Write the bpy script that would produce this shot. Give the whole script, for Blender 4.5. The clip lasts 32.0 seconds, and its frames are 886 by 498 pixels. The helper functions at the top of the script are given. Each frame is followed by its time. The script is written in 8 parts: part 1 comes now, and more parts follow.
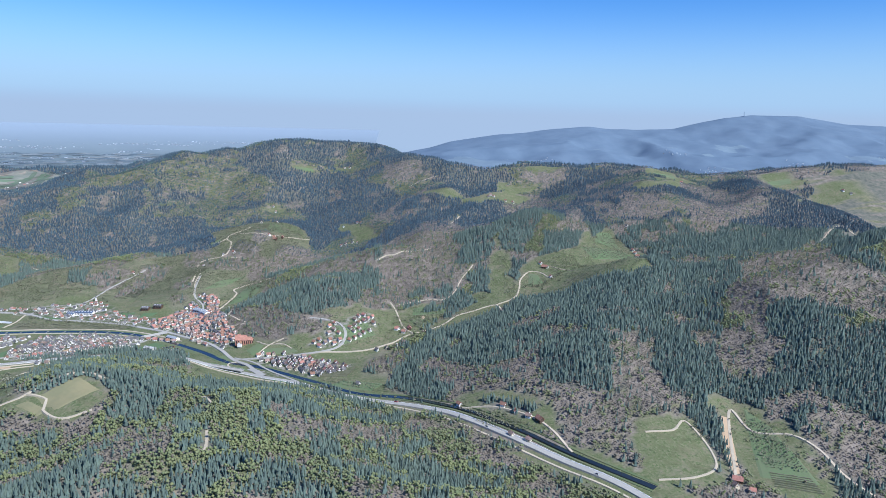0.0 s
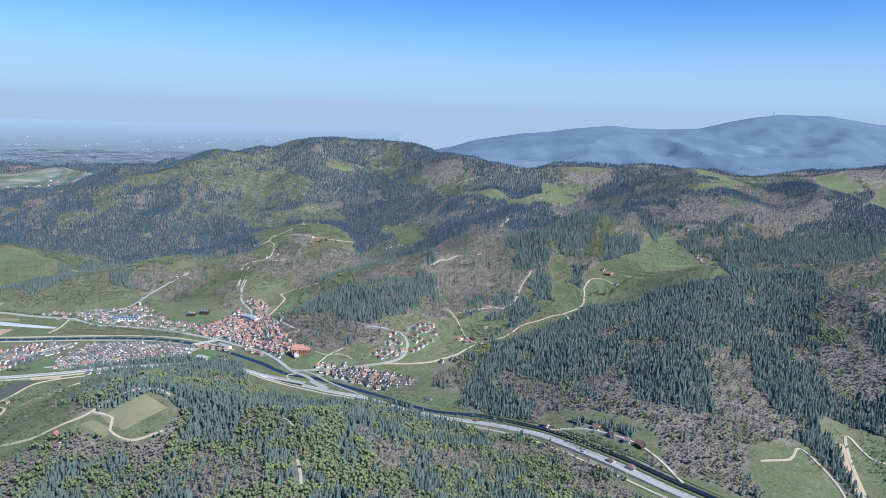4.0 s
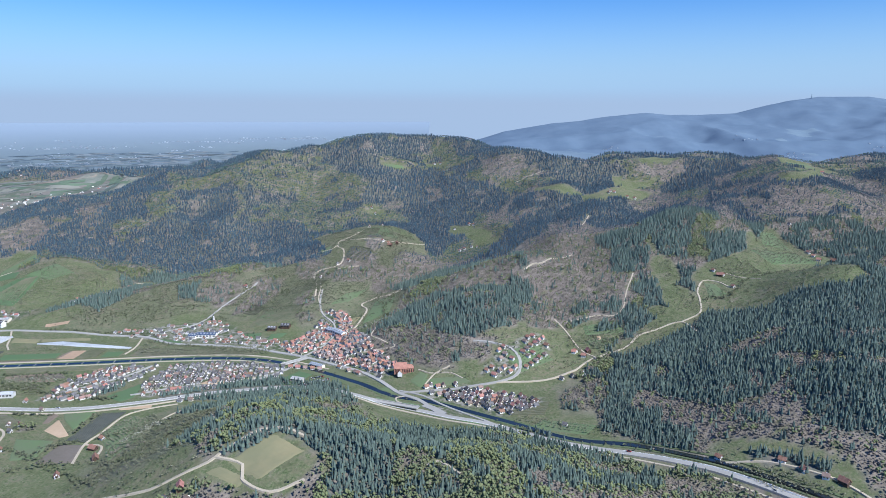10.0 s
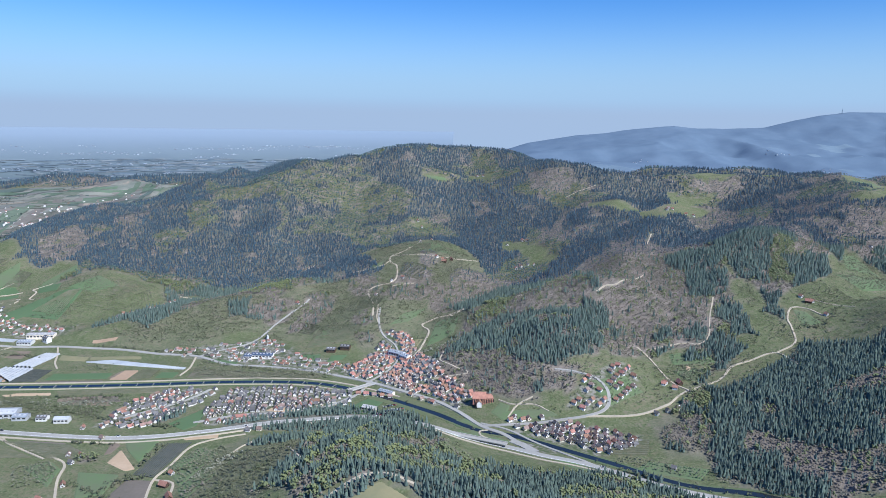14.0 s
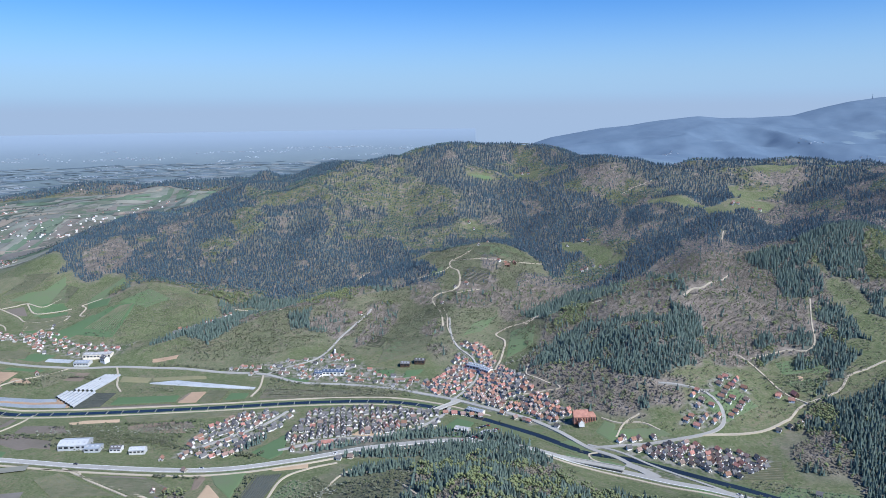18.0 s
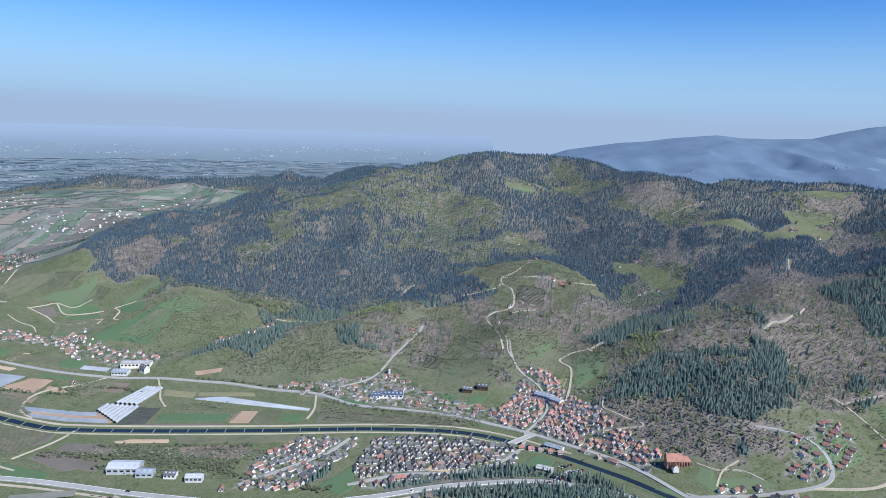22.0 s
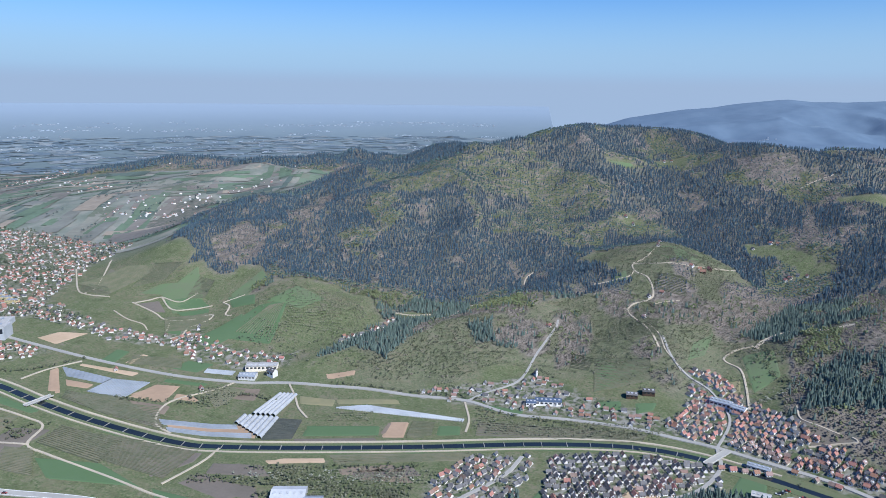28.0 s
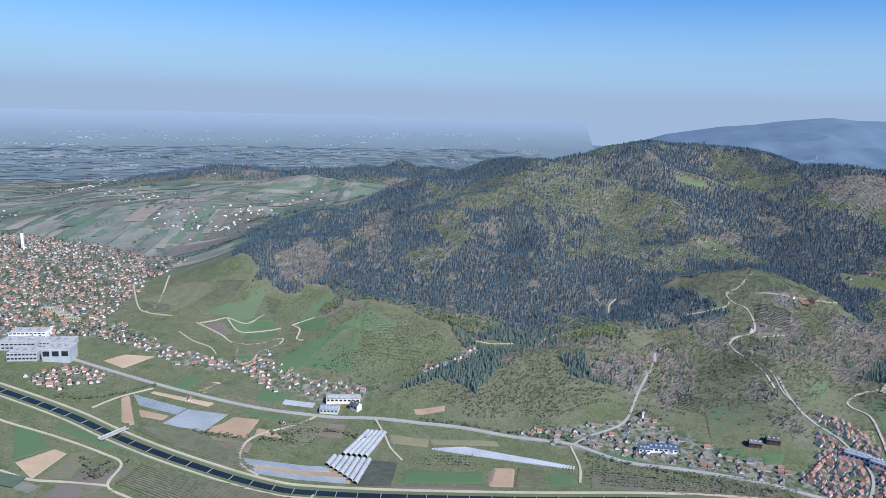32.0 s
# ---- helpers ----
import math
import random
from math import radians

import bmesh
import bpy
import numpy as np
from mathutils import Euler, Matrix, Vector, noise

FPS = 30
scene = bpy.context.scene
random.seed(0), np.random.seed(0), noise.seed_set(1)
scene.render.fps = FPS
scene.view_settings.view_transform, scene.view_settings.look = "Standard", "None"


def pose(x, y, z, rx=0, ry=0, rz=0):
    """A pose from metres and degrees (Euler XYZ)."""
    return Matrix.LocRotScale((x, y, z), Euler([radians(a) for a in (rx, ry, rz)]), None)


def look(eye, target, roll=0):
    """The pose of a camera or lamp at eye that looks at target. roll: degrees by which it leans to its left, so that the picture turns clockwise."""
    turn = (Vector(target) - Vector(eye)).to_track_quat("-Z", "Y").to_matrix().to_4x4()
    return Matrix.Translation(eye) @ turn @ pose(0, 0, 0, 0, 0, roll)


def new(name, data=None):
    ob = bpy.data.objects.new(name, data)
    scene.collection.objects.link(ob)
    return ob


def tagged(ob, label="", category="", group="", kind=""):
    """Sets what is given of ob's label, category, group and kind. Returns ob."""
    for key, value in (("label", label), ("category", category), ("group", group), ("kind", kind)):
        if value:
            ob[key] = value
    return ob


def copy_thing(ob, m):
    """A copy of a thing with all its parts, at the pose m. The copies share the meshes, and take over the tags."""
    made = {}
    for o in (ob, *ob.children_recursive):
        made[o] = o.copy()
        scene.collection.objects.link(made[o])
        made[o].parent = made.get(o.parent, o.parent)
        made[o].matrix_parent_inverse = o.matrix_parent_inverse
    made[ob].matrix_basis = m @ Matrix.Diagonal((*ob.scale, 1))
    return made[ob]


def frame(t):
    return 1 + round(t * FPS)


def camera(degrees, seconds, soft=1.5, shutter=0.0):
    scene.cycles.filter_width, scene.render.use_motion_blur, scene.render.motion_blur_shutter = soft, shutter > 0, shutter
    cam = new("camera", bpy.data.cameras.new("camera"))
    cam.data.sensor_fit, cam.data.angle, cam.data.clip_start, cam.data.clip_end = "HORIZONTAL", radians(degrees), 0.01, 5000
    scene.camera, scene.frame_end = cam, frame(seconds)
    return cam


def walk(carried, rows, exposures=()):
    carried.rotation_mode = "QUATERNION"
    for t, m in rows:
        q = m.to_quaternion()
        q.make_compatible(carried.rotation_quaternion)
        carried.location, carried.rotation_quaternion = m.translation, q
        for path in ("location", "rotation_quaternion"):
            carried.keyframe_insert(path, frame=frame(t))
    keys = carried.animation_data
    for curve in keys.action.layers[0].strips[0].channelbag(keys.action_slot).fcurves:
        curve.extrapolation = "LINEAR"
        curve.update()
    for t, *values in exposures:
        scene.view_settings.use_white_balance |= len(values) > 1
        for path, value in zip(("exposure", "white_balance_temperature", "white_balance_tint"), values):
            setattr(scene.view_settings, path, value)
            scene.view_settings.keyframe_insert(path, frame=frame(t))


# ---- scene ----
cam = camera(64.13, 32.0, soft=0.9)
PATH = [
    (0.0, (0.0, 0.0, 295.1), (-1.8, 492.1, 206.8), 1.46),
    (0.5, (-8.2, 5.8, 295.0), (-11.4, 498.3, 208.9), 1.48),
    (1.0, (-16.5, 11.6, 294.8), (-23.2, 504.3, 209.5), 1.47),
    (1.5, (-24.9, 17.5, 294.7), (-33.0, 510.1, 209.3), 1.63),
    (2.0, (-33.4, 23.4, 294.6), (-41.9, 515.8, 208.1), 1.53),
    (2.5, (-42.0, 29.3, 294.5), (-50.7, 521.3, 206.1), 1.59),
    (3.0, (-50.7, 35.2, 294.5), (-59.7, 527.2, 205.8), 1.72),
    (3.5, (-59.4, 41.1, 294.5), (-69.9, 533.0, 205.3), 1.67),
    (5.5, (-95.3, 65.0, 294.5), (-103.0, 556.7, 204.0), 1.80),
    (6.0, (-104.5, 71.0, 294.6), (-112.8, 562.6, 203.8), 1.58),
    (6.5, (-113.8, 77.0, 294.7), (-123.8, 568.5, 203.0), 1.66),
    (7.0, (-123.1, 83.1, 294.8), (-133.7, 574.8, 204.5), 1.70),
    (7.5, (-132.5, 89.1, 294.9), (-143.8, 581.0, 205.8), 1.32),
    (8.0, (-142.0, 95.2, 295.0), (-154.2, 586.8, 204.5), 1.12),
    (8.5, (-151.6, 101.3, 295.2), (-163.8, 592.4, 202.4), 0.91),
    (9.0, (-161.2, 107.4, 295.3), (-173.9, 598.4, 202.1), 0.79),
    (9.5, (-170.9, 113.5, 295.5), (-186.4, 604.3, 201.3), 0.35),
    (10.0, (-180.7, 119.6, 295.7), (-200.4, 610.0, 200.4), 0.06),
    (10.5, (-190.5, 125.7, 295.9), (-213.2, 615.9, 199.8), -0.18),
    (11.0, (-200.4, 131.8, 296.1), (-225.1, 621.7, 199.1), -0.32),
    (11.5, (-210.3, 137.9, 296.3), (-235.1, 628.1, 200.5), -0.03),
    (12.0, (-220.3, 144.1, 296.5), (-244.9, 635.2, 205.8), 0.67),
    (12.5, (-230.4, 150.2, 296.7), (-255.2, 642.0, 209.6), 0.96),
    (13.0, (-240.5, 156.4, 297.0), (-265.3, 648.5, 212.1), 1.51),
    (13.5, (-250.7, 162.5, 297.2), (-275.7, 654.7, 212.7), 1.27),
    (14.0, (-261.0, 168.7, 297.5), (-287.2, 660.1, 208.6), 0.87),
    (14.5, (-271.3, 174.9, 297.7), (-297.9, 665.5, 205.0), 0.56),
    (16.5, (-312.9, 199.6, 298.8), (-341.0, 690.5, 208.4), -0.12),
    (17.0, (-323.4, 205.7, 299.1), (-353.5, 696.5, 208.5), -0.39),
    (17.5, (-334.0, 211.9, 299.4), (-366.3, 702.5, 208.5), -0.61),
    (18.0, (-344.6, 218.1, 299.6), (-378.4, 708.5, 208.3), -0.69),
    (18.5, (-355.2, 224.3, 299.9), (-389.7, 714.7, 208.7), -0.76),
    (19.0, (-365.9, 230.4, 300.2), (-400.5, 721.0, 210.1), -0.63),
    (19.5, (-376.6, 236.6, 300.5), (-411.4, 727.3, 211.1), -0.31),
    (20.0, (-387.4, 242.8, 300.8), (-422.6, 733.6, 212.2), 0.27),
    (20.5, (-398.1, 248.9, 301.1), (-432.7, 739.8, 212.6), 0.96),
    (21.0, (-408.9, 255.1, 301.3), (-441.7, 746.4, 214.6), 1.81),
    (21.5, (-419.8, 261.2, 301.6), (-451.6, 752.7, 215.5), 2.05),
    (22.0, (-430.6, 267.4, 301.9), (-462.8, 758.7, 214.8), 1.97),
    (22.5, (-441.5, 273.5, 302.1), (-475.0, 764.5, 213.6), 1.73),
    (23.0, (-452.4, 279.7, 302.4), (-487.7, 770.2, 212.2), 1.59),
    (23.5, (-463.4, 285.8, 302.7), (-499.2, 776.2, 211.9), 1.69),
    (24.0, (-474.3, 291.9, 302.9), (-512.1, 782.2, 212.5), 1.63),
    (24.5, (-485.3, 298.0, 303.2), (-525.9, 788.0, 212.0), 1.32),
    (25.0, (-496.3, 304.1, 303.4), (-539.6, 793.1, 208.7), 1.11),
    (25.5, (-507.3, 310.2, 303.6), (-552.3, 798.1, 204.0), 1.09),
    (27.5, (-551.4, 334.4, 304.4), (-603.7, 820.4, 199.1), 0.87),
    (28.0, (-562.5, 340.4, 304.6), (-618.0, 825.5, 196.8), 0.67),
    (28.5, (-573.5, 346.4, 304.8), (-632.1, 830.8, 195.5), 0.63),
    (29.0, (-584.6, 352.4, 304.9), (-643.9, 836.7, 195.8), 0.77),
    (29.5, (-595.7, 358.4, 305.0), (-655.2, 843.0, 197.2), 0.96),
    (30.0, (-606.7, 364.4, 305.2), (-668.9, 849.1, 199.4), 1.04),
    (30.5, (-617.8, 370.3, 305.3), (-683.8, 855.0, 201.8), 1.13),
    (31.0, (-628.8, 376.2, 305.4), (-697.4, 860.6, 201.9), 1.19),
    (31.5, (-639.9, 382.1, 305.4), (-709.6, 866.4, 202.4), 1.33),
    (32.0, (-650.9, 388.0, 305.5), (-719.3, 873.1, 205.4), 1.56),
]
walk(cam, [(t, look(eye, target, roll)) for t, eye, target, roll in PATH], [(0.0, 0.38, 5700, 9), (14.0, 0.3, 5700, 9), (32.0, 0.2, 5700, 9)])


# ---------------------------------------------------------------- light
SUN_ELEV, SUN_AZ = 46.0, 128.0      # degrees above the horizon; clockwise from +y
world = bpy.data.worlds.new("spring_sky")
scene.world = world
world.use_nodes = True
wt = world.node_tree
wt.nodes.clear()
sky = wt.nodes.new("ShaderNodeTexSky")
sky.sky_type, sky.sun_disc = "NISHITA", False
sky.sun_elevation, sky.sun_rotation = radians(SUN_ELEV), radians(SUN_AZ)
sky.altitude, sky.air_density, sky.dust_density, sky.ozone_density = 800, 1.0, 0.25, 3.0
# hazy lowland beyond the last fields: the distance dissolves into one pale tone under the sky's rim
coord = wt.nodes.new("ShaderNodeTexCoord")
parts_ = wt.nodes.new("ShaderNodeSeparateXYZ")
wt.links.new(coord.outputs["Generated"], parts_.inputs[0])
rim = wt.nodes.new("ShaderNodeMapRange")
rim.interpolation_type = "SMOOTHERSTEP"
rim.inputs["From Min"].default_value, rim.inputs["From Max"].default_value = 0.19, -0.02
wt.links.new(parts_.outputs["Z"], rim.inputs["Value"])
far_tone = wt.nodes.new("ShaderNodeMix")
far_tone.data_type, far_tone.blend_type = "RGBA", "MIX"
wt.links.new(rim.outputs[0], far_tone.inputs["Factor"])
deep = wt.nodes.new("ShaderNodeHueSaturation")
deep.inputs["Hue"].default_value, deep.inputs["Saturation"].default_value = 0.508, 1.3
wt.links.new(sky.outputs[0], deep.inputs["Color"])
clear = wt.nodes.new("ShaderNodeMix")
clear.data_type, clear.blend_type = "RGBA", "MULTIPLY"
clear.inputs["Factor"].default_value, clear.inputs["B"].default_value = 1.0, (0.84, 1.03, 1.22, 1)   # clean spring air
wt.links.new(deep.outputs[0], clear.inputs["A"])
wt.links.new(clear.outputs["Result"], far_tone.inputs["A"])
far_tone.inputs["B"].default_value = (3.7, 5.05, 6.7, 1)
haze = wt.nodes.new("ShaderNodeMapRange")
haze.interpolation_type = "SMOOTHSTEP"
haze.inputs["From Min"].default_value, haze.inputs["From Max"].default_value = 0.035, 0.008
wt.links.new(parts_.outputs["Z"], haze.inputs["Value"])
band_ = wt.nodes.new("ShaderNodeMix")
band_.data_type, band_.blend_type = "RGBA", "MIX"
band_.inputs["B"].default_value = (3.8, 4.7, 6.0, 1)
wt.links.new(haze.outputs[0], band_.inputs["Factor"])
wt.links.new(far_tone.outputs["Result"], band_.inputs["A"])
back = wt.nodes.new("ShaderNodeBackground")
back.inputs["Strength"].default_value = 0.089
wt.links.new(band_.outputs["Result"], back.inputs["Color"])
wout = wt.nodes.new("ShaderNodeOutputWorld")
wt.links.new(back.outputs[0], wout.inputs[0])

lamp = bpy.data.lights.new("sun", "SUN")
lamp.energy, lamp.angle, lamp.color = 5.0, radians(0.6), (1.0, 0.95, 0.86)
sun = new("sun", lamp)
_az, _el = radians(SUN_AZ), radians(SUN_ELEV)
sun.matrix_world = look((math.sin(_az) * math.cos(_el), math.cos(_az) * math.cos(_el), math.sin(_el)), (0, 0, 0))


# ---------------------------------------------------------------- materials
def mat(name, colour, rough=0.85, vary=0.25, scale=0.05, fine=0.6, bump=0.0, metal=0.0, per="none", spec=0.3, second=None, spread=0.25):
    """A procedural surface: a base colour (or two) mixed by noise at two scales; per: 'object' or 'island' adds a tone of its own to each piece."""
    m = bpy.data.materials.new(name)
    m.use_nodes = True
    nt = m.node_tree
    b = nt.nodes["Principled BSDF"]
    b.inputs["Roughness"].default_value = rough
    b.inputs["Metallic"].default_value = metal
    b.inputs["Specular IOR Level"].default_value = spec
    geo = nt.nodes.new("ShaderNodeNewGeometry")
    big, small = nt.nodes.new("ShaderNodeTexNoise"), nt.nodes.new("ShaderNodeTexNoise")
    big.inputs["Scale"].default_value, small.inputs["Scale"].default_value = scale, fine
    big.inputs["Detail"].default_value, small.inputs["Detail"].default_value = 4, 3
    for n in (big, small):
        nt.links.new(geo.outputs["Position"], n.inputs["Vector"])
    mix = nt.nodes.new("ShaderNodeMix")
    mix.data_type = "RGBA"
    dark = second or [c * (1 - vary) for c in colour]
    mix.inputs["A"].default_value = (*dark, 1)
    mix.inputs["B"].default_value = (*[min(1, c * (1 + vary * 0.5)) if not second else c for c in colour], 1)
    ramp = nt.nodes.new("ShaderNodeMapRange")
    ramp.inputs["From Min"].default_value, ramp.inputs["From Max"].default_value = 0.32, 0.68
    add = nt.nodes.new("ShaderNodeMath")
    add.operation = "MULTIPLY_ADD"
    nt.links.new(small.outputs["Fac"], add.inputs[0])
    add.inputs[1].default_value = 0.45
    nt.links.new(big.outputs["Fac"], add.inputs[2])
    sub = nt.nodes.new("ShaderNodeMath")
    sub.operation = "SUBTRACT"
    nt.links.new(add.outputs[0], sub.inputs[0])
    sub.inputs[1].default_value = 0.22
    nt.links.new(sub.outputs[0], ramp.inputs["Value"])
    nt.links.new(ramp.outputs[0], mix.inputs["Factor"])
    out = mix.outputs["Result"]
    if per != "none":
        src = nt.nodes.new("ShaderNodeObjectInfo").outputs["Random"] if per == "object" else geo.outputs["Random Per Island"]
        hsv = nt.nodes.new("ShaderNodeHueSaturation")
        mr, mh = nt.nodes.new("ShaderNodeMapRange"), nt.nodes.new("ShaderNodeMapRange")
        mr.inputs["To Min"].default_value, mr.inputs["To Max"].default_value = 1 - spread, 1 + spread
        mh.inputs["To Min"].default_value, mh.inputs["To Max"].default_value = 0.515, 0.485
        nt.links.new(src, mr.inputs["Value"])
        nt.links.new(src, mh.inputs["Value"])
        nt.links.new(mr.outputs[0], hsv.inputs["Value"])
        nt.links.new(mh.outputs[0], hsv.inputs["Hue"])
        nt.links.new(out, hsv.inputs["Color"])
        out = hsv.outputs["Color"]
    nt.links.new(out, b.inputs["Base Color"])
    if bump:
        bp = nt.nodes.new("ShaderNodeBump")
        bp.inputs["Strength"].default_value, bp.inputs["Distance"].default_value = bump, 1.0
        nt.links.new(small.outputs["Fac"], bp.inputs["Height"])
        nt.links.new(bp.outputs[0], b.inputs["Normal"])
    return m


# ---------------------------------------------------------------- the lie of the land
def vnoise(x, y, size, seed=0):
    """Smooth lattice noise, -1 to 1, with cells of that size."""
    u, v = np.asarray(x, float) / size + seed * 17.31, np.asarray(y, float) / size - seed * 9.77
    i, j = np.floor(u), np.floor(v)
    f, g = u - i, v - j
    f, g = f * f * (3 - 2 * f), g * g * (3 - 2 * g)

    def h(a, b):
        s = np.sin(a * 127.1 + b * 311.7 + seed * 74.7) * 43758.5453
        return (s - np.floor(s)) * 2 - 1
    return (h(i, j) * (1 - f) + h(i + 1, j) * f) * (1 - g) + (h(i, j + 1) * (1 - f) + h(i + 1, j + 1) * f) * g


def fbm(x, y, size, seed=0, octaves=4):
    return sum(vnoise(x, y, size / 2 ** k, seed + k) / 2 ** k for k in range(octaves)) / 1.7


# crest lines: slope of the flanks, then x, y, height along the crest
CRESTS = {
    "main": (0.44, [(-1130, 1385, 55), (-1050, 1400, 101), (-905, 1470, 119), (-815, 1520, 135), (-720, 1640, 168), (-665, 1800, 197), (-540, 1900, 209), (-410, 2070, 241), (-300, 2110, 227), (-213, 2060, 220), (-140, 1910, 212), (-79, 1785, 209), (20, 1710, 194), (130, 1720, 191), (223, 1725, 190), (350, 1690, 193), (480, 1630, 191), (650, 1640, 183), (900, 1650, 221), (1500, 1700, 218)]),
    "main_spur_a": (0.37, [(-470, 1960, 231), (-448, 1862, 205), (-562, 1735, 158), (-600, 1610, 128), (-665, 1450, 87), (-700, 1370, 55)]),
    "main_spur_b": (0.36, [(-330, 1990, 190), (-300, 1850, 151), (-225, 1780, 148), (-215, 1650, 108), (-230, 1530, 80)]),
    "main_spur_c": (0.36, [(-760, 1660, 140), (-850, 1450, 104), (-905, 1330, 64)]),
    "main_west": (0.32, [(-665, 1800, 182), (-760, 1800, 158), (-865, 1750, 157), (-950, 1680, 127), (-1000, 1560, 122)]),
    "gap_knoll": (0.36, [(60, 1500, 131), (6, 1551, 153), (-60, 1600, 140)]),
    "main_back": (0.37, [(-665, 1800, 196), (-765, 2030, 183), (-900, 2250, 121), (-1118, 2560, 123), (-1300, 2750, 85)]),
    "vine_hill": (0.32, [(-330, 1480, 77), (-355, 1405, 80), (-365, 1330, 79), (-375, 1250, 52), (-405, 1150, 38), (-415, 1085, 20)]),
    "vine_shoulder": (0.30, [(-358, 1390, 88), (-470, 1320, 60), (-555, 1230, 46), (-640, 1172, 36), (-715, 1125, 25), (-785, 1075, 10)]),
    "orchard_hill": (0.36, [(-880, 1330, 61), (-858, 1225, 51), (-840, 1170, 32)]),
    "pine_nose": (0.43, [(-265, 985, 30), (-235, 1005, 44), (-155, 995, 69), (-130, 1060, 65), (-98, 1114, 100)]),
    "centre": (0.40, [(-225, 1120, 56), (-162, 1127, 75), (-80, 1125, 75), (-50, 1210, 91), (0, 1330, 119), (45, 1420, 131), (75, 1530, 140), (125, 1650, 162), (223, 1725, 190)]),
    "gap_spur": (0.31, [(446, 1618, 204), (404, 1420, 183), (270, 1330, 132), (165, 1250, 141)]),
    "gap_spur_b": (0.36, [(640, 1640, 188), (650, 1421, 180), (520, 1310, 146)]),
    "dark_spur": (0.42, [(-65, 790, 12), (0, 822, 26), (45, 850, 34), (90, 877, 42), (193, 881, 66), (276, 945, 88), (376, 960, 110), (500, 960, 135), (700, 1000, 168), (1000, 1100, 210), (1500, 1200, 240)]),
    "dark_spur_b": (0.35, [(120, 690, 48), (159, 713, 75), (205, 800, 95), (276, 945, 116)]),
    "dark_spur_d": (0.42, [(20, 715, 22), (70, 745, 40), (130, 800, 56), (193, 881, 66)]),
    "dark_spur_c": (0.45, [(247, 742, 64), (376, 773, 93), (435, 810, 140), (560, 860, 155), (700, 1000, 168)]),
    "meadow_nose": (0.36, [(235, 690, 58), (200, 640, 46), (178, 592, 40)]),
    "right_nose": (0.40, [(435, 810, 128), (400, 700, 85), (330, 610, 52), (300, 560, 35)]),
    "near_hill": (0.42, [(-430, 600, 20), (-380, 605, 42), (-329, 611, 58), (-270, 585, 60), (-210, 560, 60), (-160, 520, 66), (-172, 449, 74), (-60, 420, 60), (60, 330, 66), (200, 240, 80), (500, 100, 90)]),
    "near_nose": (0.45, [(-310, 605, 58), (-345, 650, 48), (-365, 692, 45), (-345, 738, 33)]),
    "near_nose_b": (0.45, [(-160, 520, 66), (-172, 620, 40), (-200, 668, 22)]),
    "near_nose_c": (0.45, [(-345, 650, 48), (-302, 683, 34), (-265, 700, 20)]),
    "near_west": (0.30, [(-172, 449, 74), (-300, 330, 60), (-500, 200, 60), (-900, 0, 60)]),
    "west_vineyards": (0.15, [(-1040, 1960, 112), (-1208, 2070, 121), (-1330, 2000, 106), (-1460, 1880, 88), (-1620, 1820, 56)]),
    "west_hill": (0.17, [(-1100, 2300, 120), (-1362, 2260, 112), (-1560, 2290, 112), (-1750, 2350, 80)]),
    "east_back": (0.32, [(300, 2300, 179), (900, 2400, 145), (1800, 2600, 199)]),
}


def valley_line(x, y):
    """The main valley's floor and the plain."""
    return np.clip((x + 260) / 420, 0, 1.0) ** 1.3 * 22 + np.clip((-x - 840) / 330, 0, 1) * 30


def floor_height(x, y):
    """All valley floors, without hills."""
    side = np.clip((x + 150) / 480, 0, 1.25) * np.clip((y - 820) / 200, 0, 1) * np.clip((1900 - y) / 400, 0, 1)  # the side valley climbs
    north = np.clip((y - 1060) / 320, 0, 1.6) * np.exp(-((x + 240) / 170) ** 2) * 46 * np.clip((2100 - y) / 300, 0, 1)
    gap = np.clip((y - 1350) / 300, 0, 1) * np.clip((x + 350) / 200, 0, 1) * 60 * np.clip((2300 - y) / 400, 0, 1)
    return valley_line(x, y) + side * 68 + north + gap - np.clip((y - 2300) / 900, 0, 1) * 12


def height(x, y):
    """The ground's height; the same everywhere in this script."""
    x, y = np.asarray(x, float), np.asarray(y, float)
    k = 7.0
    base = floor_height(x, y)
    warp_x, warp_y = x + 16 * fbm(x, y, 130, 3, 3), y + 16 * fbm(x, y, 130, 8, 3)
    total = np.ones_like(base)
    for slope, line in CRESTS.values():
        best = np.full_like(base, -500.0)
        for (ax, ay, az), (bx, by, bz) in zip(line, line[1:]):
            ex, ey = bx - ax, by - ay
            s = np.clip(((warp_x - ax) * ex + (warp_y - ay) * ey) / (ex * ex + ey * ey), 0, 1)
            d = np.hypot(warp_x - ax - s * ex, warp_y - ay - s * ey)
            best = np.maximum(best, az + s * (bz - az) - slope * (np.sqrt(d * d + 225) - 15))
        total += np.exp(np.clip((best - base) / k, -40, 40))
    rise = k * np.log(total)
    gully = np.abs(fbm(x, y, 210, 12, 3)) * -38 + 9
    rough = fbm(x, y, 90, 1) * np.clip(rise / 40, 0, 1) * 7 + gully * np.clip((rise - 45) / 60, 0, 1)
    rough = rough * np.where((x < -800) & (y < 1330), 0.35, 1.0)   # smooth vineyard slopes
    return base + rise + rough


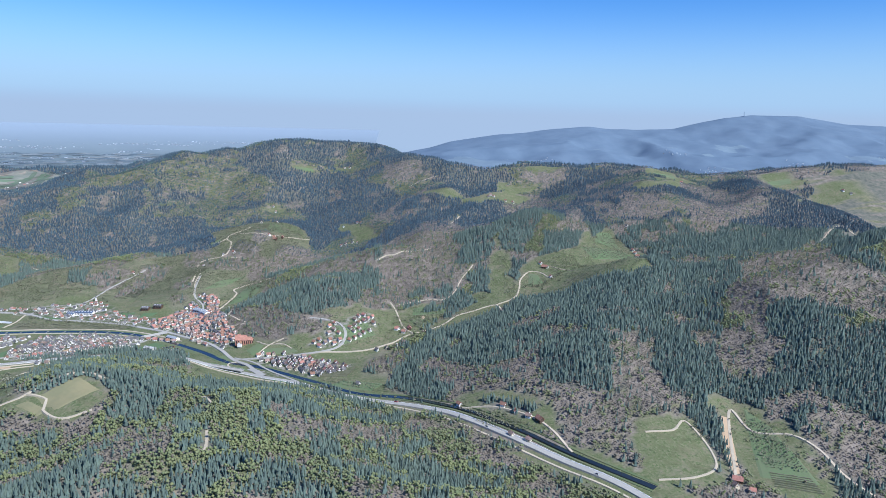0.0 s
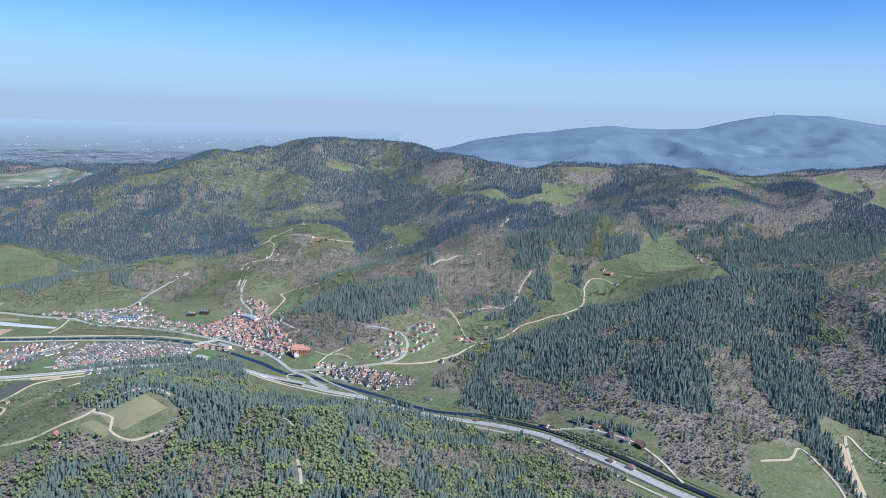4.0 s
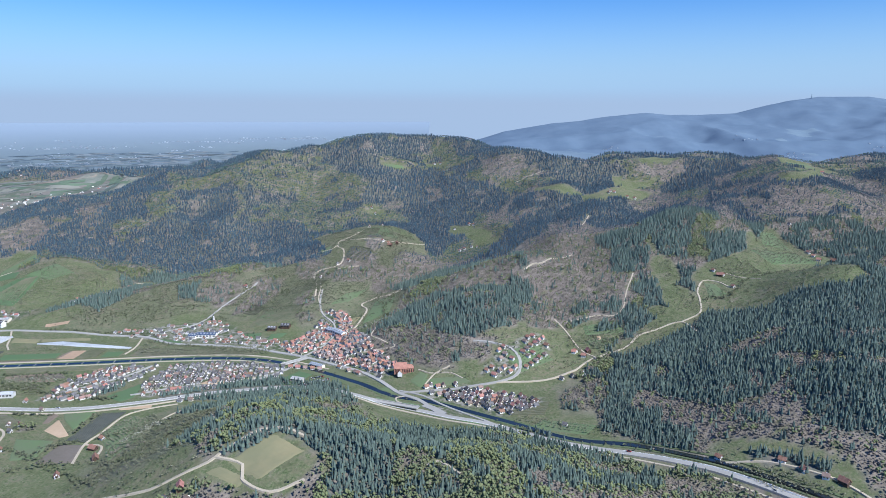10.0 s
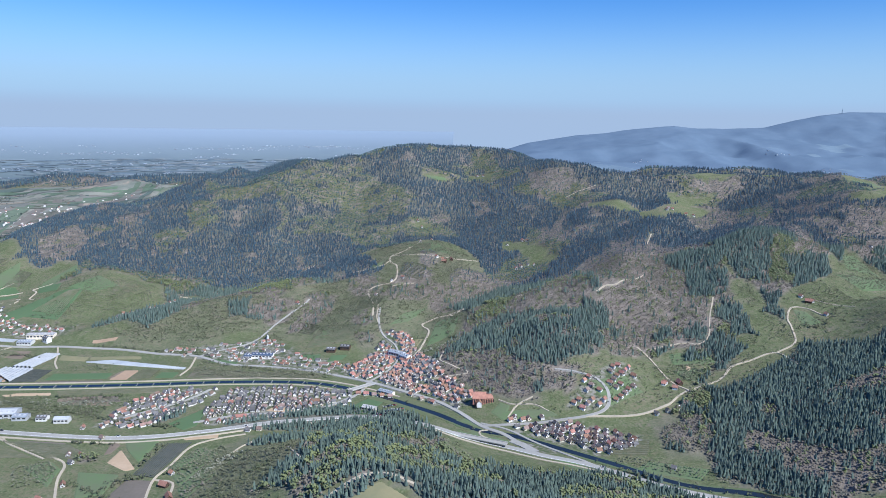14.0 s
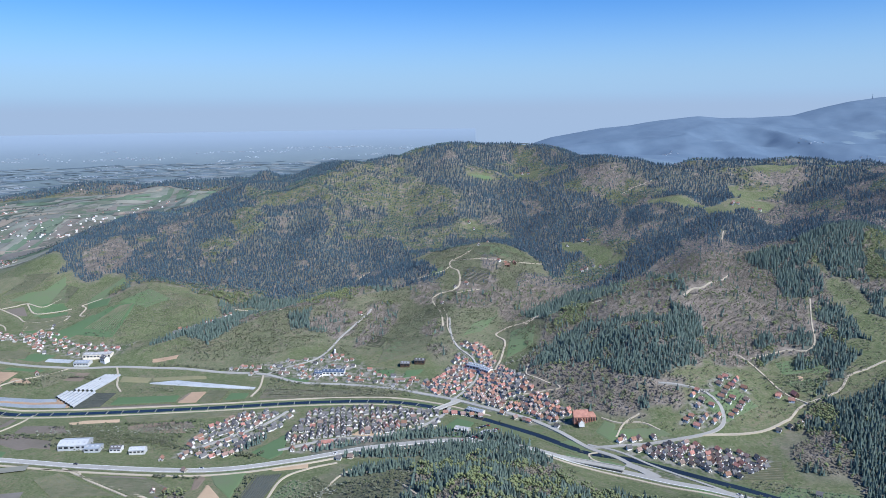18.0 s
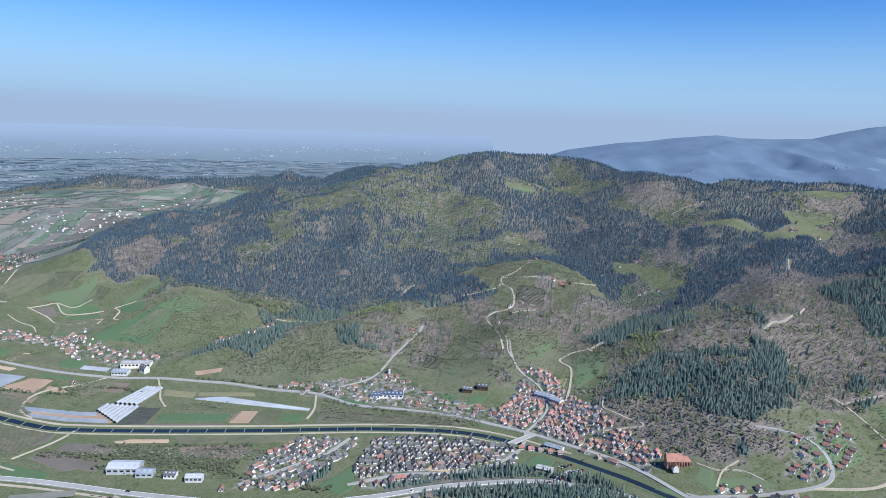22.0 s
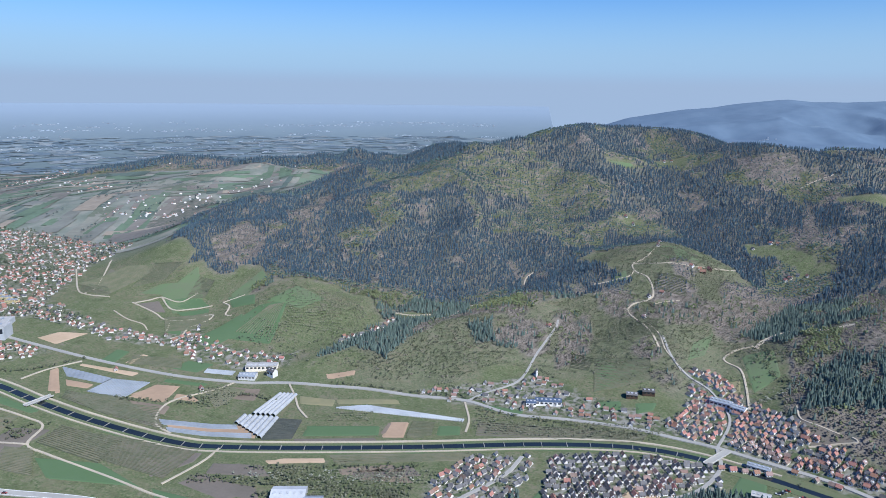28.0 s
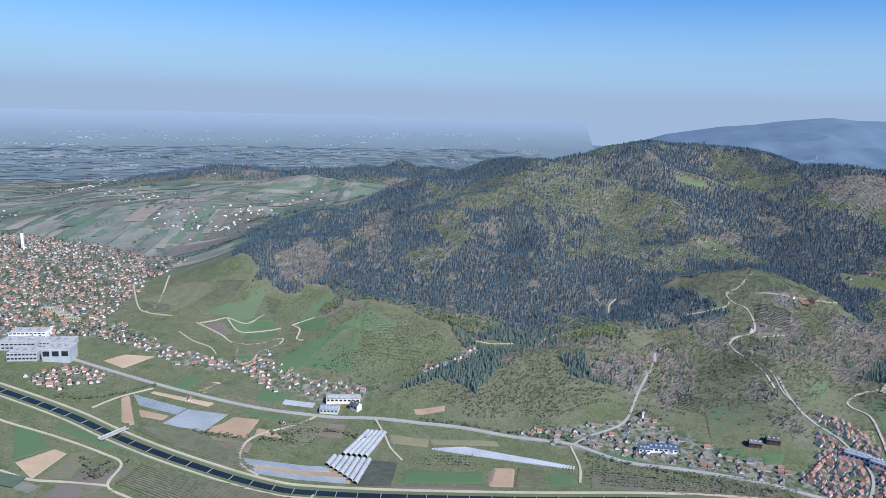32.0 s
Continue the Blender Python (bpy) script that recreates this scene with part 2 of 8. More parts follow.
# ---- mesh
def spaced(lo, hi, step, far_lo, far_hi, grow=1.09):
    """Grid lines: even between lo and hi, wider and wider beyond."""
    mid = list(np.arange(lo, hi, step))
    a, s = [lo], step
    while a[-1] > far_lo:
        s *= grow
        a.append(a[-1] - s)
    b, s = [mid[-1]], step
    while b[-1] < far_hi:
        s *= grow
        b.append(b[-1] + s)
    return np.array(a[:0:-1] + mid + b[1:])


GX, GY = spaced(-1350, 560, 6.5, -6500, 5000), spaced(330, 1900, 6.5, -2500, 6500)
GRID_X, GRID_Y = np.meshgrid(GX, GY)
GRID_Z = height(GRID_X, GRID_Y)


def ground(x, y):
    """Height of the ground mesh itself, between its grid points."""
    x, y = np.asarray(x, float), np.asarray(y, float)
    i = np.clip(np.searchsorted(GX, x) - 1, 0, len(GX) - 2)
    j = np.clip(np.searchsorted(GY, y) - 1, 0, len(GY) - 2)
    u, v = (x - GX[i]) / (GX[i + 1] - GX[i]), (y - GY[j]) / (GY[j + 1] - GY[j])
    a, b, c, d = GRID_Z[j, i], GRID_Z[j, i + 1], GRID_Z[j + 1, i + 1], GRID_Z[j + 1, i]
    return np.where(u >= v, a + (b - a) * u + (c - b) * v, a + (c - d) * u + (d - a) * v)


def mesh_of(name, verts, faces, material, smooth=False):
    """A mesh from arrays: verts (n, 3), faces (m, 3 or 4)."""
    me = bpy.data.meshes.new(name)
    verts, faces = np.asarray(verts, np.float32), np.asarray(faces, np.int32)
    n = faces.shape[1]
    me.vertices.add(len(verts))
    me.vertices.foreach_set("co", verts.ravel())
    me.loops.add(faces.size)
    me.loops.foreach_set("vertex_index", faces.ravel())
    me.polygons.add(len(faces))
    me.polygons.foreach_set("loop_start", np.arange(0, faces.size, n, dtype=np.int32))
    me.polygons.foreach_set("loop_total", np.full(len(faces), n, np.int32))
    me.polygons.foreach_set("use_smooth", np.full(len(faces), smooth))
    me.update(calc_edges=True)
    me.materials.append(material)
    return me


def grid_faces(nx, ny):
    a = (np.arange(ny - 1)[:, None] * nx + np.arange(nx - 1)).ravel()
    return np.stack([a, a + 1, a + nx + 1, a + nx], -1)


def halved(quads):
    """Two triangles for each quad."""
    return np.concatenate([quads[:, [0, 1, 2]], quads[:, [0, 2, 3]]])


def zone(x, y, zones):
    """How far inside the nearest of some ellipses (x, y, long, short, turn) a place lies; over 0 is inside."""
    best = np.full(np.shape(x), -9.0)
    for cx, cy, a, b, turn in zones:
        c, s = math.cos(radians(turn)), math.sin(radians(turn))
        u, v = (x - cx) * c + (y - cy) * s, -(x - cx) * s + (y - cy) * c
        best = np.maximum(best, 1 - np.hypot(u / a, v / b))
    return best


# ---------------------------------------------------------------- woods and open land: ellipses of x, y, half length, half width, turn
OPEN = [(-452, 690, 46, 95, 0), (-370, 1265, 125, 185, 4), (-480, 1140, 90, 60, -25), (-330, 1090, 55, 95, -18), (-168, 1395, 24, 36, 20), (-850, 1165, 105, 95, 0),
        (-1000, 1190, 95, 120, 0), (-1160, 1240, 140, 120, 0), (276, 1173, 44, 70, 0), (165, 1060, 58, 34, 20), (133, 1000, 27, 42, 0), (92, 994, 12, 40, 0), (-23, 945, 34, 26, 0), (50, 975, 14, 16, 0), (45, 932, 84, 22, 36), (93, 1155, 12, 20, 0), (255, 1108, 70, 40, 10), (190, 990, 28, 18, 20), (335, 1125, 44, 26, 10), (88, 1080, 18, 44, 0), (-110, 890, 95, 52, 20),
        (196, 552, 36, 62, 8), (275, 555, 34, 75, 8), (62, 622, 62, 24, -42), (495, 1575, 60, 26, -25)]
OPEN_HIGH = [(486, 1609, 36, 30, 0), (395, 1402, 36, 16, 0), (740, 1597, 44, 32, 0), (843, 1535, 56, 32, 0), (220, 1699, 36, 30, 0), (-379, 1554, 22, 14, 0), (-691, 1205, 30, 12, 0), (130, 1545, 70, 30, 35), (-367, 1815, 34, 14, 10), (-250, 1860, 44, 16, 10), (-212, 1445, 16, 20, 0),
             (-345, 590, 62, 36, -25), (-420, 585, 60, 40, 0), (-560, 1385, 9, 26, -20), (215, 1715, 60, 18, -10), (-790, 1300, 60, 14, 10),
             (-490, 1210, 60, 35, 31), (-640, 1120, 90, 34, 40), (360, 1690, 40, 16, 0)]
EXTRA_WOOD = [(-715, 1140, 95, 13, 45), (-560, 1240, 40, 24, 31), (-355, 700, 40, 55, 20), (-300, 1190, 26, 46, -30), (-440, 1230, 24, 44, 20),
              (-545, 1130, 22, 30, 0), (-330, 1210, 30, 22, 20), (-345, 1300, 16, 26, 0), (-560, 1150, 40, 18, 30), (-460, 1290, 26, 16, 30), (-420, 1110, 14, 20, 0), (-395, 1190, 18, 14, 0), (-300, 690, 40, 22, -10), (-500, 1190, 24, 20, 0), (-1010, 1330, 60, 30, -60), (-245, 1230, 40, 50, 0), (-440, 772, 34, 12, 10), (-570, 826, 9, 22, -30), (-600, 730, 10, 7, 0)]
CONIFER = [(-190, 1005, 82, 50, 5), (-130, 1045, 34, 32, 0), (150, 680, 36, 42, 0), (255, 720, 40, 90, -10), (285, 880, 60, 60, 0), (377, 661, 66, 34, 20), (46, 850, 60, 30, 20), (-350, 690, 70, 56, 0), (-290, 640, 50, 44, 0), (-715, 1140, 100, 16, 45), (150, 885, 110, 34, 8), (300, 960, 110, 40, 12),
           (-345, 715, 44, 34, 0), (-240, 640, 50, 60, 0), (-600, 1400, 70, 50, 20), (-480, 1480, 80, 60, 0), (-850, 1390, 60, 50, 30), (-100, 1330, 40, 70, -25),
           (-330, 1480, 80, 40, 0), (-760, 1370, 50, 46, 0), (-420, 1900, 130, 60, 10)]
CONIFER_B = [(-195, 1148, 74, 13, 8), (-31, 1019, 17, 26, 0), (-1, 1003, 16, 24, 0), (21, 976, 10, 26, 0), (52, 1203, 36, 36, 0), (143, 1202, 20, 22, 0), (223, 1180, 16, 24, 0), (375, 1276, 46, 34, 0), (613, 1521, 54, 70, 0), (422, 1385, 90, 40, 0), (700, 1314, 150, 50, 0), (292, 1604, 90, 55, 0), (170, 1317, 66, 70, 0),
             (-341, 715, 70, 50, 0), (-79, 582, 76, 60, 0), (-113, 426, 31, 17, 0), (-12, 489, 26, 46, 0), (-244, 406, 32, 36, 0), (60, 1320, 50, 50, 0), (-40, 960, 16, 14, 0), (20, 975, 18, 16, 0), (230, 1290, 70, 26, 25), (170, 690, 30, 30, 0),
             (240, 565, 9, 52, -12), (-60, 560, 50, 40, -40), (-360, 1680, 90, 70, 0), (560, 1300, 120, 50, 20), (-680, 1560, 60, 40, 0)]
GREEN = [(-171, 500, 62, 76, 0), (-181, 425, 20, 30, 0), (-113, 483, 18, 30, 0), (-80, 446, 14, 24, 0), (-560, 1600, 110, 70, 20), (-700, 1700, 90, 80, 0), (-640, 1480, 60, 40, 0), (-215, 470, 50, 34, 0), (-80, 650, 30, 22, -40),
         (-430, 1150, 60, 50, 0), (-760, 1480, 70, 40, 0)]
BARE = [(60, 745, 60, 34, 20), (125, 765, 40, 30, 20), (120, 640, 60, 36, 0), (5, 768, 36, 18, 20), (420, 800, 80, 60, 0), (330, 640, 30, 40, 0), (-180, 1205, 110, 60, 0), (-12, 1089, 62, 46, 0), (-48, 1187, 42, 52, 0), (74, 1113, 28, 52, 0), (245, 1269, 25, 25, 0), (354, 1341, 50, 30, 0), (493, 1309, 62, 80, 0), (242, 1277, 24, 40, 0), (459, 966, 64, 80, 0), (573, 1422, 64, 50, 0), (-250, 421, 60, 46, 0), (60, 640, 60, 30, -40), (140, 620, 26, 60, 10), (350, 560, 40, 60, 0), (-40, 1130, 100, 60, 20), (20, 1230, 70, 80, -20), (-190, 1090, 50, 50, 0), (-250, 975, 50, 26, 0), (110, 730, 60, 46, 0), (230, 830, 60, 30, 0),
        (330, 690, 70, 50, 0), (420, 760, 80, 40, 20), (-60, 930, 60, 18, 0), (-500, 1260, 70, 50, 0), (-860, 1320, 60, 24, 0), (-290, 1290, 30, 70, -10),
        (330, 1420, 90, 70, 0), (560, 1480, 110, 60, 0), (120, 820, 70, 16, 10), (-300, 1640, 70, 80, 0), (-390, 1220, 120, 170, 0), (89, 724, 40, 38, 0), (205, 680, 24, 34, 0), (190, 622, 40, 22, 0), (385, 780, 45, 50, 0), (-40, 1120, 110, 46, 10)]


def inside(x, y, poly):
    """Whether places lie in a polygon."""
    x, y = np.asarray(x, float), np.asarray(y, float)
    odd = np.zeros(x.shape, bool)
    for (ax, ay), (bx, by) in zip(poly, poly[1:] + poly[:1]):
        odd ^= ((ay > y) != (by > y)) & (x < (bx - ax) * (y - ay) / (by - ay + 1e-9) + ax)
    return odd


# stands of one kind of wood, and clearings: outlines on the plan
CLEARED_A = [[(137, 1622), (215, 1639), (189, 1607), (124, 1569)],
             [(32, 1495), (114, 1552), (71, 1445), (34, 1458)],
             [(123, 1636), (144, 1650), (126, 1580), (112, 1575)],
             [(449, 1610), (501, 1604), (432, 1552)],
             [(-52, 1565), (27, 1527), (44, 1503), (0, 1493), (-55, 1543)],
             [(-292, 1891), (-238, 1868), (-238, 1806), (-285, 1842)],
             [(-219, 1461), (-173, 1451), (-182, 1390), (-215, 1420)],
             [(-168, 1373), (-135, 1366), (-133, 1333), (-175, 1327), (-189, 1334)],
             [(-408, 1556), (-376, 1582), (-374, 1557), (-401, 1546)]]
CLEARED_B = [[(225, 1167), (260, 1199), (293, 1178), (273, 953), (279, 933), (240, 913), (197, 943), (161, 909), (122, 943), (100, 978), (113, 1029), (160, 1041), (191, 1076)],
             [(62, 1080), (88, 1082), (86, 962), (62, 949)],
             [(438, 1535), (520, 1562), (436, 1489)],
             [(374, 1432), (518, 1557), (461, 1419), (372, 1382)],
             [(728, 1589), (800, 1587), (773, 1552), (717, 1563)],
             [(803, 1540), (894, 1534), (872, 1492), (796, 1478), (672, 1370), (785, 1527)],
             [(874, 1612), (908, 1607), (887, 1579), (858, 1591)],
             [(164, 586), (199, 595), (223, 596), (226, 575), (206, 511), (154, 508), (174, 560)]]
CLEARED_C = [[(281, 615), (294, 591), (281, 572), (295, 544), (300, 513), (241, 513), (259, 573)],
             [(-358, 564), (-352, 579), (-325, 605), (-304, 592), (-280, 573), (-296, 546), (-337, 553)]]
SPRUCE_A = [[(-1277, 1597), (-1298, 1746), (-1225, 1784), (-931, 1411), (-978, 1401), (-1222, 1517)],
            [(-838, 1520), (-799, 1422), (-885, 1426)],
            [(-766, 1540), (-684, 1570), (-643, 1503), (-645, 1432), (-740, 1434)],
            [(-653, 1539), (-559, 1630), (-541, 1599), (-624, 1513)],
            [(-739, 1462), (-653, 1462), (-594, 1399), (-495, 1416), (-414, 1276), (-514, 1230), (-614, 1327), (-702, 1354)],
            [(-976, 1396), (-926, 1402), (-836, 1342), (-745, 1337), (-666, 1306), (-670, 1263), (-776, 1273), (-887, 1268)],
            [(-551, 1871), (-447, 1921), (-366, 2060), (-282, 2081), (-295, 1981), (-458, 1779), (-543, 1823)],
            [(-222, 2050), (-122, 1825), (-162, 1796), (-224, 1932)]]
SPRUCE_B = [[(-65, 1756), (46, 1692), (50, 1644), (-24, 1612), (-62, 1678)],
            [(58, 1690), (165, 1693), (89, 1667)],
            [(-94, 1588), (-2, 1483), (28, 1428), (7, 1329), (-64, 1342), (-112, 1412)],
            [(-251, 1687), (-134, 1653), (-96, 1562), (-125, 1481), (-229, 1551)],
            [(-334, 1649), (-251, 1592), (-210, 1418), (-251, 1457), (-318, 1571)],
            [(57, 1387), (243, 1512), (157, 1208), (123, 1112), (90, 1122), (90, 1222), (67, 1348)],
            [(289, 1553), (370, 1464), (331, 1340), (263, 1225), (263, 1321), (239, 1394)],
            [(159, 1169), (217, 1178), (211, 1128), (174, 1095), (156, 1122)],
            [(30, 1178), (85, 1154), (56, 1081), (14, 1087)]]
SPRUCE_C = [[(-300, 1160), (-233, 1231), (-160, 1287), (-124, 1294), (-118, 1266), (-219, 1148), (-274, 1109)],
            [(-119, 1276), (-106, 1259), (-102, 1087), (-111, 1084)],
            [(336, 1457), (291, 1257), (244, 1168), (254, 1323)],
            [(282, 1258), (379, 1253), (412, 1265), (430, 1200), (501, 1211), (475, 1145), (341, 1064), (329, 1108), (295, 1188)],
            [(541, 1260), (672, 1348), (851, 1453), (783, 1334), (533, 1153), (509, 1184)],
            [(675, 1232), (745, 1269), (476, 817), (468, 837)],
            [(-14, 860), (40, 825), (115, 798), (121, 758), (80, 718), (45, 715), (-13, 786)]]
SPRUCE_D = [[(121, 758), (167, 722), (172, 669), (148, 633), (109, 647), (99, 688)],
            [(115, 798), (194, 869), (272, 898), (324, 882), (286, 742), (248, 638), (227, 638), (234, 711), (212, 733), (164, 736)],
            [(337, 878), (319, 782), (276, 699), (269, 650), (248, 654)],
            [(348, 752), (395, 754), (430, 731), (379, 635), (360, 658), (342, 711)],
            [(254, 670), (343, 643), (345, 626), (285, 627), (254, 640)],
            [(228, 597), (254, 611), (243, 564), (216, 516), (225, 560)],
            [(41, 652), (89, 616), (83, 605), (50, 629)]]
SPRUCE_E = [[(-514, 815), (-452, 883), (-327, 843), (-241, 669), (-231, 557), (-287, 577), (-317, 591), (-329, 585), (-376, 588)],
            [(-189, 707), (-122, 736), (-69, 681), (-21, 631), (-18, 431), (-76, 417), (-91, 470), (-84, 537), (-122, 546)],
            [(-371, 531), (-282, 537), (-232, 475), (-242, 418), (-339, 481)],
            [(-1125, 1388), (-1059, 1505), (-1018, 1531), (-934, 1677), (-968, 1501), (-1011, 1405), (-1035, 1351), (-1052, 1330)],
            [(-809, 1381), (-734, 1467), (-643, 1436), (-590, 1441), (-590, 1304), (-649, 1267), (-712, 1289), (-748, 1323)],
            [(-943, 1422), (-906, 1418), (-863, 1465), (-818, 1427), (-852, 1380), (-906, 1389)]]
SPRUCE_F = [[(-590, 1441), (-547, 1435), (-558, 1345), (-590, 1320)]]
BARE_WOOD_A = [[(-1003, 1551), (-870, 1417), (-883, 1357), (-931, 1411)],
               [(-1042, 1350), (-1053, 1493), (-941, 1331), (-987, 1292)],
               [(-109, 1269), (12, 1270), (14, 1210), (-65, 1098), (-103, 1087)],
               [(-103, 1087), (10, 1126), (33, 1052), (-23, 994), (-91, 1027)],
               [(-163, 1783), (-68, 1736), (-49, 1689), (-100, 1646), (-155, 1690)],
               [(214, 1267), (285, 1313), (250, 1214), (182, 1170)],
               [(333, 1363), (400, 1359), (357, 1272), (322, 1320)],
               [(-172, 1153), (-119, 1256), (-129, 1057), (-172, 988)],
               [(181, 1687), (298, 1675), (252, 1633), (167, 1655)],
               [(324, 1404), (387, 1357), (424, 1303), (370, 1254), (297, 1282)]]
BARE_WOOD_B = [[(455, 1337), (638, 1393), (589, 1304), (513, 1267), (460, 1203), (411, 1199), (443, 1267)],
               [(227, 1346), (283, 1314), (272, 1260), (226, 1178), (199, 1187)],
               [(423, 951), (633, 1206), (551, 996), (426, 793), (371, 807)],
               [(353, 809), (413, 792), (373, 731), (336, 765)],
               [(-7, 784), (35, 741), (57, 655), (21, 676), (-7, 722)],
               [(68, 767), (114, 747), (95, 660), (72, 649), (56, 705)],
               [(170, 709), (220, 723), (195, 637), (158, 632)],
               [(108, 638), (193, 629), (218, 595), (170, 582), (148, 534), (104, 561), (107, 603)],
               [(291, 739), (337, 725), (309, 671), (277, 688)]]
BARE_WOOD_C = [[(374, 920), (431, 802), (369, 735), (337, 739), (324, 779)],
               [(301, 640), (345, 626), (321, 598), (290, 593)],
               [(277, 565), (303, 543), (315, 518), (286, 511)],
               [(-260, 517), (-203, 506), (-180, 442), (-207, 420)],
               [(-73, 450), (-19, 508), (-18, 431), (-69, 418)],
               [(-142, 556), (-106, 562), (-91, 520), (-109, 482)],
               [(-976, 1629), (-923, 1633), (-892, 1471), (-924, 1451)],
               [(-989, 1395), (-898, 1391), (-893, 1342), (-975, 1354)]]
PINE_HILL = [[(-199, 1030), (-163, 1062), (-144, 1067), (-152, 996), (-154, 960), (-120, 1010), (-113, 993), (-125, 939), (-148, 919), (-180, 908), (-205, 917), (-232, 947), (-224, 973), (-208, 988)], [(-285, 1029), (-264, 1054), (-228, 1068), (-211, 1046), (-227, 999), (-240, 967), (-279, 968), (-299, 975)], [(-46, 1012), (-27, 1012), (-29, 992), (-43, 983), (-55, 986)], [(-193, 886), (-184, 884), (-189, 867), (-197, 868)], [(-13, 994), (13, 994), (-1, 946), (-27, 947)], [(5, 956), (19, 951), (9, 918), (-3, 923)]]
PINE_HILL_FOOT = [[(-250, 934), (-145, 905), (-167, 869), (-251, 881)], [(-81, 1039), (-33, 1071), (21, 1078), (-6, 1023), (-85, 948), (-114, 943)]]
VINE_HILL_WOOD = [[(-519, 1191), (-474, 1206), (-470, 1161), (-493, 1096), (-521, 1083)], [(-383, 1276), (-329, 1267), (-340, 1196), (-389, 1155), (-397, 1231)], [(-295, 1290), (-244, 1293), (-288, 1182), (-324, 1165)]]
VINE_HILL_SPRUCE = [[(-623, 1154), (-597, 1166), (-593, 1121), (-617, 1111)]]
YOUNG_WOOD_A = [[(-742, 1810), (-545, 1834), (-517, 1667), (-601, 1606), (-658, 1557), (-704, 1599)],
                [(-677, 1506), (-601, 1512), (-504, 1592), (-486, 1482), (-614, 1476)],
                [(-880, 1416), (-792, 1404), (-715, 1392), (-706, 1311), (-801, 1329)],
                [(-540, 1539), (-427, 1531), (-430, 1466), (-500, 1444)],
                [(-541, 1807), (-369, 1633), (-434, 1582), (-509, 1618)],
                [(-221, 556), (-191, 671), (-128, 493), (-119, 421), (-144, 411), (-180, 442)],
                [(-657, 1713), (-550, 1757), (-554, 1524), (-617, 1441), (-654, 1467), (-668, 1548)],
                [(-859, 1630), (-768, 1741), (-678, 1699), (-680, 1584), (-779, 1518)],
                [(-823, 1451), (-750, 1517), (-742, 1459), (-769, 1398), (-817, 1380)]]
STANDS = [(3, YOUNG_WOOD_A), (2, PINE_HILL_FOOT + VINE_HILL_WOOD + BARE_WOOD_A + BARE_WOOD_B + BARE_WOOD_C), (1, PINE_HILL + VINE_HILL_SPRUCE + SPRUCE_A + SPRUCE_B + SPRUCE_C + SPRUCE_D + SPRUCE_E + SPRUCE_F), (0, CLEARED_A + CLEARED_B + CLEARED_C)]


def stand(x, y):
    """Which outlined stand or clearing a place lies in: -1 none, 0 cleared, 1 spruce, 2 bare, 3 young leaves."""
    wx_, wy_ = x + 10 * fbm(x, y, 34, 61, 3), y + 10 * fbm(x, y, 34, 66, 3)
    kind = np.full(np.shape(x), -1)
    for k, polys in STANDS:
        for poly in polys:
            px_, py_ = [p[0] for p in poly], [p[1] for p in poly]
            near_ = (wx_ > min(px_)) & (wx_ < max(px_)) & (wy_ > min(py_)) & (wy_ < max(py_))
            if near_.any():
                part_ = kind[near_]
                part_[inside(wx_[near_], wy_[near_], poly)] = k
                kind[near_] = part_
    return np.where((kind > 0) & (x < -402) & (y > 560) & (y < 800), -1, kind)


def woods_at(x, y):
    """How surely a place is wooded: over 0 is wood."""
    wob = fbm(x, y, 55, 21, 4) * 0.26
    rise = height(x, y) - valley_line(x, y)
    low = np.where((x > -90) & (y < 905) & (y > 560), 6.0, 17.0)
    a = np.clip((rise + 13 * fbm(x, y, 60, 5, 3) * low / 17 - low) / 10, -1, 1)
    east = np.where((x > -60) & (y < 905) & (y > 676 - 0.907 * (x + 47) + 34), 1.0, -1.0)
    near = np.where((x > -190) & (y > 300) & (y < np.minimum(676 - 0.907 * (x + 47) - 24, np.where(x > -260, 712, 745))), 1.0, -1.0)
    a = np.maximum(a, np.maximum(east, near))
    hills = (y > 2130) & (y < 2790) & (rise > 42 + 14 * fbm(x, y, 200, 7, 3))
    a = np.where((y > 2300) | (x < -1090 + 0.3 * (y - 1400)), np.where(hills, 0.5, -1), a)
    a = np.minimum(a, -(zone(x, y, OPEN + OPEN_HIGH) + wob) * 6)
    a = np.maximum(a, (zone(x, y, EXTRA_WOOD) + wob) * 6)
    kind = stand(np.asarray(x, float), np.asarray(y, float))
    return np.where(kind > 0, 0.6, np.where(kind == 0, -0.6, a))


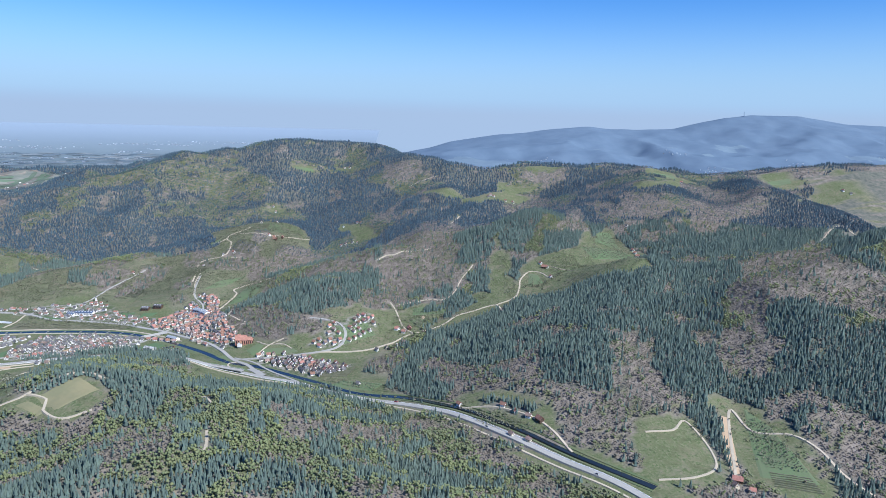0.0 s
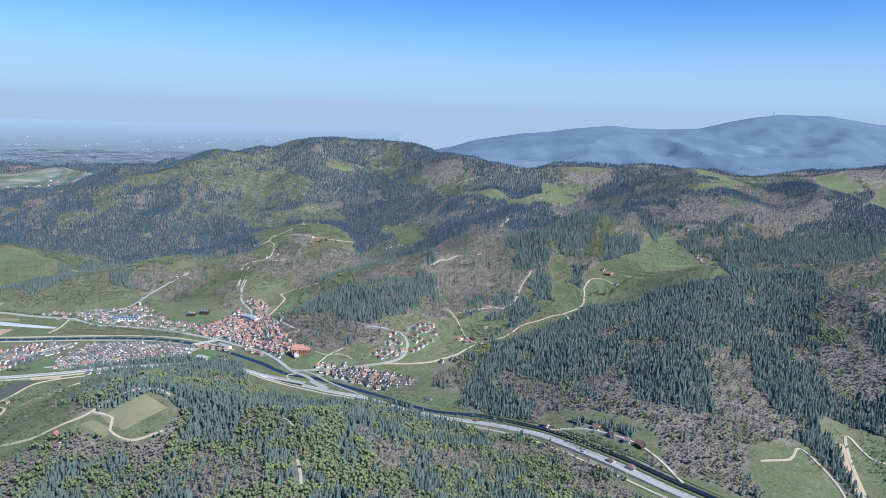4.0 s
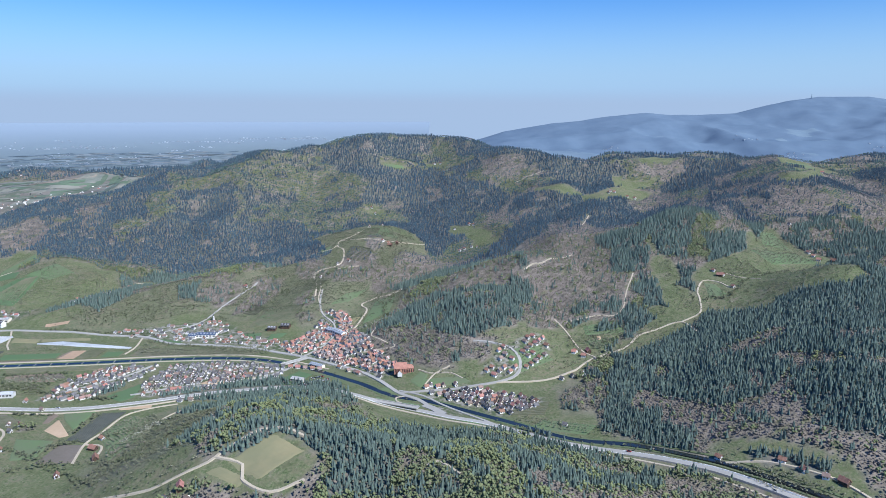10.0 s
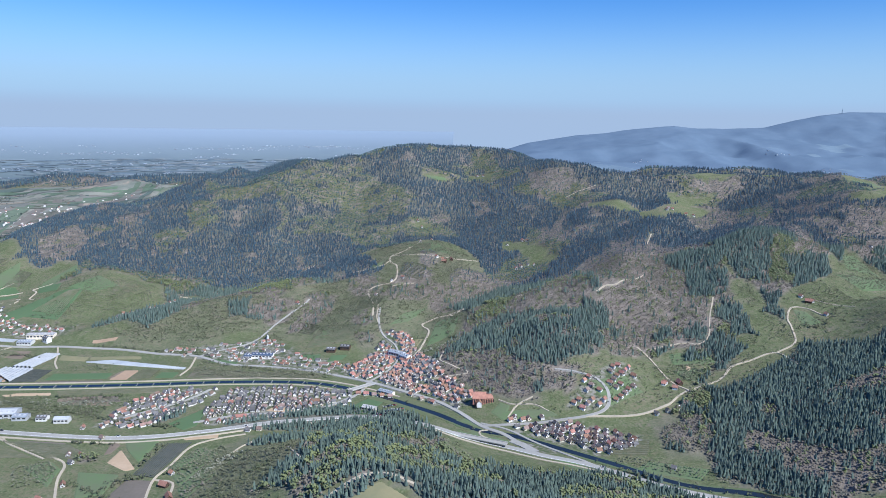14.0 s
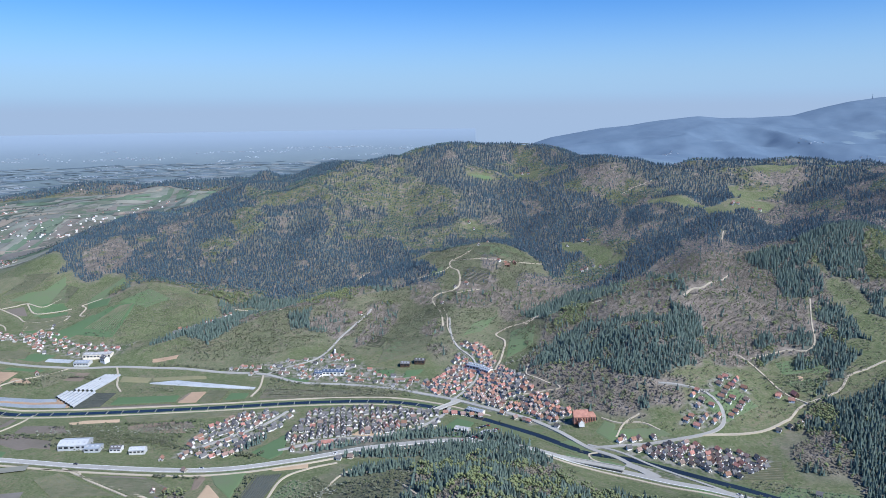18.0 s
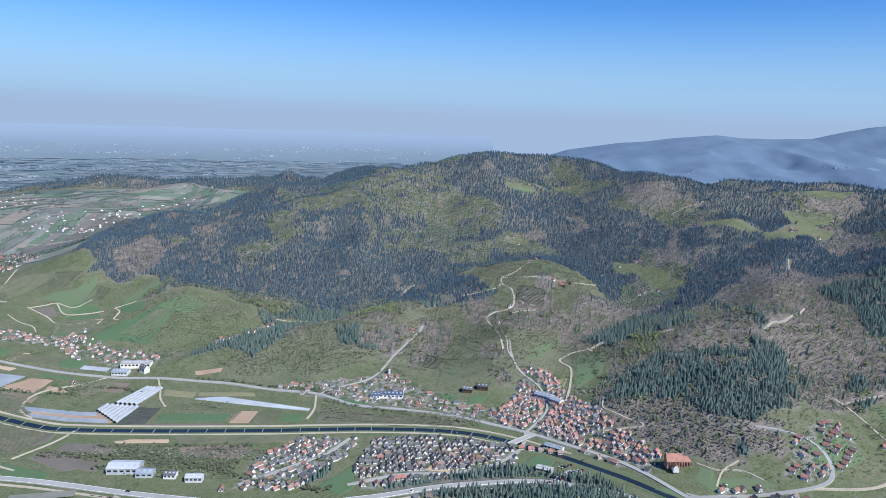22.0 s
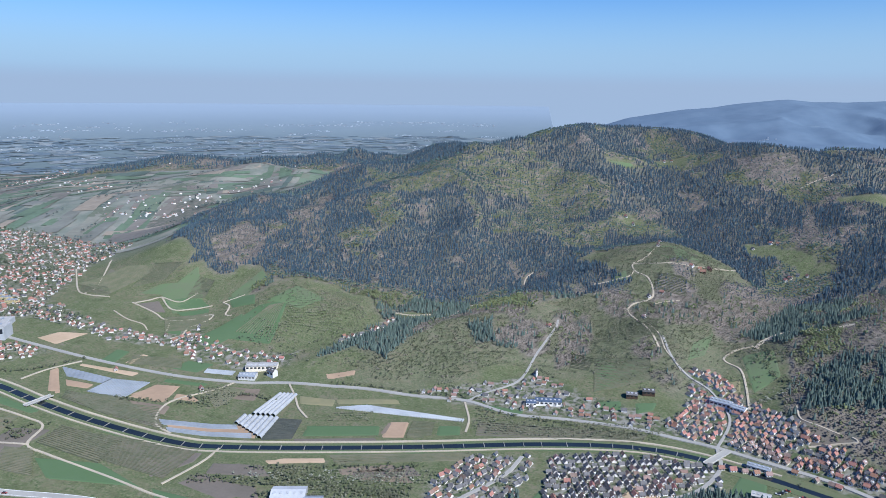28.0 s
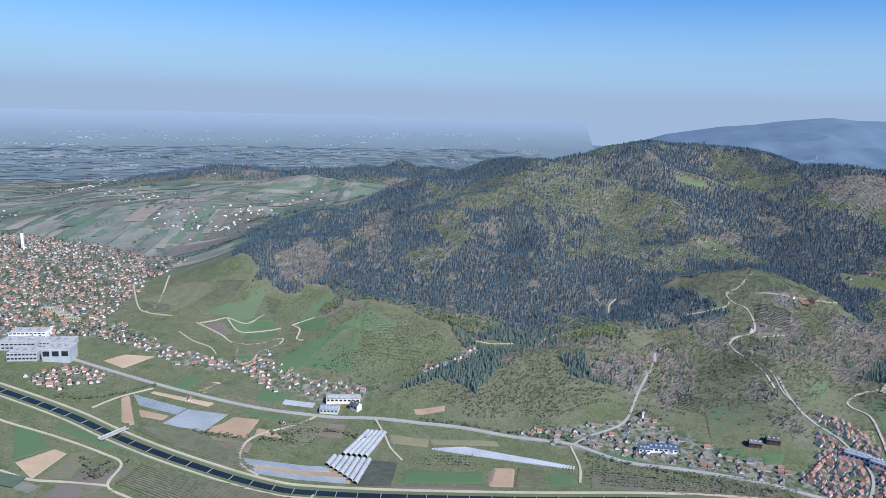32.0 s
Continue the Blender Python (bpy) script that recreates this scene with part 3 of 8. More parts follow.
def cover(x, y):
    """0 open, 1 conifers, 2 bare broadleaves, 3 young green leaves."""
    x, y = np.asarray(x, float), np.asarray(y, float)
    mix = fbm(x, y, 150, 31, 4) + 0.35 * fbm(x, y, 30, 33, 3)
    mixed = fbm(x, y, 22, 36, 3) + 0.5 * mix
    kind = np.where(mix > 0.02, 1, np.where(fbm(x, y, 120, 41, 4) > 0.1, 3, 2))
    kind = np.where((kind == 2) & (x < -330) & (y > 1200) & (fbm(x, y, 80, 44, 3) > -0.25), 3, kind)
    kind = np.where((x < -150) & (y > 1280), np.where(mix > 0.03, 1, np.where(fbm(x, y, 110, 47, 4) > 0.3, 2, 3)), kind)
    near_hill = (y < 676 - 0.907 * (x + 47) - 10) & (y < 760) & (x < 120)
    kind = np.where(near_hill, np.where(mixed > 0.34, 1, np.where(mixed > -0.1, 3, 2)), kind)
    kind = np.where((y > 2200) & (kind != 1) & (mix > -0.3), 1, kind)
    soft = fbm(x, y, 45, 51, 4) * 0.6
    kind = np.where(zone(x, y, GREEN) + soft > 0.1, 3, kind)
    kind = np.where(zone(x, y, BARE) + soft > 0.05, 2, kind)
    kind = np.where(zone(x, y, CONIFER + CONIFER_B) + soft > 0, 1, kind)
    own = stand(x, y)
    kind = np.where(own > 0, np.where((own == 1) & (mixed < -0.42), 2, np.where((own == 3) & (mixed > 0.3), 1, own)), kind)
    kind = np.where((own == 1) & near_hill & (mixed < 0.12), np.where(mixed < -0.15, 2, 3), kind)
    stray = vnoise(x, y, 2.3, 77)
    kind = np.where((stray > 0.62) & (kind == 1), 2, np.where((stray > 0.7) & (kind != 1), 1, np.where((stray < -0.35) & (kind == 3), 2, np.where((stray < -0.6) & (kind == 2), 3, kind))))
    return np.where(woods_at(x, y) > 0, kind, 0)


def ground_material():
    """Grass, dry grass, scrub and bare earth mixed at three scales; leaf litter under the woods; yards in the villages."""
    m = bpy.data.materials.new("meadow_and_litter")
    m.use_nodes = True
    nt = m.node_tree
    b = nt.nodes["Principled BSDF"]
    b.inputs["Roughness"].default_value, b.inputs["Specular IOR Level"].default_value = 0.95, 0.2
    geo = nt.nodes.new("ShaderNodeNewGeometry")

    def grain(scale, detail=4, rough=0.6):
        n = nt.nodes.new("ShaderNodeTexNoise")
        n.inputs["Scale"].default_value, n.inputs["Detail"].default_value, n.inputs["Roughness"].default_value = scale, detail, rough
        nt.links.new(geo.outputs["Position"], n.inputs["Vector"])
        return n.outputs["Fac"]

    def blend(fac, a, c):
        x = nt.nodes.new("ShaderNodeMix")
        x.data_type = "RGBA"
        for key, src in (("Factor", fac), ("A", a), ("B", c)):
            if isinstance(src, tuple):
                x.inputs[key].default_value = (*src, 1)
            else:
                nt.links.new(src, x.inputs[key])
        return x.outputs["Result"]

    def ramp(src, stops):
        r = nt.nodes.new("ShaderNodeValToRGB")
        while len(r.color_ramp.elements) < len(stops):
            r.color_ramp.elements.new(0.5)
        for e, (at, col) in zip(r.color_ramp.elements, stops):
            e.position, e.color = at, (*col, 1)
        nt.links.new(src, r.inputs[0])
        return r.outputs[0]

    def band(src, lo, hi):
        r = nt.nodes.new("ShaderNodeMapRange")
        r.inputs["From Min"].default_value, r.inputs["From Max"].default_value = lo, hi
        nt.links.new(src, r.inputs["Value"])
        return r.outputs[0]

    broad = ramp(grain(0.011, 5), [(0.34, (0.098, 0.118, 0.056)), (0.46, (0.132, 0.142, 0.074)), (0.54, (0.166, 0.152, 0.094)), (0.67, (0.22, 0.185, 0.13))])
    mid = ramp(grain(0.07, 4), [(0.36, (0.062, 0.08, 0.036)), (0.5, (0.126, 0.145, 0.07)), (0.65, (0.205, 0.182, 0.135))])
    fine = ramp(grain(0.45, 3), [(0.36, (0.068, 0.092, 0.042)), (0.5, (0.12, 0.148, 0.068)), (0.64, (0.19, 0.188, 0.115))])
    grass = blend(band(grain(0.2, 3), 0.35, 0.65), blend(band(grain(0.03), 0.3, 0.7), broad, mid), fine)
    litter = ramp(grain(0.12, 4), [(0.35, (0.15, 0.132, 0.11)), (0.5, (0.205, 0.178, 0.148)), (0.68, (0.28, 0.24, 0.2))])
    needles = ramp(grain(0.12, 4), [(0.35, (0.095, 0.105, 0.085)), (0.5, (0.135, 0.138, 0.112)), (0.68, (0.18, 0.165, 0.135))])
    undergrowth = ramp(grain(0.12, 4), [(0.35, (0.1, 0.115, 0.06)), (0.5, (0.14, 0.15, 0.08)), (0.68, (0.19, 0.18, 0.11))])
    spruce, leafy = nt.nodes.new("ShaderNodeAttribute"), nt.nodes.new("ShaderNodeAttribute")
    spruce.attribute_name, leafy.attribute_name = "spruce", "leafy"
    litter = blend(leafy.outputs["Fac"], blend(spruce.outputs["Fac"], litter, needles), undergrowth)
    yard = ramp(grain(0.14, 3), [(0.42, (0.085, 0.11, 0.055)), (0.5, (0.16, 0.16, 0.11)), (0.62, (0.26, 0.25, 0.215))])
    vines = ramp(grain(0.02, 5), [(0.36, (0.15, 0.175, 0.14)), (0.5, (0.2, 0.215, 0.18)), (0.64, (0.26, 0.255, 0.215))])
    wood, town, plots_ = nt.nodes.new("ShaderNodeAttribute"), nt.nodes.new("ShaderNodeAttribute"), nt.nodes.new("ShaderNodeAttribute")
    wood.attribute_name, town.attribute_name, plots_.attribute_name = "wood", "built", "vines"
    col = blend(town.outputs["Fac"], blend(wood.outputs["Fac"], blend(plots_.outputs["Fac"], grass, vines), litter), yard)
    nt.links.new(col, b.inputs["Base Color"])
    bp = nt.nodes.new("ShaderNodeBump")
    bp.inputs["Strength"].default_value, bp.inputs["Distance"].default_value = 0.5, 1.5
    nt.links.new(grain(0.4, 3), bp.inputs["Height"])
    nt.links.new(bp.outputs[0], b.inputs["Normal"])
    return m


# settlements: outline, spacing of the houses across and along, turn of the streets, chance that a plot is built
TOWNS = {
    "new": ([(-543, 838), (-530, 908), (-430, 918), (-392, 914), (-396, 870), (-440, 848), (-470, 830), (-526, 806)], 5.9, 7.8, 12, 0.88),
    "row": ([(-632, 836), (-606, 898), (-548, 902), (-552, 862), (-580, 800), (-628, 792)], 6.4, 7.6, 58, 0.9),
    "village": ([(-420, 985), (-398, 1008), (-380, 1075), (-350, 1068), (-330, 1000), (-308, 970), (-285, 925), (-262, 878), (-278, 855), (-320, 888), (-366, 922), (-415, 952)], 5.7, 6.5, -40, 0.9),
    "village_west": ([(-668, 1018), (-600, 1040), (-540, 1072), (-487, 1026), (-420, 985), (-415, 955), (-450, 970), (-540, 984), (-655, 1004)], 8.0, 8.4, -8, 0.5),
    "east": ([(-232, 838), (-184, 836), (-145, 818), (-106, 797), (-112, 780), (-150, 764), (-205, 768), (-229, 805)], 5.9, 6.9, 28, 0.92),
    "hamlet": ([(-168, 850), (-150, 885), (-105, 930), (-85, 902), (-112, 862), (-145, 842)], 8.4, 9.6, 50, 0.75),
    "hill_village": ([(-973, 1092), (-919, 1062), (-873, 1042), (-815, 1050), (-815, 1085), (-850, 1080), (-900, 1090), (-964, 1122)], 10.4, 10.4, -20, 0.62),
    "back_hamlet": ([(-770, 1105), (-735, 1128), (-712, 1185), (-728, 1198), (-742, 1150), (-775, 1122)], 8.8, 9.6, 40, 0.8),
    "lane_village": ([(-1075, 1090), (-1040, 1113), (-993, 1103), (-958, 1138), (-945, 1128), (-935, 1075), (-900, 1038), (-925, 1050), (-960, 1082), (-1040, 1072)], 9.2, 10.0, 20, 0.7),
    "town": ([(-1850, 1640), (-1466, 1545), (-1300, 1480), (-1215, 1440), (-1225, 1330), (-1185, 1180), (-1155, 1110), (-1190, 1091), (-1229, 1060), (-1500, 1150), (-1800, 1300)], 8.0, 8.8, 15, 0.46),
    "town_row": ([(-1156, 984), (-1133, 1028), (-1085, 1035), (-1076, 1018), (-1105, 969)], 8.8, 9.6, 40, 0.85),
    "town_edge": ([(-1165, 1165), (-1041, 1102), (-1060, 1090), (-1190, 1110)], 9.6, 9.6, -25, 0.8),
}


# old terraces gone to brush and rough grass
BRUSH = [(-385, 1230, 130, 150, 0), (-500, 1150, 80, 80, -30), (-630, 1100, 120, 45, 38), (-450, 690, 50, 90, 0), (-300, 1140, 50, 60, 0)]
ground_me = mesh_of("ground", np.stack([GRID_X, GRID_Y, GRID_Z], -1).reshape(-1, 3), halved(grid_faces(len(GX), len(GY))), ground_material(), True)
wood_attr = ground_me.attributes.new("wood", "FLOAT", "POINT")
brushy = np.clip(zone(GRID_X, GRID_Y, BRUSH) * 2 + 0.6 + 1.6 * fbm(GRID_X, GRID_Y, 38, 93, 4), 0, 0.2) * (zone(GRID_X, GRID_Y, BRUSH) > -0.15)
wood_attr.data.foreach_set("value", np.maximum(np.clip(woods_at(GRID_X, GRID_Y) * 1.5 + 0.5, 0, 1), brushy).ravel().astype(np.float32))
built = np.zeros(GRID_X.shape, np.float32)
for poly, *_ in TOWNS.values():
    built = np.maximum(built, inside(GRID_X, GRID_Y, poly) * (1 - 0.3 * (GRID_X < -1040)))
built_attr = ground_me.attributes.new("built", "FLOAT", "POINT")
built_attr.data.foreach_set("value", built.ravel().astype(np.float32))
kinds_ = cover(GRID_X, GRID_Y)
for name, k in (("spruce", 1), ("leafy", 3)):
    ground_me.attributes.new(name, "FLOAT", "POINT").data.foreach_set("value", (kinds_ == k).ravel().astype(np.float32))
vine_attr = ground_me.attributes.new("vines", "FLOAT", "POINT")
vine_attr.data.foreach_set("value", (np.clip((GRID_Y - 1330) / 160, 0, 1) * np.clip((-850 - GRID_X) / 150, 0, 1)).ravel().astype(np.float32))
ground_ob = tagged(new("ground", ground_me), "rolling spring meadows, valley floor and wooded hillsides", "ground", kind="structure")


# ---------------------------------------------------------------- roads, paths, river
def curve_through(pts, step=5.0):
    """A smooth line through a few places."""
    p = np.array(pts, float)
    p = np.vstack([2 * p[0] - p[1], p, 2 * p[-1] - p[-2]])
    out = []
    for a, b, c, d in zip(p, p[1:], p[2:], p[3:]):
        n = max(2, int(np.hypot(*(c - b)) / step))
        t = np.linspace(0, 1, n, endpoint=False)[:, None]
        out.append(0.5 * (2 * b + (c - a) * t + (2 * a - 5 * b + 4 * c - d) * t * t + (3 * b - a - 3 * c + d) * t ** 3))
    return np.vstack(out + [p[-2:-1]])


def ribbon(name, pts, width, material, label, lift=0.65, thick=0.6, shift=0.0, category="road", kind="structure", step=5.0):
    """A strip of made ground that follows the land, with a top and two sides."""
    c = curve_through(pts, step)
    d = np.gradient(c, axis=0)
    n = np.stack([-d[:, 1], d[:, 0]], -1) / np.linalg.norm(d, axis=1)[:, None]
    c = c + n * shift
    left, right = c + n * width / 2, c - n * width / 2
    top = np.maximum((ground(left[:, 0], left[:, 1]) + ground(right[:, 0], right[:, 1])) / 2, ground(c[:, 0], c[:, 1])) + lift
    m = len(c)
    v = np.concatenate([np.c_[left, top], np.c_[right, top], np.c_[left + n * 0.4, top - thick - 1], np.c_[right - n * 0.4, top - thick - 1]])
    i = np.arange(m - 1)
    f = np.concatenate([np.stack([i, i + m, i + m + 1, i + 1], -1), np.stack([i + 2 * m, i, i + 1, i + 2 * m + 1], -1), np.stack([i + m, i + 3 * m, i + 3 * m + 1, i + m + 1], -1)])
    return tagged(new(name, mesh_of(name, v, f, material)), label, category, kind=kind)


asphalt = mat("asphalt", (0.38, 0.365, 0.33), 0.9, scale=0.03, fine=0.4, second=(0.31, 0.3, 0.275))
gravel = mat("pale_gravel", (0.5, 0.43, 0.32), 0.95, scale=0.05, fine=0.5, second=(0.4, 0.35, 0.27))
white_line = mat("road_paint", (0.75, 0.75, 0.72), 0.7, scale=0.2)
water = mat("river_water", (0.02, 0.026, 0.028), 0.12, scale=0.03, fine=0.3, bump=0.05, spec=0.5)
bank = mat("river_bank_grass", (0.1, 0.14, 0.065), 0.95, scale=0.03, fine=0.2, second=(0.14, 0.15, 0.08))
stone = mat("weir_stone", (0.26, 0.25, 0.22), 0.9, scale=0.1)
concrete = mat("concrete", (0.45, 0.44, 0.41), 0.85, scale=0.05)

BYPASS = [(-1250, 800), (-1000, 775), (-885, 783), (-801, 784), (-692, 774), (-592, 773), (-519, 794), (-453, 822), (-380, 836), (-322, 817), (-281, 798), (-254, 789), (-229, 779), (-200, 763),
          (-160, 742), (-107, 699), (-47, 676), (10, 634), (60, 583), (103, 540), (140, 505), (180, 455), (260, 380)]
ribbon("road", BYPASS, 7.0, asphalt, "grey two-lane bypass road along the valley")
ribbon("road", BYPASS, 2.2, gravel, "pale gravel farm track beside the bypass road", shift=-9.5, category="track")
ribbon("trim", BYPASS, 0.35, white_line, "white edge line on the bypass road", 0.71, 0.02, 3.1, "marking")
ribbon("trim", BYPASS, 0.35, white_line, "white edge line on the bypass road", 0.71, 0.02, -3.1, "marking")
RIVER = [(-1300, 985), (-1148, 952), (-1067, 932), (-1009, 912), (-948, 895), (-871, 881), (-817, 881), (-745, 889), (-643, 905), (-539, 924), (-459, 929), (-405, 916),
         (-349, 886), (-300, 850), (-262, 818), (-215, 800), (-150, 755), (-95, 710), (-40, 690), (15, 645), (70, 590), (120, 540), (165, 500)]
for side in (-1, 1):
    ribbon("ground_bank", RIVER[12:], 3.0, bank, "grassy river bank above the village", 0.3, 0.6, side * 5.0, "river bank")
for side in (-1, 1):
    ribbon("ground_bank", RIVER[:14], 8.4, bank, "grassy river dyke along the valley floor", 0.3, 0.6, side * 7.8, "river bank")
ribbon("water", RIVER, 7.4, water, "dark canalised river crossing the valley floor", 0.3, 0.3, category="river")
ribbon("road", RIVER[:13], 2.2, gravel, "pale gravel path on top of the river dyke", 1.1, 0.8, 9.5, "path")
ribbon("road", RIVER[:12], 1.7, gravel, "pale gravel path on top of the river dyke", 0.9, 0.8, -8.5, "path")
line = curve_through(RIVER[:13], 17.0)
for a, b in zip(line[2:], line[3:]):
    d = (b - a) / np.linalg.norm(b - a)
    bm = bmesh.new()
    bmesh.ops.create_cube(bm, size=1, matrix=Matrix.Diagonal((0.7, 8.6, 0.6, 1)))
    bmesh.ops.bevel(bm, geom=bm.edges[:], offset=0.12, segments=1, affect="EDGES")
    me = bpy.data.meshes.new("weir")
    bm.to_mesh(me)
    bm.free()
    me.materials.append(stone)
    weir = tagged(new("weir", me), "low pale stone weir across the dark river", "weir", "weirs in the river")
    weir.matrix_world = pose(a[0], a[1], float(ground(a[0], a[1])) + 0.45, 0, 0, math.degrees(math.atan2(d[1], d[0])))
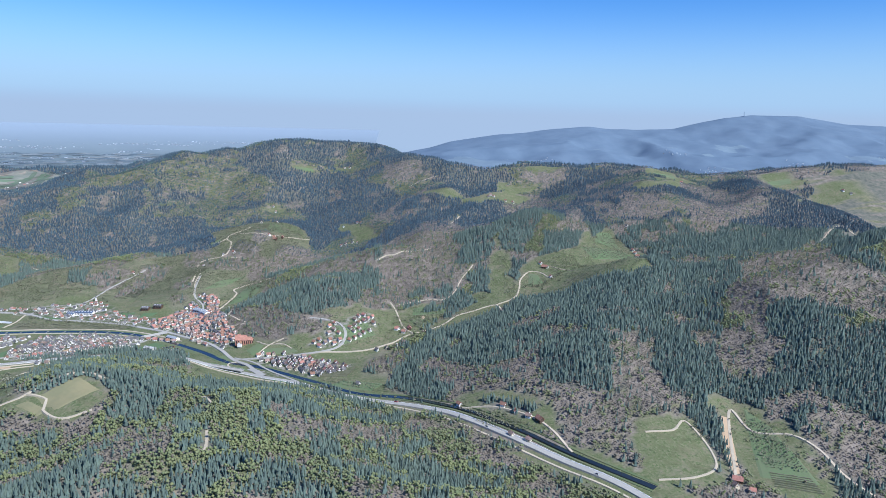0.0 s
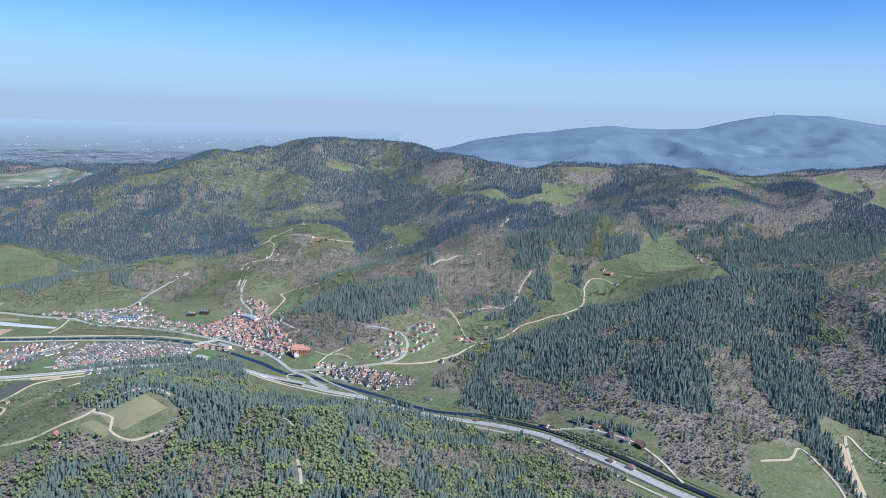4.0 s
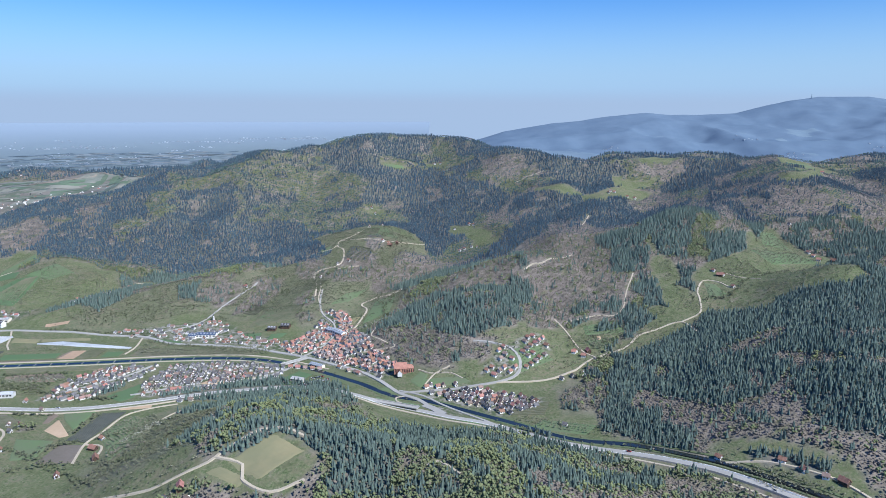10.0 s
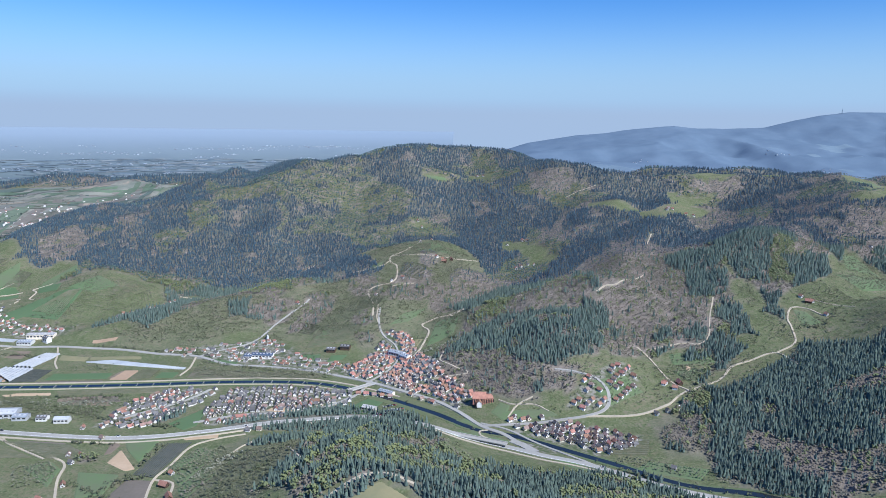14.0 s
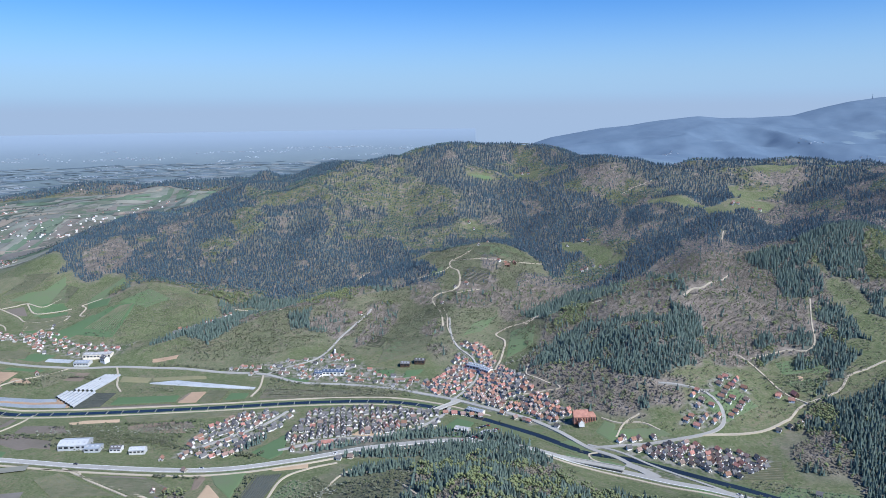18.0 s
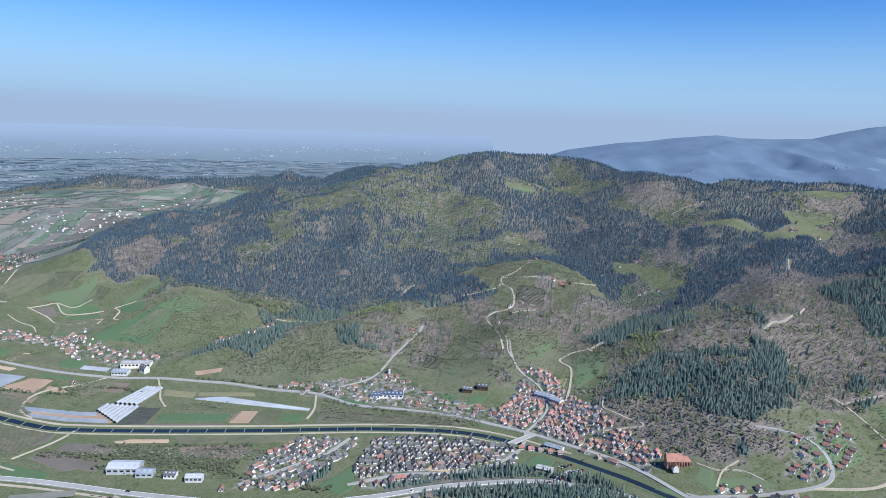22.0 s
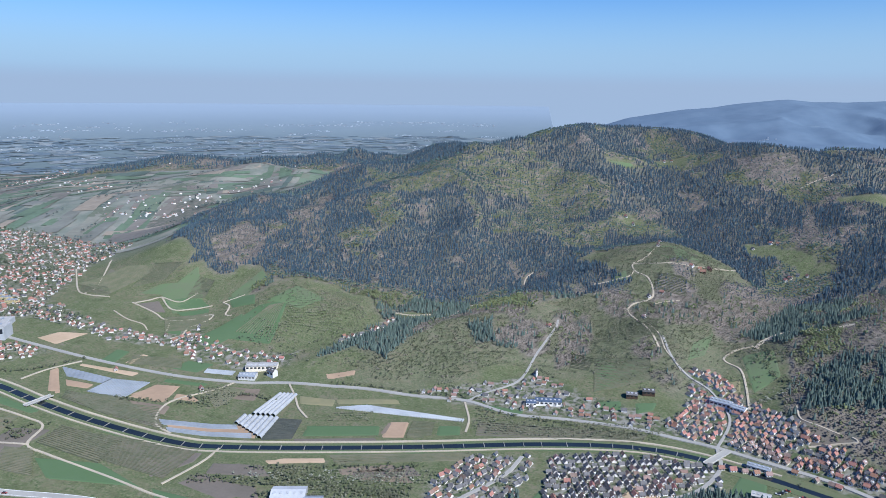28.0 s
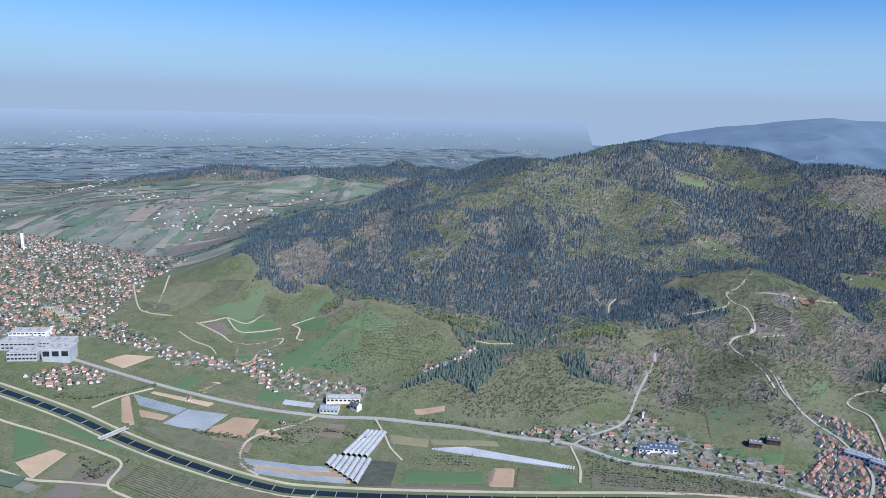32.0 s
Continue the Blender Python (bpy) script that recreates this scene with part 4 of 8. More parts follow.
ROADS = {
    "old": (6.5, asphalt, "grey country road at the foot of the hills", [(-1180, 1052), (-1067, 1027), (-991, 1014), (-921, 1008), (-859, 1012), (-796, 1016), (-732, 1014), (-667, 1007), (-612, 1003), (-567, 981), (-515, 976), (-458, 966), (-421, 952), (-385, 937), (-350, 915), (-312, 890), (-283, 860), (-256, 825), (-234, 808), (-217, 785)]),
    "chapel": (3.0, asphalt, "narrow village street climbing past the chapel", [(-612, 1003), (-596, 1022), (-562, 1053), (-541, 1109), (-520, 1162), (-515, 1186)]),
    "street": (3.2, asphalt, "village street running north between houses", [(-385, 937), (-361, 988), (-365, 1037), (-386, 1063), (-396, 1093), (-400, 1130)]),
    "side": (4.5, asphalt, "winding grey lane through the hamlet", [(-256, 825), (-201, 828), (-154, 836), (-130, 850), (-125, 872), (-133, 889), (-147, 898), (-177, 904)]),
    "valley": (4.0, gravel, "pale lane up the green side valley", [(-154, 836), (-100, 842), (-65, 861)]),
    "quarry": (8.0, gravel, "bare pale forest track at the quarry", [(-300, 1120), (-290, 1134), (-278, 1142), (-254, 1150), (-231, 1133), (-200, 1120)]),
    "vine_top": (3.2, gravel, "pale track winding up the vine hill", [(-364, 1385), (-388, 1341), (-408, 1325), (-407, 1297), (-394, 1279), (-393, 1243), (-419, 1226), (-428, 1202), (-413, 1151), (-407, 1110)]),
    "vine_branch": (3.0, gravel, "pale track along the vine hill", [(-408, 1325), (-370, 1312), (-317, 1315), (-262, 1350)]),
    "vineyard_a": (3.2, gravel, "pale vineyard track", [(-1225, 1300), (-1160, 1217), (-1124, 1207), (-1130, 1300)]),
    "vineyard_b": (3.2, gravel, "pale vineyard track", [(-1087, 1210), (-1049, 1220), (-1017, 1183), (-998, 1173), (-958, 1179), (-939, 1147), (-961, 1134)]),
    "vineyard_a": (3.0, gravel, "pale track between vineyard plots", [(-1244, 1326), (-1177, 1228), (-1155, 1211), (-1136, 1209), (-1117, 1208)]),
    "vineyard_b": (3.0, gravel, "pale track between vineyard plots", [(-1157, 1213), (-1158, 1247), (-1201, 1353)]),
    "vineyard_c": (3.0, gravel, "pale track between vineyard plots", [(-1073, 1194), (-1056, 1203), (-1044, 1210), (-1014, 1202), (-1000, 1226)]),
    "vineyard_d": (3.0, gravel, "pale track between vineyard plots", [(-1044, 1210), (-1016, 1183), (-990, 1188), (-966, 1196)]),
    "vineyard_e": (3.0, gravel, "pale track between vineyard plots", [(-1077, 1194), (-1034, 1171), (-1012, 1155), (-983, 1155), (-958, 1170), (-951, 1162), (-959, 1146), (-970, 1135), (-968, 1113), (-977, 1100)]),
    "vineyard_f": (3.0, gravel, "pale track between vineyard plots", [(-954, 1202), (-939, 1188), (-934, 1163), (-924, 1159)]),
    "vineyard_g": (3.0, gravel, "pale track between vineyard plots", [(-954, 1202), (-929, 1216)]),
    "vineyard_h": (2.2, gravel, "pale track between vineyard plots", [(-1001, 1148), (-992, 1121)]),
    "vineyard_i": (2.2, gravel, "pale track between vineyard plots", [(-1086, 1165), (-1056, 1144), (-1030, 1134), (-1014, 1117)]),
    "field_a": (3.2, gravel, "pale farm track between fields", [(-1130, 912), (-1110, 903), (-1051, 894), (-1002, 883), (-978, 873), (-970, 842), (-944, 832), (-880, 815), (-823, 798)]),
    "field_b": (3.2, gravel, "pale farm track between fields", [(-1055, 835), (-1027, 831), (-1003, 836), (-970, 842)]),
    "field_c": (3.0, gravel, "pale farm track between fields", [(-1057, 951), (-1048, 980), (-1030, 1010)]),
    "field_d": (3.0, gravel, "pale farm track between fields", [(-870, 893), (-891, 906), (-901, 935), (-896, 959), (-870, 990), (-860, 1010)]),
    "field_e": (3.0, gravel, "pale farm track between fields", [(-614, 1000), (-607, 964), (-608, 937)]),
    "field_f": (3.0, gravel, "pale farm track between fields", [(-760, 945), (-775, 965), (-786, 988), (-801, 1014)]),
    "north": (3.5, gravel, "pale lane in the green valley behind the village", [(-340, 1000), (-331, 1043), (-327, 1081), (-338, 1105), (-320, 1125), (-300, 1130)]),
    "near_field": (3.6, gravel, "pale track round the hilltop field", [(-520, 600), (-480, 588), (-415, 572), (-373, 576), (-355, 590), (-326, 607), (-300, 596)]),
    "near_field_b": (3.4, gravel, "pale track across the hilltop field", [(-363, 583), (-340, 574), (-337, 562), (-314, 548), (-292, 556)]),
    "east": (3.6, gravel, "pale farm lane on the eastern slope", [(228, 500), (240, 540), (264, 614), (273, 584), (301, 572), (314, 549), (318, 523), (330, 495)]),
    "east_b": (2.6, gravel, "pale track over the eastern meadow", [(175, 570), (200, 575), (215, 590), (225, 560), (222, 530), (200, 515), (170, 510)]),
    "row": (3.4, gravel, "pale lane past the eastern farms", [(20, 640), (50, 630), (80, 606), (98, 580), (110, 550)]),
    "new": (4.5, asphalt, "fresh road through the new housing", [(-540, 812), (-500, 835), (-455, 845), (-420, 862), (-392, 900), (-385, 937)]),
    "row_street": (4.5, asphalt, "street between the terraced houses", [(-630, 800), (-600, 832), (-570, 868), (-556, 900)]),
    "lane": (3.4, asphalt, "narrow grey lane beside the railway line", [(-256, 830), (-229, 816), (-201, 788), (-167, 755), (-141, 724), (-118, 708)]),
    "junction": (11.0, asphalt, "wide road junction on the bypass", [(-227, 795), (-217, 786), (-206, 770)]),
    "loop": (2.6, gravel, "short pale track down to the bridge", [(-249, 816), (-257, 813), (-256, 804), (-249, 797)]),
    "meadow_path": (2.2, gravel, "pale footpath over the church meadow", [(-238, 868), (-224, 858), (-202, 855), (-188, 844)]),
    "meadow_path_b": (2.2, gravel, "pale footpath over the church meadow", [(-203, 866), (-219, 856), (-229, 838)]),
    "clearing": (2.4, gravel, "pale track across the cleared slope", [(-302, 989), (-305, 968), (-291, 954), (-281, 944)]),
    "clearing_b": (2.4, gravel, "pale track below the cleared slope", [(-310, 935), (-288, 934), (-272, 931), (-274, 938)]),
    "branch": (2.8, gravel, "pale lane up to the wooded spur", [(-76, 970), (-66, 946), (-54, 907), (-39, 886)]),
    "farm_lane": (3.0, gravel, "pale lane past the farm below the wooded hill", [(-517, 660), (-527, 698), (-524, 722), (-521, 760), (-504, 778), (-480, 790)]),
    "west_lane": (3.2, gravel, "pale lane winding between meadows", [(-720, 770), (-676, 748), (-632, 730), (-615, 718), (-606, 693), (-587, 657)]),
    "yard": (3.0, gravel, "pale farmyard drive", [(-527, 698), (-508, 692), (-499, 660)]),
    "hill_track": (2.2, gravel, "pale track along the scrubby slope", [(-481, 722), (-473, 760), (-456, 786)]),
    "hill_track_b": (2.2, gravel, "short pale track at the edge of the wood", [(-397, 677), (-417, 712)]),
    "row_track": (2.4, gravel, "pale track beside the trained orchard", [(-738, 768), (-704, 765), (-691, 754), (-639, 727)]),
    "river_track": (2.8, gravel, "pale farm track to the river", [(-839, 817), (-823, 853), (-818, 878)]),
    "wood_a": (2.4, gravel, "pale track along the foot of the forest", [(-723, 1210), (-698, 1209), (-678, 1215)]),
    "wood_b": (2.4, gravel, "pale track along the foot of the forest", [(-650, 1188), (-633, 1237), (-594, 1250)]),
    "wood_c": (2.4, gravel, "pale forest track", [(-558, 1304), (-555, 1334), (-545, 1356)]),
    "hill_lane": (2.0, gravel, "pale track on the vine hill", [(-396, 1228), (-361, 1235)]),
    "hill_lane_b": (2.2, gravel, "pale track down to the village", [(-412, 1169), (-403, 1133), (-401, 1106), (-393, 1081), (-391, 1068)]),
    "hill_lane_c": (2.0, gravel, "pale track on the vine hill", [(-410, 1301), (-420, 1286), (-465, 1284)]),
    "side_lane": (3.2, gravel, "pale lane up the side valley", [(-65, 861), (-43, 883), (-3, 901), (16, 923), (37, 931), (71, 941), (78, 900)]),
    "side_lane_b": (3.0, gravel, "pale lane winding up to the farms", [(71, 941), (98, 960), (108, 995), (111, 1015), (126, 1041), (143, 1035), (152, 1014)]),
    "side_lane_c": (2.4, gravel, "pale farm lane on the green slope", [(158, 1056), (166, 1049), (194, 1025)]),
    "side_track": (2.2, gravel, "pale forest track", [(-66, 966), (-23, 981), (-4, 976), (12, 992), (24, 1030), (43, 1081)]),
    "scar_a": (3.0, gravel, "bare sandy scar in the young wood", [(-169, 478), (-163, 460), (-159, 444)]),
    "scar_b": (2.6, gravel, "bare sandy scar in the young wood", [(-209, 560), (-202, 566), (-186, 542)]),
    "felled_scar": (3.4, gravel, "bare pale scar across the felled slope", [(-107, 1086), (-94, 1098), (-71, 1107), (-25, 1175)]),
    "ridge_track": (2.2, gravel, "pale forest track below the summit", [(-89, 1631), (-47, 1647), (-23, 1655)]),
    "brook_track": (2.2, gravel, "pale forest track above the ravine", [(7, 1309), (25, 1359)]),
    "upland": (2.6, gravel, "pale track on the upland", [(575, 1110), (707, 1274), (725, 1231)]),
}
for w, m, label, pts in ROADS.values():
    ribbon("road", pts, w * (0.64 if m is gravel else 0.74), m, label)


# ---------------------------------------------------------------- trees, built from small lumps and tiers of boughs
rng = np.random.default_rng(7)


def conifer_shape(tiers=3, sides=6, seed=0, trunk=True):
    """A spruce of height 1: tiers of drooping boughs with ragged rims, and a trunk below."""
    r = np.random.default_rng(seed)
    v, f = [], []
    for k in range(tiers):
        z0, z1 = 0.12 + 0.81 / tiers * k, 0.55 + 0.45 * (k + 1) / tiers
        rad = 0.2 * (1 - 0.81 / tiers * k)
        b = len(v)
        v.append((0, 0, min(1.0, z1)))
        for s in range(sides):
            a = 2 * math.pi * (s + 0.5 * k) / sides
            q = rad * (1.0 if s % 2 else 0.68) * r.uniform(0.85, 1.15)
            v.append((q * math.cos(a), q * math.sin(a), z0 + r.uniform(-0.03, 0.03)))
        f += [(b, b + 1 + s, b + 1 + (s + 1) % sides) for s in range(sides)]
    if not trunk:
        return np.array(v), np.array(f)
    b = len(v)
    v += [(0.02, 0, 0), (-0.01, 0.018, 0), (-0.01, -0.018, 0), (0, 0, 0.4)]
    f += [(b, b + 1, b + 3), (b + 1, b + 2, b + 3), (b + 2, b, b + 3)]
    return np.array(v), np.array(f)


def lump(r, centre, size):
    """One clump of foliage: an uneven eight-sided stone-like form."""
    v = np.array([(1, 0, 0), (-1, 0, 0), (0, 1, 0), (0, -1, 0), (0, 0, 1), (0, 0, -0.7)], float)
    v = v * r.uniform(0.7, 1.25, (6, 1)) + r.uniform(-0.2, 0.2, (6, 3))
    f = np.array([(0, 2, 4), (2, 1, 4), (1, 3, 4), (3, 0, 4), (2, 0, 5), (1, 2, 5), (3, 1, 5), (0, 3, 5)])
    return v * size + centre, f


def broadleaf_shape(lumps=5, seed=0, spread=0.26, tall=1.0, big=0.2, trunk=True):
    """A broadleaf tree of height 1: a trunk and a crown of uneven clumps with gaps."""
    r = np.random.default_rng(seed)
    v, f = [np.array([(0.025, 0, 0), (-0.012, 0.02, 0), (-0.012, -0.02, 0), (0, 0, 0.6)])], [np.array([(0, 1, 3), (1, 2, 3), (2, 0, 3)])]
    n = 4
    if not trunk:
        v, f, n = [], [], 0
    for k in range(lumps):
        a, q = 2 * math.pi * k / lumps + r.uniform(-0.4, 0.4), spread * (0.25 if k == 0 else r.uniform(0.6, 1))
        c = np.array([q * math.cos(a), q * math.sin(a), 0.78 if k == 0 else r.uniform(0.42, 0.74)])
        lv, lf = lump(r, c, np.array([big, big, big * tall]) * r.uniform(0.75, 1.15))
        v.append(lv)
        f.append(lf + n)
        n += len(lv)
    return np.concatenate(v), np.concatenate(f)


def scatter(name, shapes, x, y, tall, material, label, category="trees", sink=0.3, z=None, wide=(0.85, 1.25), smooth=False):
    """One object of kind stuff: a tree of one of the shapes at each place."""
    x, y = np.asarray(x), np.asarray(y)
    z = (ground(x, y) if z is None else z) - sink
    which = rng.integers(0, len(shapes), len(x))
    turn, fat = rng.uniform(0, 2 * math.pi, len(x)), rng.uniform(*wide, len(x))
    tall = np.broadcast_to(tall, x.shape) * rng.uniform(0.62, 1.25, len(x))
    vs, fs, n = [], [], 0
    for k, (v, f) in enumerate(shapes):
        pick = which == k
        m = pick.sum()
        if not m:
            continue
        c, s = np.cos(turn[pick])[:, None], np.sin(turn[pick])[:, None]
        h, w = tall[pick][:, None], (tall * fat)[pick][:, None]
        px = (v[:, 0] * c - v[:, 1] * s) * w + x[pick][:, None]
        py = (v[:, 0] * s + v[:, 1] * c) * w + y[pick][:, None]
        pz = v[:, 2] * h + z[pick][:, None]
        vs.append(np.stack([px, py, pz], -1).reshape(-1, 3))
        fs.append((f[None] + n + (np.arange(m) * len(v))[:, None, None]).reshape(-1, 3))
        n += m * len(v)
    return tagged(new(name, mesh_of(name, np.concatenate(vs), np.concatenate(fs), material, smooth)), label, category, kind="stuff")


def jittered(x0, x1, y0, y1, step, jitter=0.42):
    gx, gy = np.meshgrid(np.arange(x0, x1, step), np.arange(y0, y1, step))
    gx, gy = gx.ravel(), gy.ravel()
    return gx + rng.uniform(-jitter, jitter, gx.size) * step, gy + rng.uniform(-jitter, jitter, gy.size) * step


def near_line(x, y, lines, reach):
    """Whether places lie within some metres of any of the lines."""
    cell = 2.5
    x0, y0, nx, ny = -1350.0, 300.0, 880, 520
    hit = np.zeros((ny, nx), bool)
    off = np.arange(-int(reach / cell) - 1, int(reach / cell) + 2)
    dx, dy = [a.ravel() for a in np.meshgrid(off, off)]
    round_ = np.hypot(dx, dy) * cell <= reach
    pts = np.concatenate([curve_through(l, 2.5) for l in lines])
    ci = ((pts[:, :1] - x0) / cell).astype(int) + dx[round_]
    cj = ((pts[:, 1:] - y0) / cell).astype(int) + dy[round_]
    ok = (ci >= 0) & (ci < nx) & (cj >= 0) & (cj < ny)
    hit[cj[ok], ci[ok]] = True
    i, j = ((np.asarray(x) - x0) / cell).astype(int), ((np.asarray(y) - y0) / cell).astype(int)
    inside_ = (i >= 0) & (i < nx) & (j >= 0) & (j < ny)
    return inside_ & hit[np.clip(j, 0, ny - 1), np.clip(i, 0, nx - 1)]


def on_way(x, y):
    return near_line(x, y, [BYPASS], 8.0) | near_line(x, y, [v[3] for v in ROADS.values()], 2.6) | near_line(x, y, [RIVER], 4.5)


conifer_mat = mat("spruce_needles", (0.125, 0.168, 0.14), 0.9, scale=0.02, fine=0.5, per="island", second=(0.105, 0.145, 0.125), spread=0.14)
bare_mat = mat("bare_twigs", (0.198, 0.17, 0.14), 0.95, scale=0.015, fine=0.3, per="island", second=(0.16, 0.148, 0.112), spread=0.08)
green_mat = mat("young_leaves", (0.185, 0.212, 0.095), 0.9, scale=0.012, fine=0.3, per="island", second=(0.135, 0.158, 0.085), spread=0.14)
CONIFERS = [conifer_shape(2, 5, seed=s) for s in range(8)]
FAR_CONIFERS = [conifer_shape(2, 4, seed=s, trunk=False) for s in range(8)]
BROADLEAVES = [broadleaf_shape(3, seed=s) for s in range(8)]
FAR_BROADLEAVES = [broadleaf_shape(1, seed=s + 20, spread=0.1, big=0.3, trunk=False) for s in range(8)]
LEAFY = [broadleaf_shape(3, seed=s + 80, spread=0.24, tall=1.15, big=0.19) for s in range(10)]
TWIGGY = [broadleaf_shape(1, seed=s + 60, spread=0.1, tall=1.1, big=0.27) for s in range(10)]
BUSHES = [broadleaf_shape(3, seed=s + 40, spread=0.34) for s in range(8)]
SMALL_BUSHES = [broadleaf_shape(2, seed=s + 140, spread=0.3, big=0.26, trunk=False) for s in range(8)]
# mountain trees: the near stands' colours shifted blue, aerial haze put into them
hazed_spruce = mat("hazed_spruce_needles", (0.07, 0.108, 0.136), 0.9, scale=0.02, fine=0.5, per="island", second=(0.055, 0.088, 0.116))
hazed_bare = mat("hazed_bare_twigs", (0.16, 0.152, 0.155), 0.95, scale=0.015, fine=0.3, per="island", second=(0.128, 0.13, 0.132), spread=0.12)
hazed_green = mat("hazed_young_leaves", (0.092, 0.142, 0.118), 0.9, scale=0.012, fine=0.3, per="island", second=(0.07, 0.112, 0.104))
wx, wy = [], []
for x0, x1, y0, y1, step in ((-1050, 620, 330, 1000, 2.9), (-1050, 700, 1000, 1250, 3.05), (-1150, 800, 1250, 1600, 3.6), (-1180, 950, 1600, 2150, 5.0), (-1900, 1500, 2150, 2800, 9.0), (950, 1500, 1600, 2150, 8.0)):
    a, b = jittered(x0, x1, y0, y1, step)
    wx.append(a), wy.append(b)
wx, wy = np.concatenate(wx), np.concatenate(wy)
wk = cover(wx, wy)
wk = np.where(np.any([inside(wx, wy, t[0]) for t in TOWNS.values()], axis=0) | on_way(wx, wy), 0, wk)
size = np.where(wy > 2150, 1.7, np.where(wy > 1600, 1.15, 1.0))
for k, name, shapes, tall, m, label in ((1, "spruce_forest", CONIFERS, 7.4, conifer_mat, "dark green spruce forest on the lower hillsides"),
                                        (2, "bare_forest", TWIGGY, 3.0, bare_mat, "brown leafless broadleaf forest on the slopes"),
                                        (3, "green_forest", LEAFY, 5.6, green_mat, "broadleaf forest with fresh yellow-green spring leaves")):
    p = (wk == k) & (wy < 1250)
    scatter(name, shapes, wx[p], wy[p], tall, m, label, "forest", wide=((0.95, 1.45), (1.15, 1.8), (0.95, 1.4))[k - 1], smooth=k > 1)
for k, name, shapes, tall, m, label in ((1, "spruce_forest", FAR_CONIFERS, 6.2, hazed_spruce, "spruce forest covering the mountain, tinted blue-green with haze"),
                                        (2, "bare_forest", FAR_BROADLEAVES, 4.2, hazed_bare, "leafless forest on the mountain, tinted grey with haze"),
                                        (3, "green_forest", FAR_BROADLEAVES, 4.8, hazed_green, "haze-tinted mountain forest with first green leaves")):
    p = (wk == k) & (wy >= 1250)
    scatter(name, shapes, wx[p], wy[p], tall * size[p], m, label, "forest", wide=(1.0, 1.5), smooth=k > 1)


# ---------------------------------------------------------------- fields
def drape(name, quad, material, label, lift=0.3, category="field", step=4.0, kind="structure"):
    """A field: a four-cornered sheet of earth or crop laid over the land, with a small step at its edge."""
    a, b, c, d = [np.array(p, float) for p in quad]
    nu = max(2, int(max(np.hypot(*(b - a)), np.hypot(*(c - d))) / step) + 1)
    nv = max(2, int(max(np.hypot(*(d - a)), np.hypot(*(c - b))) / step) + 1)
    u, v = np.meshgrid(np.linspace(0, 1, nu), np.linspace(0, 1, nv))
    u, v = u[..., None], v[..., None]
    p = (a * (1 - u) + b * u) * (1 - v) + (d * (1 - u) + c * u) * v
    z = ground(p[..., 0], p[..., 1]) + lift
    rim = np.zeros_like(z, bool)
    rim[[0, -1]] = True
    rim[:, [0, -1]] = True
    z = np.where(rim, z - lift - 0.3, z)
    return tagged(new(name, mesh_of(name, np.c_[p.reshape(-1, 2), z.ravel()], grid_faces(nu, nv), material)), label, category, kind=kind)


def rows(name, quad, gap, wide, tall, material, label, category="vines", lift=0.0, bushy=0.3):
    """Rows of vines or plants along the first side of a field: low hedges with an uneven top."""
    a, b, c, d = [np.array(p, float) for p in quad]
    n = max(2, int(np.hypot(*((d + c - a - b) / 2)) / gap))
    vs, fs, k = [], [], 0
    for s in (np.arange(n) + 0.5) / n:
        p, q = a * (1 - s) + d * s, b * (1 - s) + c * s
        m = max(2, int(np.hypot(*(q - p)) / 4) + 1)
        t = np.linspace(0.01, 0.99, m)[:, None]
        l = p * (1 - t) + q * t
        e = (q - p) / np.hypot(*(q - p))
        o = np.array([-e[1], e[0]]) * wide / 2
        z = ground(l[:, 0], l[:, 1]) + lift
        h = tall * (1 + bushy * rng.uniform(-1, 1, m))
        vs.append(np.concatenate([np.c_[l + o, z - 0.2], np.c_[l + o * 0.6, z + h], np.c_[l - o * 0.6, z + h], np.c_[l - o, z - 0.2]]))
        i = np.arange(m - 1)
        for g in range(3):
            fs.append(k + np.stack([i + g * m, i + g * m + 1, i + (g + 1) * m + 1, i + (g + 1) * m], -1))
        k += 4 * m
    return tagged(new(name, mesh_of(name, np.concatenate(vs), np.concatenate(fs), material)), label, category, kind="stuff")


terracotta = mat("bare_reddish_soil", (0.42, 0.295, 0.195), 0.95, scale=0.03, fine=0.25, second=(0.34, 0.24, 0.16))
sandy = mat("bare_sandy_soil", (0.5, 0.37, 0.25), 0.95, scale=0.03, fine=0.25, second=(0.42, 0.31, 0.2))
brown = mat("ploughed_soil", (0.24, 0.19, 0.14), 0.95, scale=0.03, fine=0.3, second=(0.18, 0.145, 0.11))
lush = mat("lush_young_crop", (0.092, 0.15, 0.066), 0.9, scale=0.03, fine=0.3, second=(0.1, 0.155, 0.075))
bright = mat("bright_meadow", (0.125, 0.182, 0.082), 0.9, scale=0.03, fine=0.3, second=(0.135, 0.16, 0.09))
vine_ground = mat("vineyard_ground", (0.15, 0.152, 0.095), 0.95, scale=0.03, fine=0.3, second=(0.2, 0.178, 0.125))
fallow = mat("dull_fallow", (0.182, 0.155, 0.128), 0.95, scale=0.03, fine=0.4, second=(0.142, 0.126, 0.1))
vine_mat = mat("vine_rows", (0.128, 0.142, 0.085), 0.95, scale=0.1, fine=0.8, second=(0.175, 0.17, 0.115))
foil = mat("plastic_foil", (0.5, 0.52, 0.53), 0.4, scale=0.05, fine=0.4, second=(0.38, 0.4, 0.41), spec=0.5)
foil_dull = mat("row_foil", (0.34, 0.365, 0.39), 0.45, scale=0.05, fine=0.4, second=(0.26, 0.285, 0.31), spec=0.5)
